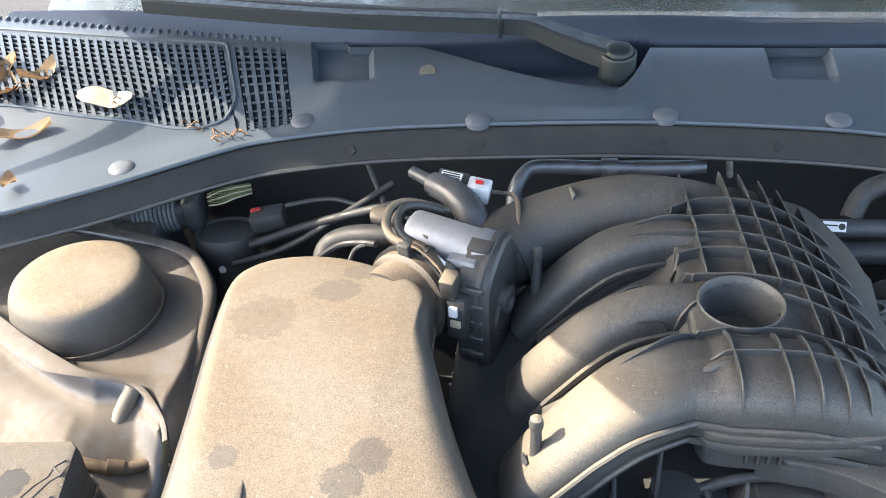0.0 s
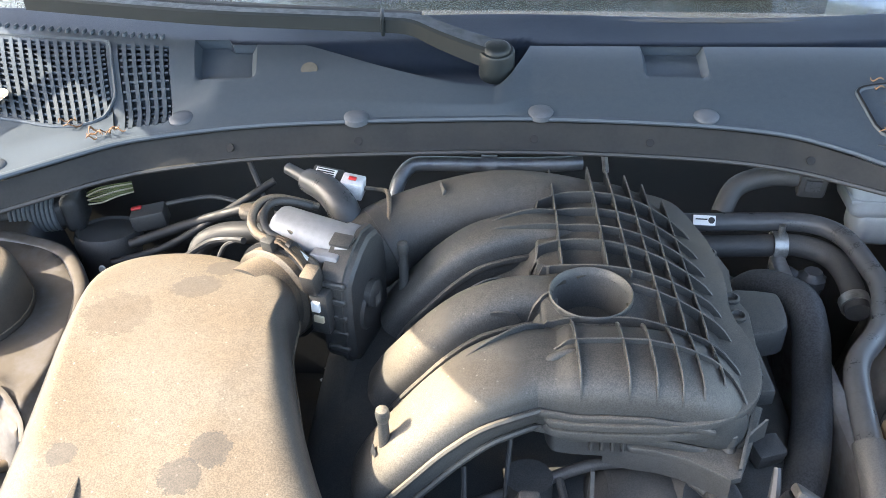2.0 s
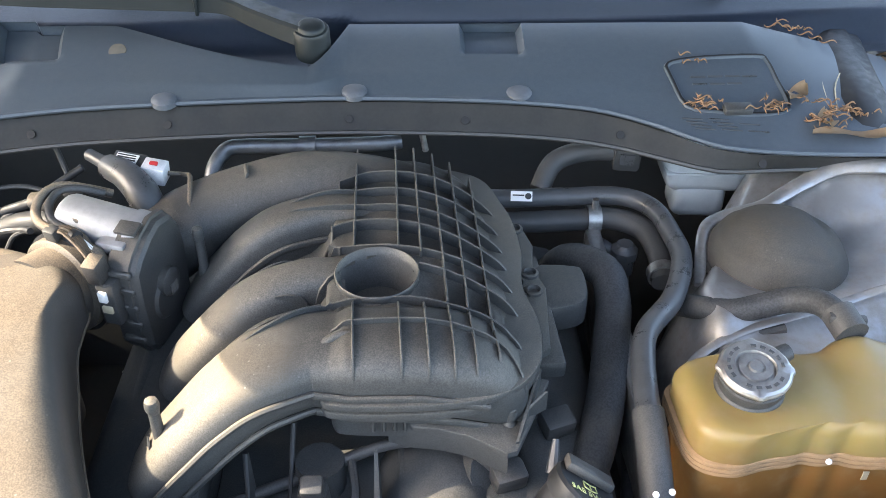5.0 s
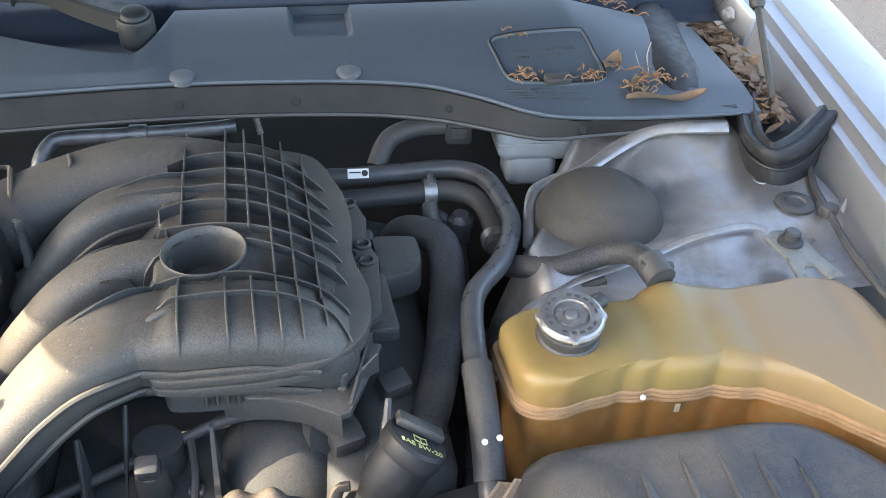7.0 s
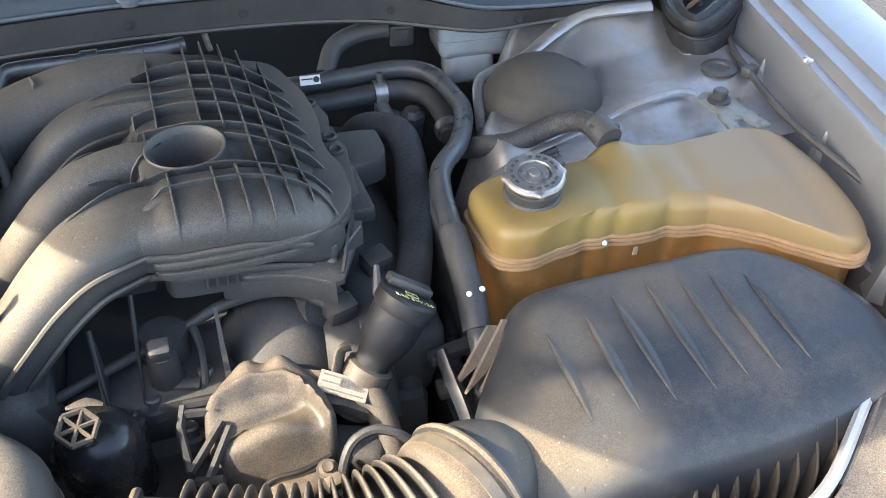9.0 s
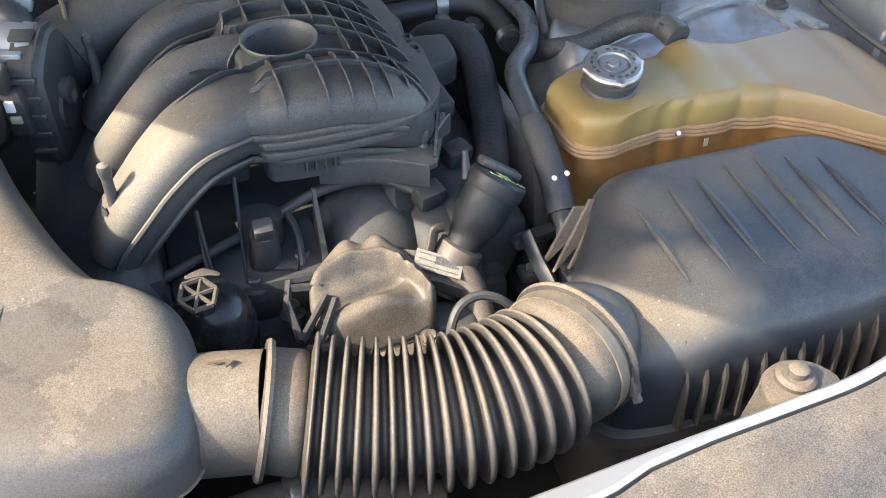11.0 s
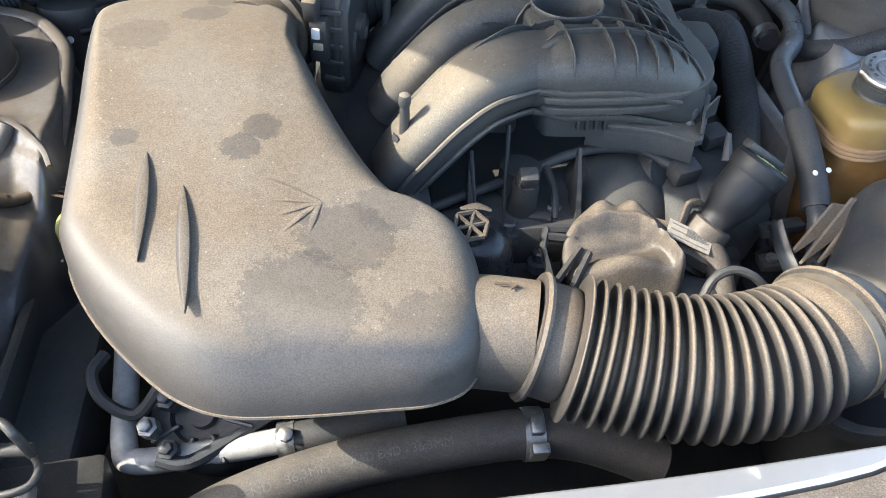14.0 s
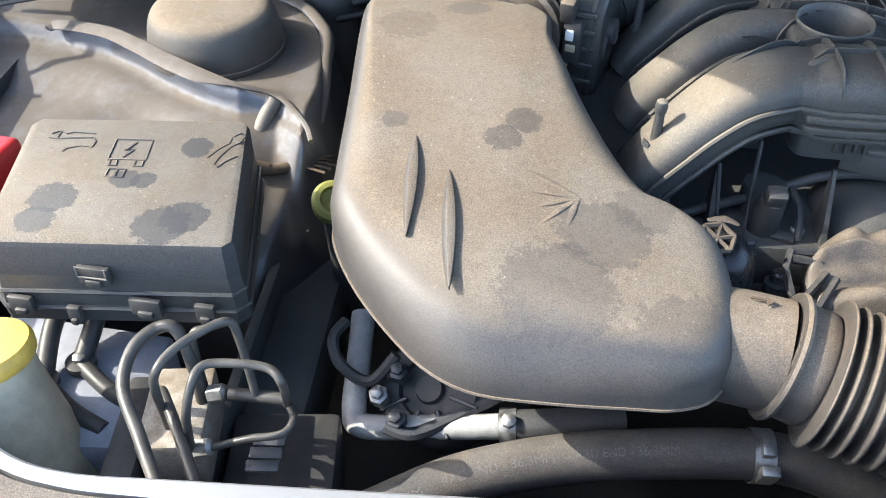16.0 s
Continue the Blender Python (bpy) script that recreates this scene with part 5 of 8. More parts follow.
def bot_top(x, y):
    z = 0.905 - 0.03 * max(0, x - 0.6) - 0.10 * max(0, -0.16 - y)
    z += 0.010 * math.exp(-((x - 0.575) / 0.028) ** 2 - ((y + 0.075) / 0.03) ** 2)
    for c in (0.537, 0.594, 0.636, 0.742):
        z -= 0.0016 * math.exp(-((x - c - 0.10 * (y + 0.13)) / 0.012) ** 2)
    return z


BO = [Vector((p.x, p.y + (0.0030 * sum(math.exp(-((p.x - c) / 0.008) ** 2) for c in (0.503, 0.533, 0.590, 0.632, 0.680)) if p.y < -0.14 else 0))) for p in BO]
part("upper_half", pillow(BO, (0.62, -0.135), 0.868, bot_top, 0.017, 7, 26), M_AMBER, bot, sharp=70)
seam_o = [(0.62 + (p.x - 0.62) * 1.02, -0.135 + (p.y + 0.135) * 1.05) for p in BO]
M_SEAM = plain("pale_amber_seam", (0.30, 0.185, 0.10), 0.45, 0.0, 0.15, 90)
for z in (0.8595, 0.8645, 0.8695):
    part("seam", prism(seam_o, z - 0.0018, z + 0.0018, 0.001), M_SEAM, bot)
part("lower_half", prism([(0.62 + (p.x - 0.62) * (0.983 + 0.006 * math.sin(i * 0.47)), -0.135 + (p.y + 0.135) * (0.955 + 0.035 * math.sin(i * 0.47))) for i, p in enumerate(BO)], 0.72, 0.862, 0.002), M_AMBER, bot, sharp=80)
part("bump", lathe([(0.018, -0.03), (0.018, 0.0), (0.015, 0.008), (0.008, 0.012), (0.0001, 0.013)], pose(0.578, -0.078, 0.901), 20), M_AMBER, bot)
CP = Vector((0.461, -0.119, 0.0))
CAPM = pose(CP.x, CP.y, 0.905, 8, -2, 0) @ pose(0, 0, -0.902)
part("neck", lathe([(0.0290, 0.888), (0.0298, 0.905), (0.0290, 0.907), (0.0275, 0.908), (0.0275, 0.912), (0.0292, 0.913), (0.0292, 0.919), (0.0275, 0.920), (0.0275, 0.924)], CAPM, 28), M_BLACK, bot, "black ribbed filler neck")
capb = bmesh.new()
seg = 64


def cap_r(a, r):
    return r + (0.0026 * max(0, math.cos(a * 4 + 0.6)) ** 10 if r > 0.029 else 0)


loft(capb, [[CAPM @ Vector((cap_r(2 * math.pi * k / seg, r) * math.cos(2 * math.pi * k / seg), cap_r(2 * math.pi * k / seg, r) * math.sin(2 * math.pi * k / seg), z)) for k in range(seg)]
            for r, z in ((0.0285, 0.9245), (0.0302, 0.9248), (0.0308, 0.9275), (0.0297, 0.930), (0.0275, 0.9315), (0.0175, 0.9315), (0.0165, 0.9290), (0.0145, 0.9290), (0.0140, 0.9310), (0.0080, 0.9310), (0.0075, 0.9300), (0.0060, 0.9300), (0.0055, 0.9325), (0.0001, 0.9328))])
part("cap", capb, plain("cap_metal", (0.36, 0.355, 0.35), 0.42, 0.9, 0.15, 300), bot, "stamped bare metal pressure cap", sharp=30)
for k in range(18):
    if k % 6 == 5:
        continue
    a = 2 * math.pi * k / 18
    part("stamp", box((0.0028, 0.0045, 0.0006), CAPM @ pose(0.0225 * math.cos(a), 0.0225 * math.sin(a), 0.9317, 0, 0, math.degrees(a))), M_GREYPIPE, bot)
part("side_nipple", tube([(0.487, -0.095, 0.915), (0.503, -0.088, 0.917)], [0.009, 0.008], 12, 1, smooth=False), M_BLACK, bot)
part("seam_dot", lathe([(0.003, 0.0), (0.002, 0.002), (0.0001, 0.0025)], along((0.522, -0.169, 0.866), (0, -1, 0.4)), 8), M_LABEL, bot)
part("tag", box((0.005, 0.001, 0.010), pose(0.558, -0.170, 0.848)), M_CREAM, bot)

# ---- right strut tower ----
def bowl(x, y, cx, cy, r, d):
    return d * math.exp(-(((x - cx) ** 2 + (y - cy) ** 2) / (r * r)))


tw = thing("strut_tower", "silver painted suspension tower with dusty pressed sheet metal", "strut tower", (0.62, 0.08, 0.6), "strut towers")


def tower_r(x, y):
    """Height of the pressed sheet: a rear shelf that steps down to a hollow before it."""
    edge = 0.020 + 0.10 * (x - 0.62) - 0.9 * max(0, 0.62 - x) ** 1.5 * 0.4
    k = 1 / (1 + math.exp(-(y - edge) / 0.006))
    shelf = 0.893 + 0.05 * max(0, x - 0.72) - bowl(x, y, 0.571, 0.112, 0.10, 0.030) + bowl(x, y, 0.70, 0.24, 0.07, 0.014) + 0.020 * min(1, max(0, (y - 0.15) / 0.055)) * min(1, max(0, (x - 0.56) / 0.08))
    hollow = 0.868 - bowl(x, y, 0.66, -0.03, 0.06, 0.010) + 0.02 * max(0, x - 0.72)
    z = hollow + (shelf - hollow) * k
    drop = max(0, 0.475 + 0.55 * max(0, y - 0.05) - x)
    z -= 1.6 * drop + 3.0 * drop * drop * 10
    return max(z, 0.55)


part("sheet", sheet(lambda x, y: (x, y, tower_r(x, y)), span(0.40, 0.845, 60), span(-0.052, 0.275, 50)), M_SILVER, tw, sharp=70)
part("rear_rim", tube([(0.478, 0.075, 0.862), (0.50, 0.150, 0.878), (0.528, 0.180, 0.878), (0.570, 0.181, 0.890), (0.592, 0.186, 0.900), (0.623, 0.198, 0.912), (0.662, 0.209, 0.924), (0.696, 0.205, 0.929), (0.755, 0.196, 0.931)], [0.006, 0.007, 0.008, 0.009, 0.010, 0.011, 0.012, 0.012, 0.012], 10, 6, flat=0.6), M_SILVER, tw)
part("step_lip", tube([(0.415, -0.085, 0.858), (0.44, -0.045, 0.868), (0.49, -0.015, 0.874), (0.55, 0.000, 0.882), (0.60, 0.012, 0.888), (0.65, 0.026, 0.895), (0.71, 0.036, 0.897), (0.735, 0.028, 0.894)], 0.0048, 10, 6, flat=0.35), M_SILVER, tw)
part("inner_edge", tube([(0.40, -0.10, 0.84), (0.425, -0.055, 0.852), (0.47, -0.02, 0.862), (0.54, -0.005, 0.87)], 0.006, 8, 6), M_RUBBER, tw)
part("wall", box((0.02, 0.34, 0.30), pose(0.405, 0.05, 0.69, 0, -6, 0), 0.006), M_SILVER, tw)
grom = lathe([(0.0225, 0.0), (0.0225, 0.003), (0.019, 0.005), (0.012, 0.0045), (0.0105, 0.002), (0.0001, 0.001)], pose(0.790, 0.070, tower_r(0.79, 0.070), 0, -3, 0), 24)
part("grommet", grom, M_BLACK, tw, "black rubber ring plug")
# black disc painting the dark inside of a hole
part("hole_shade", lathe([(0.006, 0.0), (0.0055, 0.0008), (0.0001, 0.0009)], pose(0.715, 0.205, tower_r(0.715, 0.205) + 0.0004), 12), M_GRILLE_DEEP, tw)
for (dx, dy) in ((0.775, 0.125), (0.80, 0.118), (0.79, 0.03), (0.80, 0.0)):
    part("weld_mark", lathe([(0.009, 0.0), (0.008, 0.0012), (0.006, 0.0003)], pose(dx, dy, tower_r(dx, dy)), 14), M_SILVER, tw)
# rubber dome on the strut
DR = Vector((0.571, 0.112, 0.0))
dome_prof = [(0.079, -0.02), (0.078, 0.0), (0.073, 0.018), (0.064, 0.034), (0.050, 0.046), (0.033, 0.053), (0.015, 0.0565), (0.0001, 0.057)]
dm = thing("strut_cover", "domed black rubber cover over the strut top, grey dust", "strut cover", (DR.x, DR.y, 0.85), "strut covers")
sag = lathe([(float(np.interp(k, range(8), [q[0] for q in dome_prof])), float(np.interp(k, range(8), [q[1] for q in dome_prof]))) for k in span(0, 7, 36)], pose(DR.x, DR.y, 0.862), 80)
for vt in sag.verts:
    dx, dy = vt.co.x - DR.x, vt.co.y - DR.y
    a, r = math.atan2(dy, dx), math.hypot(dx, dy)
    # wrinkles and pushed-in places of the old rubber
    low = min(1, r / 0.05)
    vt.co.z -= low * (0.0045 * math.exp(-((dx - 0.040) / 0.008) ** 2 - ((dy - 0.012 - 0.5 * (dx - 0.04)) / 0.018) ** 2) + 0.0042 * math.exp(-((dx - 0.012) / 0.020) ** 2 - ((dy + 0.045) / 0.007) ** 2)
                      + 0.0035 * math.exp(-((dx + 0.045) / 0.010) ** 2 - ((dy + 0.020) / 0.020) ** 2) + 0.0016 * math.exp(-((math.sin(a + 0.9) - 0.2) / 0.10) ** 2 - ((r - 0.058) / 0.012) ** 2))
part("dome", sag, M_DOME_R, dm, sharp=70)
part("rim", lathe([(0.076, -0.004), (0.082, -0.002), (0.083, 0.003), (0.080, 0.006), (0.074, 0.007)], pose(DR.x, DR.y, 0.862), 36), M_DOME_R, dm)
br = thing("bottle_bracket", "pale translucent plastic bracket bolted to the strut tower", "bracket", (0.745, 0.0, 0.895))
part("strap", prism([(0.723, 0.010), (0.735, 0.020), (0.757, 0.018), (0.764, 0.000), (0.767, -0.03), (0.774, -0.065), (0.756, -0.068), (0.751, -0.045), (0.739, -0.045), (0.737, -0.068), (0.722, -0.066), (0.727, -0.03)], 0.896, 0.900, 0.0015), plain("milky_plastic", (0.145, 0.15, 0.135), 0.35), br)
part("bolt", lathe([(0.0135, 0.9), (0.0135, 0.903), (0.009, 0.905), (0.009, 0.913), (0.007, 0.915), (0.0001, 0.915)], pose(0.744, -0.004, 0), 14), M_BLACK, br, "black flanged bolt")

# weatherstrip end at the wing, cable along the wing
boot = thing("weatherstrip", "black rubber weatherstrip curling round the bonnet strut foot", "weatherstrip", (0.80, 0.17, 0.90))
TOPS = cr([(0.792, 0.250, 0.950), (0.774, 0.205, 0.946), (0.760, 0.160, 0.943), (0.764, 0.122, 0.942), (0.785, 0.110, 0.943), (0.825, 0.128, 0.946), (0.862, 0.155, 0.952), (0.884, 0.172, 0.957)], 4)
FEET = cr([(0.796, 0.245, 0.905), (0.780, 0.200, 0.898), (0.769, 0.155, 0.894), (0.776, 0.122, 0.892), (0.797, 0.109, 0.892), (0.828, 0.120, 0.896), (0.852, 0.138, 0.905), (0.872, 0.160, 0.925)], 4)
rings = []
for i, (a, b) in enumerate(zip(TOPS, FEET)):
    d = (TOPS[min(i + 1, len(TOPS) - 1)] - TOPS[max(i - 1, 0)]).normalized()
    back = Vector((-d.y, d.x, 0)).normalized()
    crease = a.lerp(b, 0.42) + back * 0.003
    rings.append([b, a.lerp(b, 0.50) - back * 0.001, crease, a.lerp(b, 0.34) - back * 0.001, a.lerp(b, 0.08) - back * 0.001, a + back * 0.003, a + back * 0.012 + Vector((0, 0, -0.003)), a + back * 0.017 + Vector((0, 0, 0.003)),
                  a + back * 0.024 + Vector((0, 0, -0.002)), b + back * 0.022])
part("strip", loft(bmesh.new(), rings), M_STRIP, boot, sharp=50)
part("bead", tube([a.lerp(b, 0.45) + Vector((0, -0.002, 0)) for a, b in zip(TOPS[2:-2], FEET[2:-2])], 0.0022, 6, 1, smooth=False), M_STRIP, boot)
cable = thing("bonnet_cable", "thin black cable clipped along the inner wing", "cable", (0.80, 0.0, 0.90))
part("line", tube([(0.842, 0.135, 0.905), (0.823, 0.09, 0.905), (0.812, 0.04, 0.905), (0.80, -0.03, 0.902), (0.797, -0.10, 0.900), (0.81, -0.2, 0.89), (0.825, -0.35, 0.87), (0.80, -0.42, 0.84)], 0.0042, 8), M_BLACK, cable)
part("clip", box((0.020, 0.014, 0.014), pose(0.813, 0.041, 0.905, 0, 0, 20), 0.003), M_BLACK, cable)
gut = thing("cowl_end_strip", "dark grey rubber strip closing the cowl end", "rubber strip", (0.76, 0.35, 0.94))
bandb = bmesh.new()
band = []
for y, xl, xr in ((0.57, 0.742, 0.812), (0.499, 0.728, 0.788), (0.43, 0.716, 0.774), (0.365, 0.704, 0.762), (0.300, 0.692, 0.752), (0.262, 0.686, 0.742), (0.238, 0.684, 0.732)):
    z = 0.974 + 0.05 * (y - 0.30) - 0.9 * max(0, 0.275 - y) ** 1.1
    w = xr - xl
    band.append([(xl - 0.002, y, z - 0.030), (xl, y, z - 0.004), (xl + 0.008, y, z + 0.001), (xl + 0.28 * w, y - 0.003, z + 0.003), (xl + 0.62 * w, y - 0.006, z + 0.002), (xl + 0.72 * w, y - 0.007, z - 0.003),
                 (xr - 0.006, y - 0.010, z - 0.005), (xr, y - 0.010, z - 0.010), (xr + 0.002, y - 0.010, z - 0.034)])
loft(bandb, band)
part("strip", bandb, M_STRIP, gut, sharp=50)
part("plate", prism([(0.700, 0.222), (0.74, 0.29), (0.775, 0.40), (0.79, 0.52), (0.825, 0.52), (0.803, 0.37), (0.788, 0.26), (0.772, 0.209)], 0.938, 0.950, 0.002), M_STRIP, gut)
well = thing("hinge_well", "narrow channel beside the cowl filled with dead leaves", "channel", (0.82, 0.38, 0.93), kind="structure")
part("channel", sheet(lambda u, v: (0.770 + 0.098 * u, 0.17 + 0.48 * v, 0.921 + 0.032 * v), span(0, 1, 3), span(0, 1, 6), 0.004), M_DARK, well)
hinge = part("hinge", box((0.010, 0.22, 0.05), pose(0.866, 0.50, 0.985, 10, 0, 3), 0.004), M_FENDER, bonnet, "silver painted hinge arm")
for yy, zz in ((0.435, 0.975), (0.475, 0.99), (0.52, 0.995)):
    part("bolt", lathe([(0.013, 0), (0.013, 0.003), (0.009, 0.004), (0.009, 0.010), (0.004, 0.011)], along((0.860, yy, zz), (-1, -0.1, 0.1)), 6), M_STEEL, hinge)

# service lid and print on the cowl
lid = thing("cowl_hatch", "dark plastic service hatch on the cowl with a black seal", "hatch", (0.57, 0.37, 0.96))


def on_cowl(x, y, up=0.0):
    return Vector((x, y, cowl_at(x, min(y, 0.44)) + up))


HATCH = [(0.485, 0.34), (0.494, 0.349), (0.536, 0.355), (0.6, 0.357), (0.612, 0.351), (0.616, 0.316), (0.617, 0.269), (0.575, 0.26), (0.532, 0.266), (0.498, 0.276), (0.489, 0.316), (0.485, 0.34)]
part("seal", tube([on_cowl(x, y, 0.0006) for x, y in HATCH], 0.0024, 6, 3), M_GRILLE_DEEP, lid)
part("panel", tube([on_cowl(x, y, -0.0012) for x, y in HATCH], 0.0040, 6, 3), M_COWL, lid)
part("latch", box((0.034, 0.016, 0.010), Matrix.Translation(on_cowl(0.554, 0.264, 0.004)) @ pose(0, 0, 0, 10), 0.003), M_BLACK, lid)
for r in range(4):
    for k in range(2 + (r % 2)):
        xx = 0.500 + 0.030 * k + 0.004 * r
        yy = 0.236 - 0.005 * r
        part("print_bar", box((0.024, 0.0014, 0.0008), Matrix.Translation(on_cowl(xx, yy + 0.02 - 0.10 * (xx - 0.5), 0.0012)) @ pose(0, 0, 0, 6, 0, -10)), M_GREYPIPE, lid)
for r in range(2):
    for k in range(4 - r):
        part("print_bar", box((0.018, 0.003, 0.0008), Matrix.Translation(on_cowl(0.520 + 0.021 * k, 0.322 - 0.012 * r, 0.0006)) @ pose(0, 0, 0, 12)), M_GREYPIPE, lid)
part("blemish", lathe([(0.011, 0.0), (0.0105, 0.0008), (0.006, 0.0006), (0.003, 0.0010), (0.0001, 0.0010)], Matrix.Translation(on_cowl(-0.185, 0.375, 0.0005)) @ pose(0, 0, 0, 30), 18), plain("scuffed_plastic", (0.10, 0.09, 0.075), 0.7), cowl_panel)

# wipers
wip = thing("wiper_arm", "black windscreen wiper arm with a round pivot cap", "wiper", (0.052, 0.387, 1.0))
arm = cr([(0.052, 0.387, 1.018), (0.02, 0.403, 1.022), (-0.02, 0.426, 1.028), (-0.055, 0.446, 1.034), (-0.10, 0.450, 1.036), (-0.22, 0.456, 1.038), (-0.35, 0.466, 1.040), (-0.60, 0.51, 1.043)], 6)
arm_rings = []
for i, p in enumerate(arm[::2]):
    d = (arm[min(2 * i + 2, len(arm) - 1)] - arm[max(2 * i - 2, 0)]).normalized()
    n = Vector((-d.y, d.x, 0)).normalized()
    k = min(1, i / 12)
    w, h = 0.019 - 0.008 * k, 0.013 - 0.003 * k
    arm_rings.append([p + n * a_ + Vector((0, 0, c_)) for a_, c_ in ((-w, -h), (w, -h), (w, h * 0.7), (w * 0.8, h), (-w * 0.8, h), (-w, h * 0.7))])
part("arm", loft(bmesh.new(), arm_rings), M_WIPER, wip, sharp=30)
part("joint", box((0.005, 0.034, 0.025), pose(-0.098, 0.450, 1.036, 8, 0, 6), 0.002), M_WIPER, wip)
part("pivot_cap", lathe([(0.0225, -0.030), (0.0225, 0.004), (0.0205, 0.007), (0.0175, 0.0075), (0.0165, 0.011), (0.013, 0.0135), (0.006, 0.0145), (0.0001, 0.0147)], pose(0.052, 0.384, 1.020, 12, 0, 0), 28), M_WIPER, wip)
part("blade", tube([(-0.05, 0.490, 1.030), (-0.25, 0.500, 1.036), (-0.45, 0.520, 1.040), (-0.70, 0.555, 1.045)], 0.006, 8), M_RUBBER, wip)
wip2 = thing("wiper_arm", "black windscreen wiper arm lying along the glass", "wiper", (0.3, 0.56, 1.05))
part("arm", tube([(0.62, 0.56, 1.03), (0.55, 0.575, 1.045), (0.30, 0.585, 1.058), (0.0, 0.58, 1.055), (-0.25, 0.575, 1.053)], [0.016, 0.011, 0.010, 0.009, 0.008], 8, 4, flat=0.6), M_BLACK, wip2)
part("blade", tube([(0.45, 0.60, 1.058), (0.1, 0.60, 1.058), (-0.3, 0.61, 1.06)], 0.006, 8), M_RUBBER, wip2)

# ---- left strut tower ----
twl = thing("strut_tower", "silver painted suspension tower under thick tan dust", "strut tower", (-0.55, 0.05, 0.6), "strut towers")


def edge_l(x):
    return float(np.interp(x, (-0.80, -0.738, -0.664, -0.609, -0.570, -0.519, -0.478, -0.435, -0.40), (0.085, 0.074, 0.048, 0.014, -0.012, -0.041, -0.058, -0.055, -0.085)))


def side_l(y):
    return float(np.interp(y, (-0.24, -0.17, -0.13, -0.095, -0.02, 0.04, 0.09, 0.129, 0.174, 0.21), (-0.455, -0.430, -0.415, -0.402, -0.398, -0.405, -0.412, -0.429, -0.465, -0.53)))


def tower_l(x, y):
    edge = edge_l(x)
    k = 1 / (1 + math.exp(-(y - edge) / 0.004))
    shelf = 0.852 + 0.03 * max(0, -0.66 - x) - bowl(x, y, -0.545, 0.06, 0.11, 0.010) + 0.05 * max(0, y - 0.12)
    t = min(1, max(0, (edge - y - 0.030) / 0.065))
    hollow = 0.832 - 0.020 * t * t * (3 - 2 * t) - bowl(x, y, -0.600, -0.095, 0.040, 0.014) + bowl(x, y, -0.665, -0.035, 0.05, 0.008)
    hollow -= 0.55 * max(0, x + 0.495) * min(1, max(0, (edge - y - 0.012) / 0.03))
    shelf += 0.026 * math.exp(-((y - edge) / 0.016) ** 2) * min(1, max(0, (-0.415 - x) / 0.06)) * min(1, max(0.3, (x + 0.76) / 0.08))
    z = hollow + (shelf - hollow) * k
    drop = max(0, x - side_l(y))
    z -= 1.5 * drop + 60.0 * drop * drop
    fd = max(0, -0.115 - y)
    z -= 12 * fd * fd
    return max(z, 0.50)


off_l = span(-0.20, -0.03, 14) + [-0.024, -0.018, -0.014, -0.011, -0.008, -0.006, -0.004, -0.002, 0.0, 0.002, 0.004, 0.006, 0.008, 0.011, 0.015, 0.02, 0.026] + span(0.034, 0.32, 24)


def tower_pt(x, v):
    """A point of the sheet; past its folded side everything gathers on the lower edge."""
    y = edge_l(x) + v
    x = min(x, side_l(y) + 0.034)
    return (x, y, tower_l(x, y))


tl = sheet(tower_pt, span(-0.85, -0.36, 140), off_l)
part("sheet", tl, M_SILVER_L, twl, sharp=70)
lip_line = cr([(-0.752, 0.066, 0.860), (-0.738, 0.074, 0.864), (-0.664, 0.046, 0.874), (-0.609, 0.012, 0.877), (-0.570, -0.014, 0.877), (-0.519, -0.043, 0.876), (-0.478, -0.060, 0.872), (-0.435, -0.057, 0.859), (-0.40, -0.087, 0.847), (-0.387, -0.112, 0.84)], 6)
lip_rings = []
for i, p in enumerate(lip_line):
    # a turned-out flange that leans over the hollow, narrow at both ends
    d = (lip_line[min(i + 1, len(lip_line) - 1)] - lip_line[max(i - 1, 0)]).normalized()
    n = Vector((d.y, -d.x, 0)).normalized()
    k = math.sin(math.pi * (0.06 + 0.88 * i / (len(lip_line) - 1))) ** 0.5
    k *= min(1, max(0.12, (-0.475 - p.x) / 0.045))
    q = p + n * 0.015 * k + Vector((0, 0, -0.005 * k))
    lip_rings.append([p + Vector((0, 0, -0.004)) - n * 0.004, p + Vector((0, 0, 0.0015)) - n * 0.003, p + n * 0.006 * k + Vector((0, 0, 0.0015)), q + Vector((0, 0, 0.0012)), q + n * 0.001, q - Vector((0, 0, 0.0015)), p + n * 0.006 * k - Vector((0, 0, 0.003))])
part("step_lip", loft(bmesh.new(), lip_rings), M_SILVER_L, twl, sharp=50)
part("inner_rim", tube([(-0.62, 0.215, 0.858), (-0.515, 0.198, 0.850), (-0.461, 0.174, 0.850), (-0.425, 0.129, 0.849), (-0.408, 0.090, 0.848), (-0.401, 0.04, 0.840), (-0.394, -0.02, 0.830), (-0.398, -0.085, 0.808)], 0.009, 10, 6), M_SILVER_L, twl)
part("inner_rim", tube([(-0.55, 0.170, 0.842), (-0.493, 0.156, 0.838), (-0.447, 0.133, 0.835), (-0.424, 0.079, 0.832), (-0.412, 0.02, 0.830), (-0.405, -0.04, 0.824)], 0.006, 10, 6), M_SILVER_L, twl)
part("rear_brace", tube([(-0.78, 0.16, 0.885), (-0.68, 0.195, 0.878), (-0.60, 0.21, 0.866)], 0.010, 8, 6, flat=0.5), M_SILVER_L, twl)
dl = thing("strut_cover", "domed black rubber cover over the strut top, tan dust", "strut cover", (-0.538, 0.063, 0.84), "strut covers")
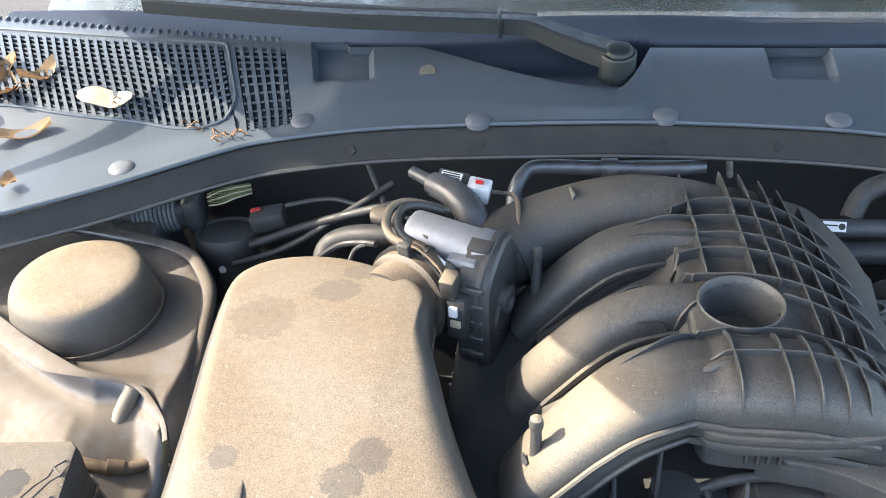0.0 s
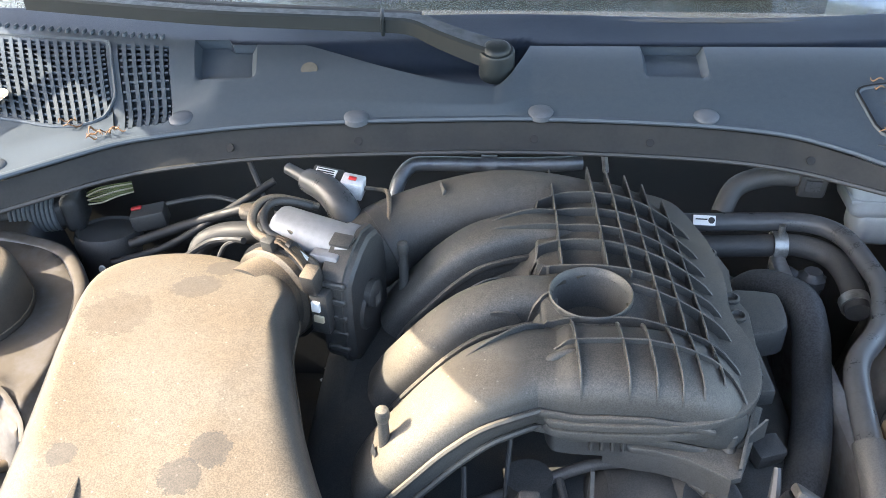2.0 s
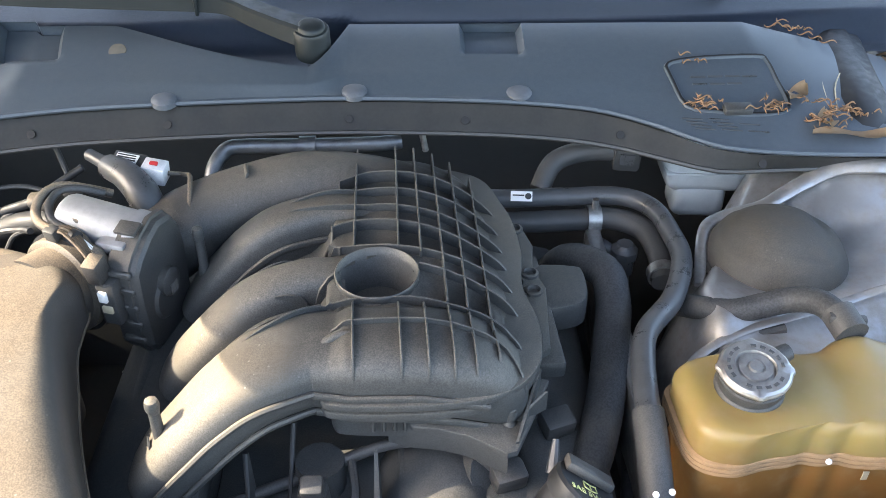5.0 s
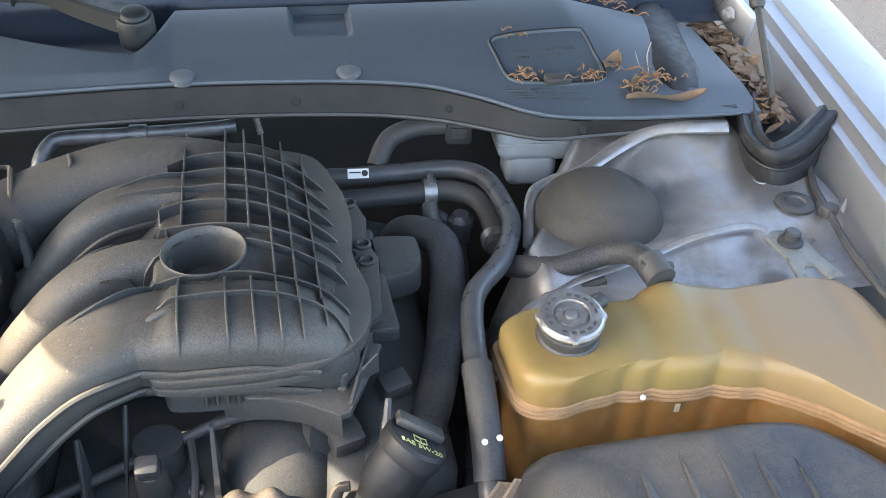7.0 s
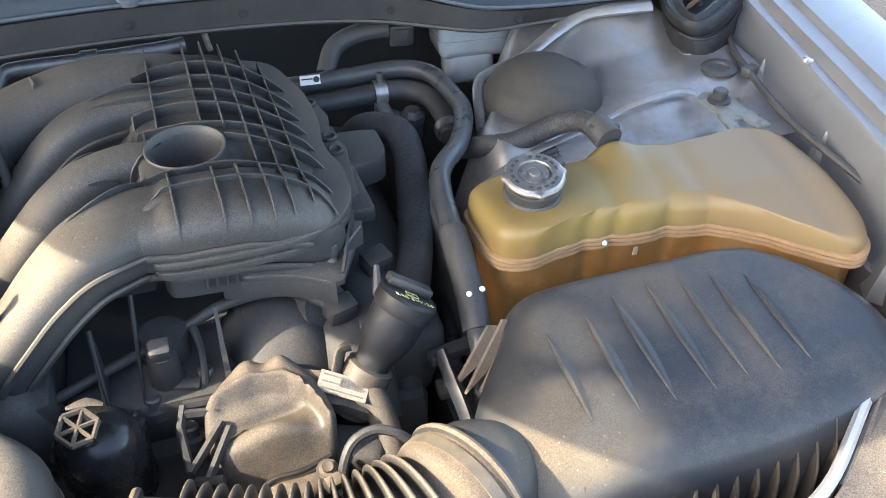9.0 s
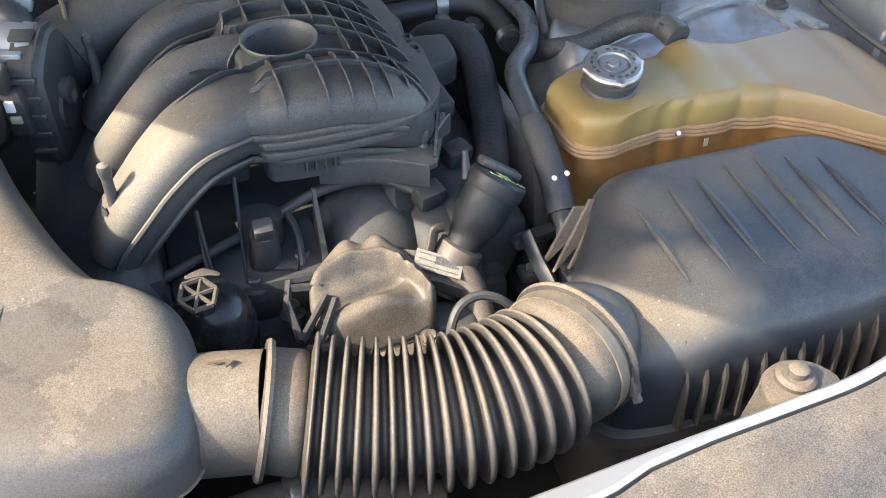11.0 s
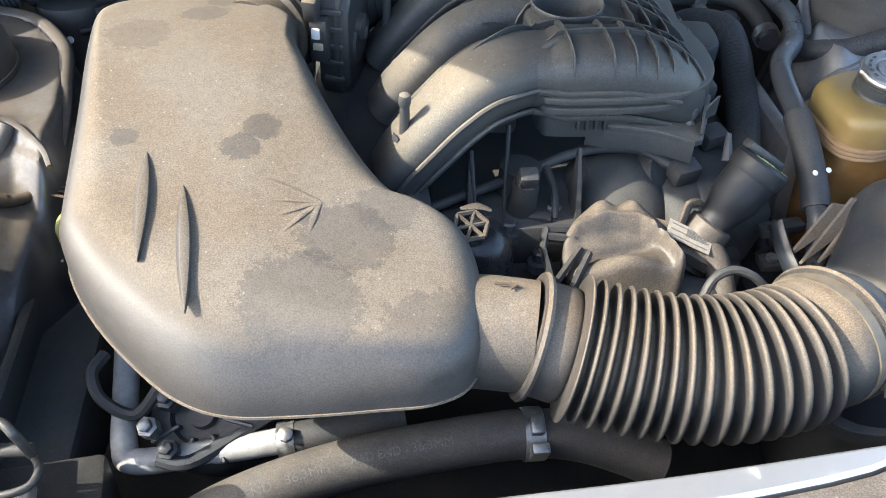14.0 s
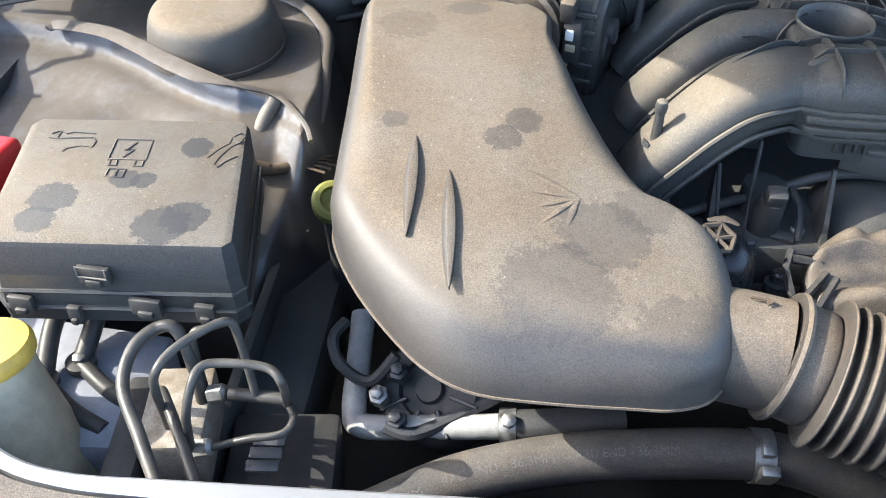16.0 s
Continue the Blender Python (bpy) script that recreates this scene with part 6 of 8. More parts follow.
part("dome", lathe([(0.0815, -0.03), (0.0810, -0.004), (0.0790, 0.014), (0.0762, 0.028), (0.0735, 0.0365), (0.0700, 0.0425), (0.0650, 0.0462), (0.0560, 0.0485), (0.0350, 0.0505), (0.0001, 0.0515)], pose(-0.538, 0.063, 0.856), 40), M_DOME, dl, sharp=70)
part("foot_bead", lathe([(0.0800, -0.010), (0.0826, -0.009), (0.0830, -0.006), (0.0822, -0.003), (0.0800, -0.002)], pose(-0.538, 0.063, 0.856), 40, cap=False), M_DOME, dl)
spg = thing("drain_spigot", "short grey metal tube standing from the tower edge", "spigot", (-0.449, -0.072, 0.83))
part("tube", lathe([(0.0092, -0.006), (0.0090, 0.034), (0.0075, 0.035), (0.0072, 0.022), (0.0001, 0.021)], along((-0.452, -0.068, 0.826), (0.42, 0.45, 0.79)), 16), plain("zinc_tube", (0.15, 0.138, 0.12), 0.55, 0.1), spg, sharp=35)
wl = thing("wire_harness", "brown-taped wiring stub with cut ends below the tower", "wiring", (-0.43, -0.10, 0.80))
part("loom", tube([(-0.50, -0.115, 0.812), (-0.472, -0.120, 0.812), (-0.440, -0.115, 0.80), (-0.405, -0.095, 0.795)], 0.0062, 10), M_GRIME, wl)
part("tape", tube([(-0.452, -0.118, 0.806), (-0.438, -0.113, 0.800)], 0.0078, 10, 1, smooth=False), M_GRIME, wl)
for k in range(5):
    part("strand", tube([(-0.41, -0.098, 0.796), (-0.395 + 0.004 * k, -0.092 + 0.006 * (k - 2), 0.798), (-0.375 + 0.004 * (k % 3), -0.088 + 0.011 * (k - 2), 0.797 - 0.003 * k)], 0.0016, 6), M_GRIME, wl)
whole("dead_leaf", tube([(-0.432, -0.122, 0.730), (-0.418, -0.118, 0.736), (-0.404, -0.124, 0.731), (-0.396, -0.130, 0.728)], [0.004, 0.009, 0.006, 0.001], 8, 4, flat=0.5), M_CREAM, "pale dry leaf lodged beside the tower", "leaf", "fallen leaves")

# ---- fuse box ----
fb = thing("fuse_box", "black plastic fuse and battery terminal box, lid covered with dust", "fuse box", (-0.52, -0.27, 0.70))
FO = [(-0.632, -0.182), (-0.437, -0.166), (-0.428, -0.174), (-0.396, -0.343), (-0.404, -0.353), (-0.600, -0.366), (-0.610, -0.357), (-0.640, -0.195)]
lidm = prism(FO, 0.862, 0.900, 0.007)
part("lid", lidm, M_FUSE, fb, sharp=25)
FO2 = [(-0.52 + (x + 0.52) * 1.03, -0.27 + (y + 0.27) * 1.03) for x, y in FO]
bm = bmesh.new()
loft(bm, [[(x, y, 0.812) for x, y in FO2], [(x, y, 0.828) for x, y in FO2], [(-0.52 + (x + 0.52) * 1.02, -0.27 + (y + 0.27) * 1.02, 0.845) for x, y in FO], [(-0.52 + (x + 0.52) * 1.0, -0.27 + (y + 0.27) * 1.0, 0.8625) for x, y in FO]])
part("body", bm, M_BLACK, fb, sharp=25)
part("side_bead", tube([(x, y, 0.828) for x, y in FO2 + FO2[:1]], 0.003, 6, 1, smooth=False), M_BLACK, fb)
part("side_bead", tube([(-0.52 + (x + 0.52) * 1.02, -0.27 + (y + 0.27) * 1.02, 0.846) for x, y in FO + FO[:1]], 0.0025, 6, 1, smooth=False), M_BLACK, fb)


def latch(x, y, rot, z, wide, edged):
    """A low snap latch on the box's side; edged: its rim is scuffed pale."""
    m = Matrix.Translation((x, y, z)) @ pose(0, 0, 0, 0, 0, rot)
    l = part("latch", box((wide, 0.006, 0.018), m, 0.0015), M_BLACK, fb)
    part("latch_foot", box((wide * 0.5, 0.008, 0.007), m @ pose(0, -0.002, -0.006), 0.0015), M_BLACK, l)
    if edged:
        part("latch_edge", tube([m @ Vector(q) for q in ((-0.013, -0.004, 0.011), (-0.013, -0.004, 0.0), (0.013, -0.004, 0.0), (0.013, -0.004, 0.011))], 0.0009, 6, 1, smooth=False), M_PRINT, l)


latch(-0.515, -0.364, -4, 0.868, 0.029, True)
latch(-0.525, -0.172, 176, 0.868, 0.026, False)
latch(-0.475, -0.368, -4, 0.838, 0.028, False)
latch(-0.585, -0.372, -4, 0.835, 0.022, False)
latch(-0.425, -0.364, -4, 0.832, 0.018, False)
latch(-0.540, -0.371, -4, 0.826, 0.012, False)


def emboss(points, r=0.0013):
    part("emblem", tube([(x, y, 0.9002) for x, y in points], r * 0.8, 5, 1, smooth=False), M_FUSE, fb)


def fz(px, py):
    """From the emblem sketch (right, down) to the lid."""
    return (-0.6165 + px * 0.000545 + py * 0.00018, -0.194 - px * -0.00003 - py * 0.00082)


# battery symbol with a flash, an open book, two pairs of jump leads
emboss([fz(*p) for p in ((122, 28), (185, 28), (180, 66), (116, 66), (122, 28))])
emboss([fz(*p) for p in ((120, 68), (119, 78), (132, 78), (132, 68))])
emboss([fz(*p) for p in ((163, 68), (162, 78), (176, 78), (177, 68))])
emboss([fz(*p) for p in ((158, 33), (142, 49), (156, 47), (140, 62))], 0.0016)
emboss([fz(*p) for p in ((122, 84), (150, 84), (148, 98), (119, 98), (122, 84))])
emboss([fz(*p) for p in ((136, 84), (134, 98))])
emboss([fz(*p) for p in ((5, 20), (20, 14), (32, 20), (44, 16), (82, 18))])
emboss([fz(*p) for p in ((2, 28), (18, 30), (36, 28), (80, 26), (86, 34), (82, 44), (62, 42), (38, 48), (34, 54))])
emboss([fz(*p) for p in ((20, 14), (16, 30))])
emboss([fz(*p) for p in ((338, 8), (322, 18), (318, 30), (300, 42), (284, 58))])
emboss([fz(*p) for p in ((344, 16), (336, 28), (322, 36), (304, 56), (296, 70), (302, 76), (316, 64), (334, 54))])
emboss([fz(*p) for p in ((322, 18), (336, 28))])
red = thing("jump_terminal", "red plastic positive terminal cover beside the fuse box", "terminal cover", (-0.67, -0.23, 0.82))
part("cover", box((0.060, 0.075, 0.050), pose(-0.683, -0.235, 0.865, 0, 0, -8), 0.008, segments=3), M_RED, red)
part("plus_mark", box((0.016, 0.004, 0.002), pose(-0.672, -0.222, 0.891, 0, 0, -8)), plain("dark_red", (0.25, 0.015, 0.015), 0.5), red)
part("plus_mark", box((0.004, 0.016, 0.002), pose(-0.672, -0.222, 0.8912, 0, 0, -8)), bpy.data.materials["dark_red"], red)
part("base", box((0.07, 0.085, 0.10), pose(-0.683, -0.235, 0.79, 0, 0, -8), 0.006), M_BLACK, red)

# ---- brake hydraulic unit with pipes ----
absu = thing("brake_hydraulic_unit", "dusty aluminium brake valve block with bent metal pipes", "brake unit", (-0.44, -0.43, 0.70))
part("block", box((0.055, 0.088, 0.06), pose(-0.446, -0.418, 0.740, 0, 0, 8), 0.003), dusty("dusty_aluminium", (0.40, 0.38, 0.34), (0.17, 0.13, 0.085), 0.5, 0.6, patch=60, vary=0.6, metal=0.3, lie=0.3), absu)
part("motor", box((0.10, 0.13, 0.08), pose(-0.36, -0.43, 0.665, 0, 0, 6), 0.006), M_BLACK, absu)
part("cover", box((0.03, 0.12, 0.09), pose(-0.488, -0.43, 0.705, 0, 0, 6), 0.006), M_BLACK, absu)
M_BPIPE = plain("coated_pipe", (0.060, 0.057, 0.052), 0.40, 0.0, 0.35)
for pts, r in ((((-0.417, -0.524, 0.815), (-0.440, -0.490, 0.826), (-0.463, -0.455, 0.838), (-0.464, -0.425, 0.848), (-0.452, -0.404, 0.851), (-0.435, -0.402, 0.850), (-0.426, -0.408, 0.81), (-0.425, -0.41, 0.77)), 0.0066),
               (((-0.392, -0.515, 0.796), (-0.420, -0.470, 0.80), (-0.447, -0.430, 0.802), (-0.452, -0.424, 0.785)), 0.0060),
               (((-0.445, -0.440, 0.77), (-0.440, -0.450, 0.83), (-0.434, -0.452, 0.855), (-0.426, -0.435, 0.861), (-0.409, -0.413, 0.862), (-0.391, -0.398, 0.860), (-0.384, -0.400, 0.84), (-0.374, -0.414, 0.79)), 0.0046),
               (((-0.418, -0.462, 0.77), (-0.412, -0.466, 0.82), (-0.406, -0.456, 0.848), (-0.402, -0.442, 0.853), (-0.388, -0.436, 0.853), (-0.352, -0.435, 0.851), (-0.338, -0.443, 0.842), (-0.345, -0.422, 0.79)), 0.0046),
               (((-0.425, -0.400, 0.77), (-0.424, -0.402, 0.82), (-0.420, -0.405, 0.850), (-0.408, -0.400, 0.853), (-0.395, -0.392, 0.853)), 0.0042),
               (((-0.405, -0.460, 0.772), (-0.369, -0.456, 0.785), (-0.342, -0.452, 0.790), (-0.336, -0.437, 0.792), (-0.345, -0.420, 0.79)), 0.0042),
               (((-0.398, -0.412, 0.785), (-0.372, -0.413, 0.786), (-0.347, -0.415, 0.787)), 0.0072)):
    part("pipe", tube(pts, r * 0.82, 12, 6), M_BPIPE, absu)
for p in ((-0.410, -0.412, 0.784), (-0.410, -0.460, 0.772)):
    part("union_nut", lathe([(0.008, -0.006), (0.008, 0.008), (0.005, 0.010)], along(p, (0.9, 0, 0.3)), 6), M_STEEL, absu, "bright pipe union")
pump = thing("bracket_plate", "small dark bracket with tabs between pipes and engine", "bracket", (-0.35, -0.44, 0.74))
for k in range(3):
    part("tab", box((0.028, 0.010, 0.004), pose(-0.362, -0.433 - 0.013 * k, 0.752, 15, 0, 4), 0.001), M_GREYPIPE, pump)

# ---- pale plate with cables, washer filler ----
bat = thing("battery_tray_cover", "pale grey plastic cover with two bolted black cables", "cover", (-0.57, -0.38, 0.68))
part("cover", prism([(-0.66, -0.30), (-0.49, -0.315), (-0.485, -0.40), (-0.50, -0.45), (-0.66, -0.46)], 0.66, 0.745, 0.008), plain("pale_cover", (0.24, 0.255, 0.29), 0.55, 0.0, 0.15), bat)
for a, b, c in (((-0.558, -0.365, 0.752), (-0.552, -0.33, 0.775), (-0.545, -0.30, 0.80)), ((-0.583, -0.390, 0.752), (-0.588, -0.345, 0.775), (-0.580, -0.30, 0.80))):
    part("cable", tube([a, b, c], 0.009, 10), M_BLACK, bat)
    part("cable", tube([a, Vector(a) + Vector((0.035, -0.025, -0.004)), Vector(a) + Vector((0.07, -0.04, -0.01))], 0.008, 10), M_BLACK, bat)
    part("lug", lathe([(0.014, -0.003), (0.014, 0.004), (0.010, 0.005), (0.0001, 0.005)], pose(*a), 16), M_BLACK, bat)
    part("nut", lathe([(0.0065, 0.004), (0.0065, 0.010), (0.003, 0.012), (0.0001, 0.012)], pose(*a), 6), M_STEEL, bat, "bright terminal nut")
wf = thing("washer_filler", "cream washer fluid filler tube with a yellow flip cap", "washer filler", (-0.555, -0.47, 0.70))
wax = Vector((-0.10, 0.20, 1)).normalized()
part("tube", lathe([(0.075, -0.20), (0.055, -0.09), (0.042, -0.02), (0.040, 0.0)], along((-0.592, -0.436, 0.832), wax), 28), M_CREAM, wf)
capm = along((-0.592, -0.436, 0.830), wax)
part("cap", lathe([(0.043, 0.0), (0.045, 0.003), (0.045, 0.012), (0.042, 0.016), (0.015, 0.018), (0.0001, 0.018)], capm, 30), M_YELLOW, wf, "yellow flip cap")
part("cap_tab", box((0.022, 0.030, 0.010), capm @ pose(0.010, 0.048, 0.022, 35), 0.004), M_YELLOW, wf)
for k in range(5):
    part("cap_mark", box((0.004, 0.012 + 0.003 * (k % 2), 0.001), capm @ pose(-0.010 + 0.006 * k, 0.0, 0.0186)), M_INK, wf)
dip = thing("filler_neck", "yellow-green plastic filler neck beside the resonator", "filler neck", (-0.352, -0.165, 0.78))
part("cap", lathe([(0.021, -0.01), (0.023, -0.006), (0.023, 0.006), (0.019, 0.010), (0.014, 0.010), (0.013, 0.004), (0.0001, 0.003)], along((-0.355, -0.163, 0.80), (0.15, -0.45, 0.88)), 24), plain("olive_plastic", (0.17, 0.17, 0.045), 0.5), dip)
part("neck", lathe([(0.014, -0.2), (0.014, 0.0)], along((-0.355, -0.163, 0.79), (0.0, -0.2, 0.98)), 14), M_BLACK, dip)

# ---- radiator hose with print ----
RH = [(-0.36, -0.515, 0.690), (-0.27, -0.468, 0.706), (-0.20, -0.432, 0.716), (-0.12, -0.408, 0.722), (-0.04, -0.396, 0.726), (0.05, -0.388, 0.728), (0.11, -0.392, 0.722), (0.18, -0.41, 0.70)]
rh = thing("radiator_hose", "thick black rubber radiator hose with pale printing", "radiator hose", (-0.1, -0.41, 0.70))
part("hose", tube(RH, 0.0225, 22, 8), M_HOSE, rh)
part("clamp", lathe([(0.0232, -0.009), (0.0245, -0.009), (0.0245, 0.009), (0.0232, 0.009)], along((0.062, -0.3885, 0.728), (1, 0, 0)), 26, cap=False), M_STEEL, rh, "bright spring clamp")
part("clamp_ear", box((0.012, 0.016, 0.012), pose(0.063, -0.398, 0.752, 20), 0.002), M_STEEL, rh)
part("clamp_ear", box((0.016, 0.010, 0.026), pose(0.064, -0.413, 0.735, 20), 0.002), M_STEEL, rh)
RHL = cr(RH, 16)


def hose_text(text, x0, x1):
    """Pale lettering laid along the upper front of the hose."""
    i0 = min(range(len(RHL)), key=lambda i: abs(RHL[i].x - x0))
    i1 = min(range(len(RHL)), key=lambda i: abs(RHL[i].x - x1))
    p, q = RHL[i0], RHL[i1]
    cu = bpy.data.curves.new("lettering", 'FONT')
    cu.body = text
    cu.size = 0.0110
    cu.extrude = 0.00005
    tmp = bpy.data.objects.new("tmp", cu)
    scene.collection.objects.link(tmp)
    dg = bpy.context.evaluated_depsgraph_get()
    me = bpy.data.meshes.new_from_object(tmp.evaluated_get(dg))
    bpy.data.objects.remove(tmp)
    bm = bmesh.new()
    bm.from_mesh(me)
    bpy.data.meshes.remove(me)
    w = max(v.co.x for v in bm.verts)
    d = (q - p)
    n = Vector((0, -0.42, 0.91))
    side = d.normalized().cross(n).normalized()
    up = side.cross(d.normalized()).normalized()
    yax = n.cross(d.normalized()).normalized()
    for v in bm.verts:
        s = v.co.x / w
        k = i0 + s * (i1 - i0)
        a = int(k)
        c = RHL[a].lerp(RHL[min(a + 1, len(RHL) - 1)], k - a)
        h = v.co.y - 0.005
        ang = h / 0.0225
        v.co = c + (up * math.cos(ang) + yax * math.sin(ang)) * (0.02262 + v.co.z)
    part("lettering", bm, M_LIGHTINK, rh, "pale printed letters", sharp=80)


hose_text("36.3MM", -0.268, -0.232)
hose_text("RAD END - 36.3MM", -0.212, -0.120)
hose_text("RAD END - 36.3MM", -0.098, -0.010)

# ---- small coolant pipe and belt drive at the front ----
gp = thing("coolant_pipe", "grey metal coolant pipe bent round the front", "pipe", (-0.3, -0.35, 0.66))
part("pipe", tube([(-0.315, -0.24, 0.715), (-0.312, -0.30, 0.695), (-0.310, -0.338, 0.680), (-0.300, -0.352, 0.675), (-0.25, -0.353, 0.680), (-0.165, -0.352, 0.692)], 0.0125, 16, 8), plain("pipe_grey", (0.36, 0.36, 0.35), 0.45, 0.1), gp)
part("hose_end", tube([(-0.165, -0.352, 0.692), (-0.12, -0.352, 0.70), (-0.05, -0.34, 0.70)], 0.0155, 16), M_RUBBER, gp)
part("clamp", lathe([(0.016, -0.008), (0.0175, -0.008), (0.0175, 0.008), (0.016, 0.008)], along((-0.158, -0.352, 0.693), (1, 0, 0.1)), 20, cap=False), M_STEEL, gp, "steel hose clamp")
part("clamp_screw", lathe([(0.007, 0.0), (0.007, 0.012), (0.004, 0.014)], along((-0.158, -0.357, 0.705), (0, -0.4, 0.9)), 8), M_STEEL, gp)
alt = thing("accessory_drive", "grimy cast housing with bolts below the resonator", "accessory drive", (-0.25, -0.34, 0.68))
part("housing", lathe([(0.055, -0.06), (0.055, 0.0), (0.048, 0.012), (0.030, 0.014), (0.028, 0.006), (0.015, 0.005), (0.013, 0.012), (0.0001, 0.012)], along((-0.235, -0.318, 0.695), (-0.2, -0.5, 0.84)), 28), M_DARK, alt)
for k in range(8):
    a = 2 * math.pi * k / 8
    part("spoke", box((0.030, 0.004, 0.010), along((-0.235, -0.318, 0.695), (-0.2, -0.5, 0.84)) @ pose(0.038 * math.cos(a), 0.038 * math.sin(a), 0.010, 0, 0, math.degrees(a)), 0.001, segments=1), M_GREYPIPE, alt)
for p in ((-0.285, -0.338, 0.708), (-0.265, -0.360, 0.702), (-0.268, -0.318, 0.722)):
    part("bolt", lathe([(0.010, -0.02), (0.010, 0.0), (0.0065, 0.001), (0.0065, 0.008), (0.005, 0.009), (0.0001, 0.009)], along(p, (-0.1, -0.4, 0.9)), 6), M_STEEL if p[0] < -0.28 else M_GREYPIPE, alt, "flanged bolt")
part("arm", tube([(-0.275, -0.362, 0.69), (-0.245, -0.366, 0.688), (-0.19, -0.338, 0.70), (-0.15, -0.32, 0.715)], 0.007, 8), M_GREYPIPE, alt)
part("cable", tube([(-0.325, -0.275, 0.74), (-0.335, -0.295, 0.735), (-0.325, -0.315, 0.72), (-0.295, -0.325, 0.71), (-0.27, -0.31, 0.735)], 0.006, 8), M_RUBBER, alt)

# ---- engine mass: head cover, front cover, block ----
eng = thing("engine_block", "dark grimy engine castings below the intake manifold", "engine", (0.1, -0.1, 0.45))
part("block", box((0.46, 0.46, 0.30), pose(0.10, 0.02, 0.60), 0.02), M_DARK, eng)
part("head_cover", box((0.11, 0.42, 0.10), pose(-0.065, 0.0, 0.79, 0, -18, 0), 0.025, segments=3), M_DARK, eng)
part("head_cover", box((0.10, 0.42, 0.10), pose(0.30, 0.02, 0.77, 0, 15, 0), 0.025, segments=3), M_DARK, eng)
part("valley", box((0.26, 0.34, 0.06), pose(0.12, -0.02, 0.77), 0.015), M_DARK, eng)
part("front_dome", tube([(0.185, -0.10, 0.73), (0.192, -0.115, 0.772), (0.196, -0.145, 0.772), (0.20, -0.19, 0.745)], [0.05, 0.060, 0.058, 0.05], 20), M_DARK, eng)
for k in range(3):
    part("dome_rib", tube([(0.160 + 0.03 * k, -0.09, 0.826 - 0.006 * abs(k - 1)), (0.162 + 0.032 * k, -0.135, 0.829 - 0.008 * abs(k - 1)), (0.163 + 0.034 * k, -0.170, 0.812 - 0.008 * abs(k - 1))], 0.004, 8), M_DARK, eng)
part("front_dome", tube([(0.26, -0.12, 0.74), (0.26, -0.14, 0.785), (0.262, -0.18, 0.78), (0.262, -0.23, 0.75)], [0.03, 0.036, 0.036, 0.03], 16), M_DARK, eng)
part("port_boss", tube([(0.085, -0.13, 0.72), (0.088, -0.125, 0.83)], [0.026, 0.022], 16, 1, smooth=False), M_DARK, eng)
part("port_boss", tube([(0.225, -0.11, 0.80), (0.245, -0.135, 0.822)], [0.028, 0.028], 18, 1, smooth=False), M_DARK, eng)
for (a, b) in (((0.070, -0.130, 0.885), (0.062, -0.185, 0.79)), ((0.03, -0.150, 0.87), (0.035, -0.20, 0.79))):
    part("web", tube([a, b], [0.0026, 0.0012], 8, 1, smooth=False), M_STRIP, eng)
for p in ((0.12, -0.162, 0.794), (0.07, -0.180, 0.790), (0.0475, -0.193, 0.86 - 0.07), (0.098, -0.21, 0.775), (-0.01, -0.21, 0.79), (-0.025, -0.165, 0.80), (-0.032, -0.06, 0.80), (-0.060, 0.03, 0.815), (-0.055, -0.10, 0.81), (0.155, -0.205, 0.76)):
    bl = whole("flange_bolt", lathe([(0.0125, -0.012), (0.0125, -0.002), (0.008, 0.0), (0.0078, 0.009), (0.006, 0.011), (0.003, 0.010), (0.0001, 0.010)], pose(*p, -6, 0, 0), 14), M_STEEL if p[0] > 0.1 else M_GREYPIPE, "grey flanged bolt in the engine casting", "bolt", "engine bolts")
part("fuel_rail", tube([(-0.085, -0.20, 0.815), (-0.088, -0.05, 0.818), (-0.09, 0.10, 0.82)], 0.017, 14), M_DARK, eng)
part("lower_hose", tube([(-0.13, -0.19, 0.775), (-0.12, -0.13, 0.785), (-0.115, -0.05, 0.784), (-0.114, 0.04, 0.784), (-0.113, 0.13, 0.784)], 0.016, 14), M_RUBBER, eng)
part("intake_foot", prism([(-0.075, -0.19), (-0.045, -0.20), (-0.01, -0.19), (-0.02, 0.12), (-0.06, 0.12)], 0.80, 0.832, 0.006), M_DARK, eng)

# small dark fittings in front of the heads
vl = thing("valley_loom", "taped black wiring crossing the engine front", "wiring", (0.1, -0.16, 0.80))
part("loom", tube([(-0.02, -0.165, 0.806), (0.03, -0.150, 0.815), (0.09, -0.125, 0.818), (0.15, -0.115, 0.838), (0.21, -0.120, 0.843), (0.25, -0.150, 0.835)], 0.0055, 10, 6), M_RUBBER, vl)
part("branch", tube([(0.115, -0.120, 0.826), (0.120, -0.150, 0.818), (0.118, -0.175, 0.798)], 0.004, 8, 5), M_RUBBER, vl)
part("plug", box((0.030, 0.022, 0.022), pose(0.254, -0.152, 0.836, 12, 0, 18), 0.004), M_BLACK, vl)
cs = thing("cam_sensor", "small black sensor bolted to the engine front", "sensor", (0.085, -0.165, 0.80))
part("body", tube([(0.085, -0.158, 0.79), (0.086, -0.166, 0.842)], [0.017, 0.013], 14, 1, smooth=False), M_BLACK, cs)
part("ear", box((0.030, 0.012, 0.008), pose(0.100, -0.172, 0.800, 10, 0, -15), 0.003), M_BLACK, cs)
part("plug", box((0.020, 0.018, 0.020), pose(0.086, -0.170, 0.848, 20, 0, 0), 0.004), M_BLACK, cs)
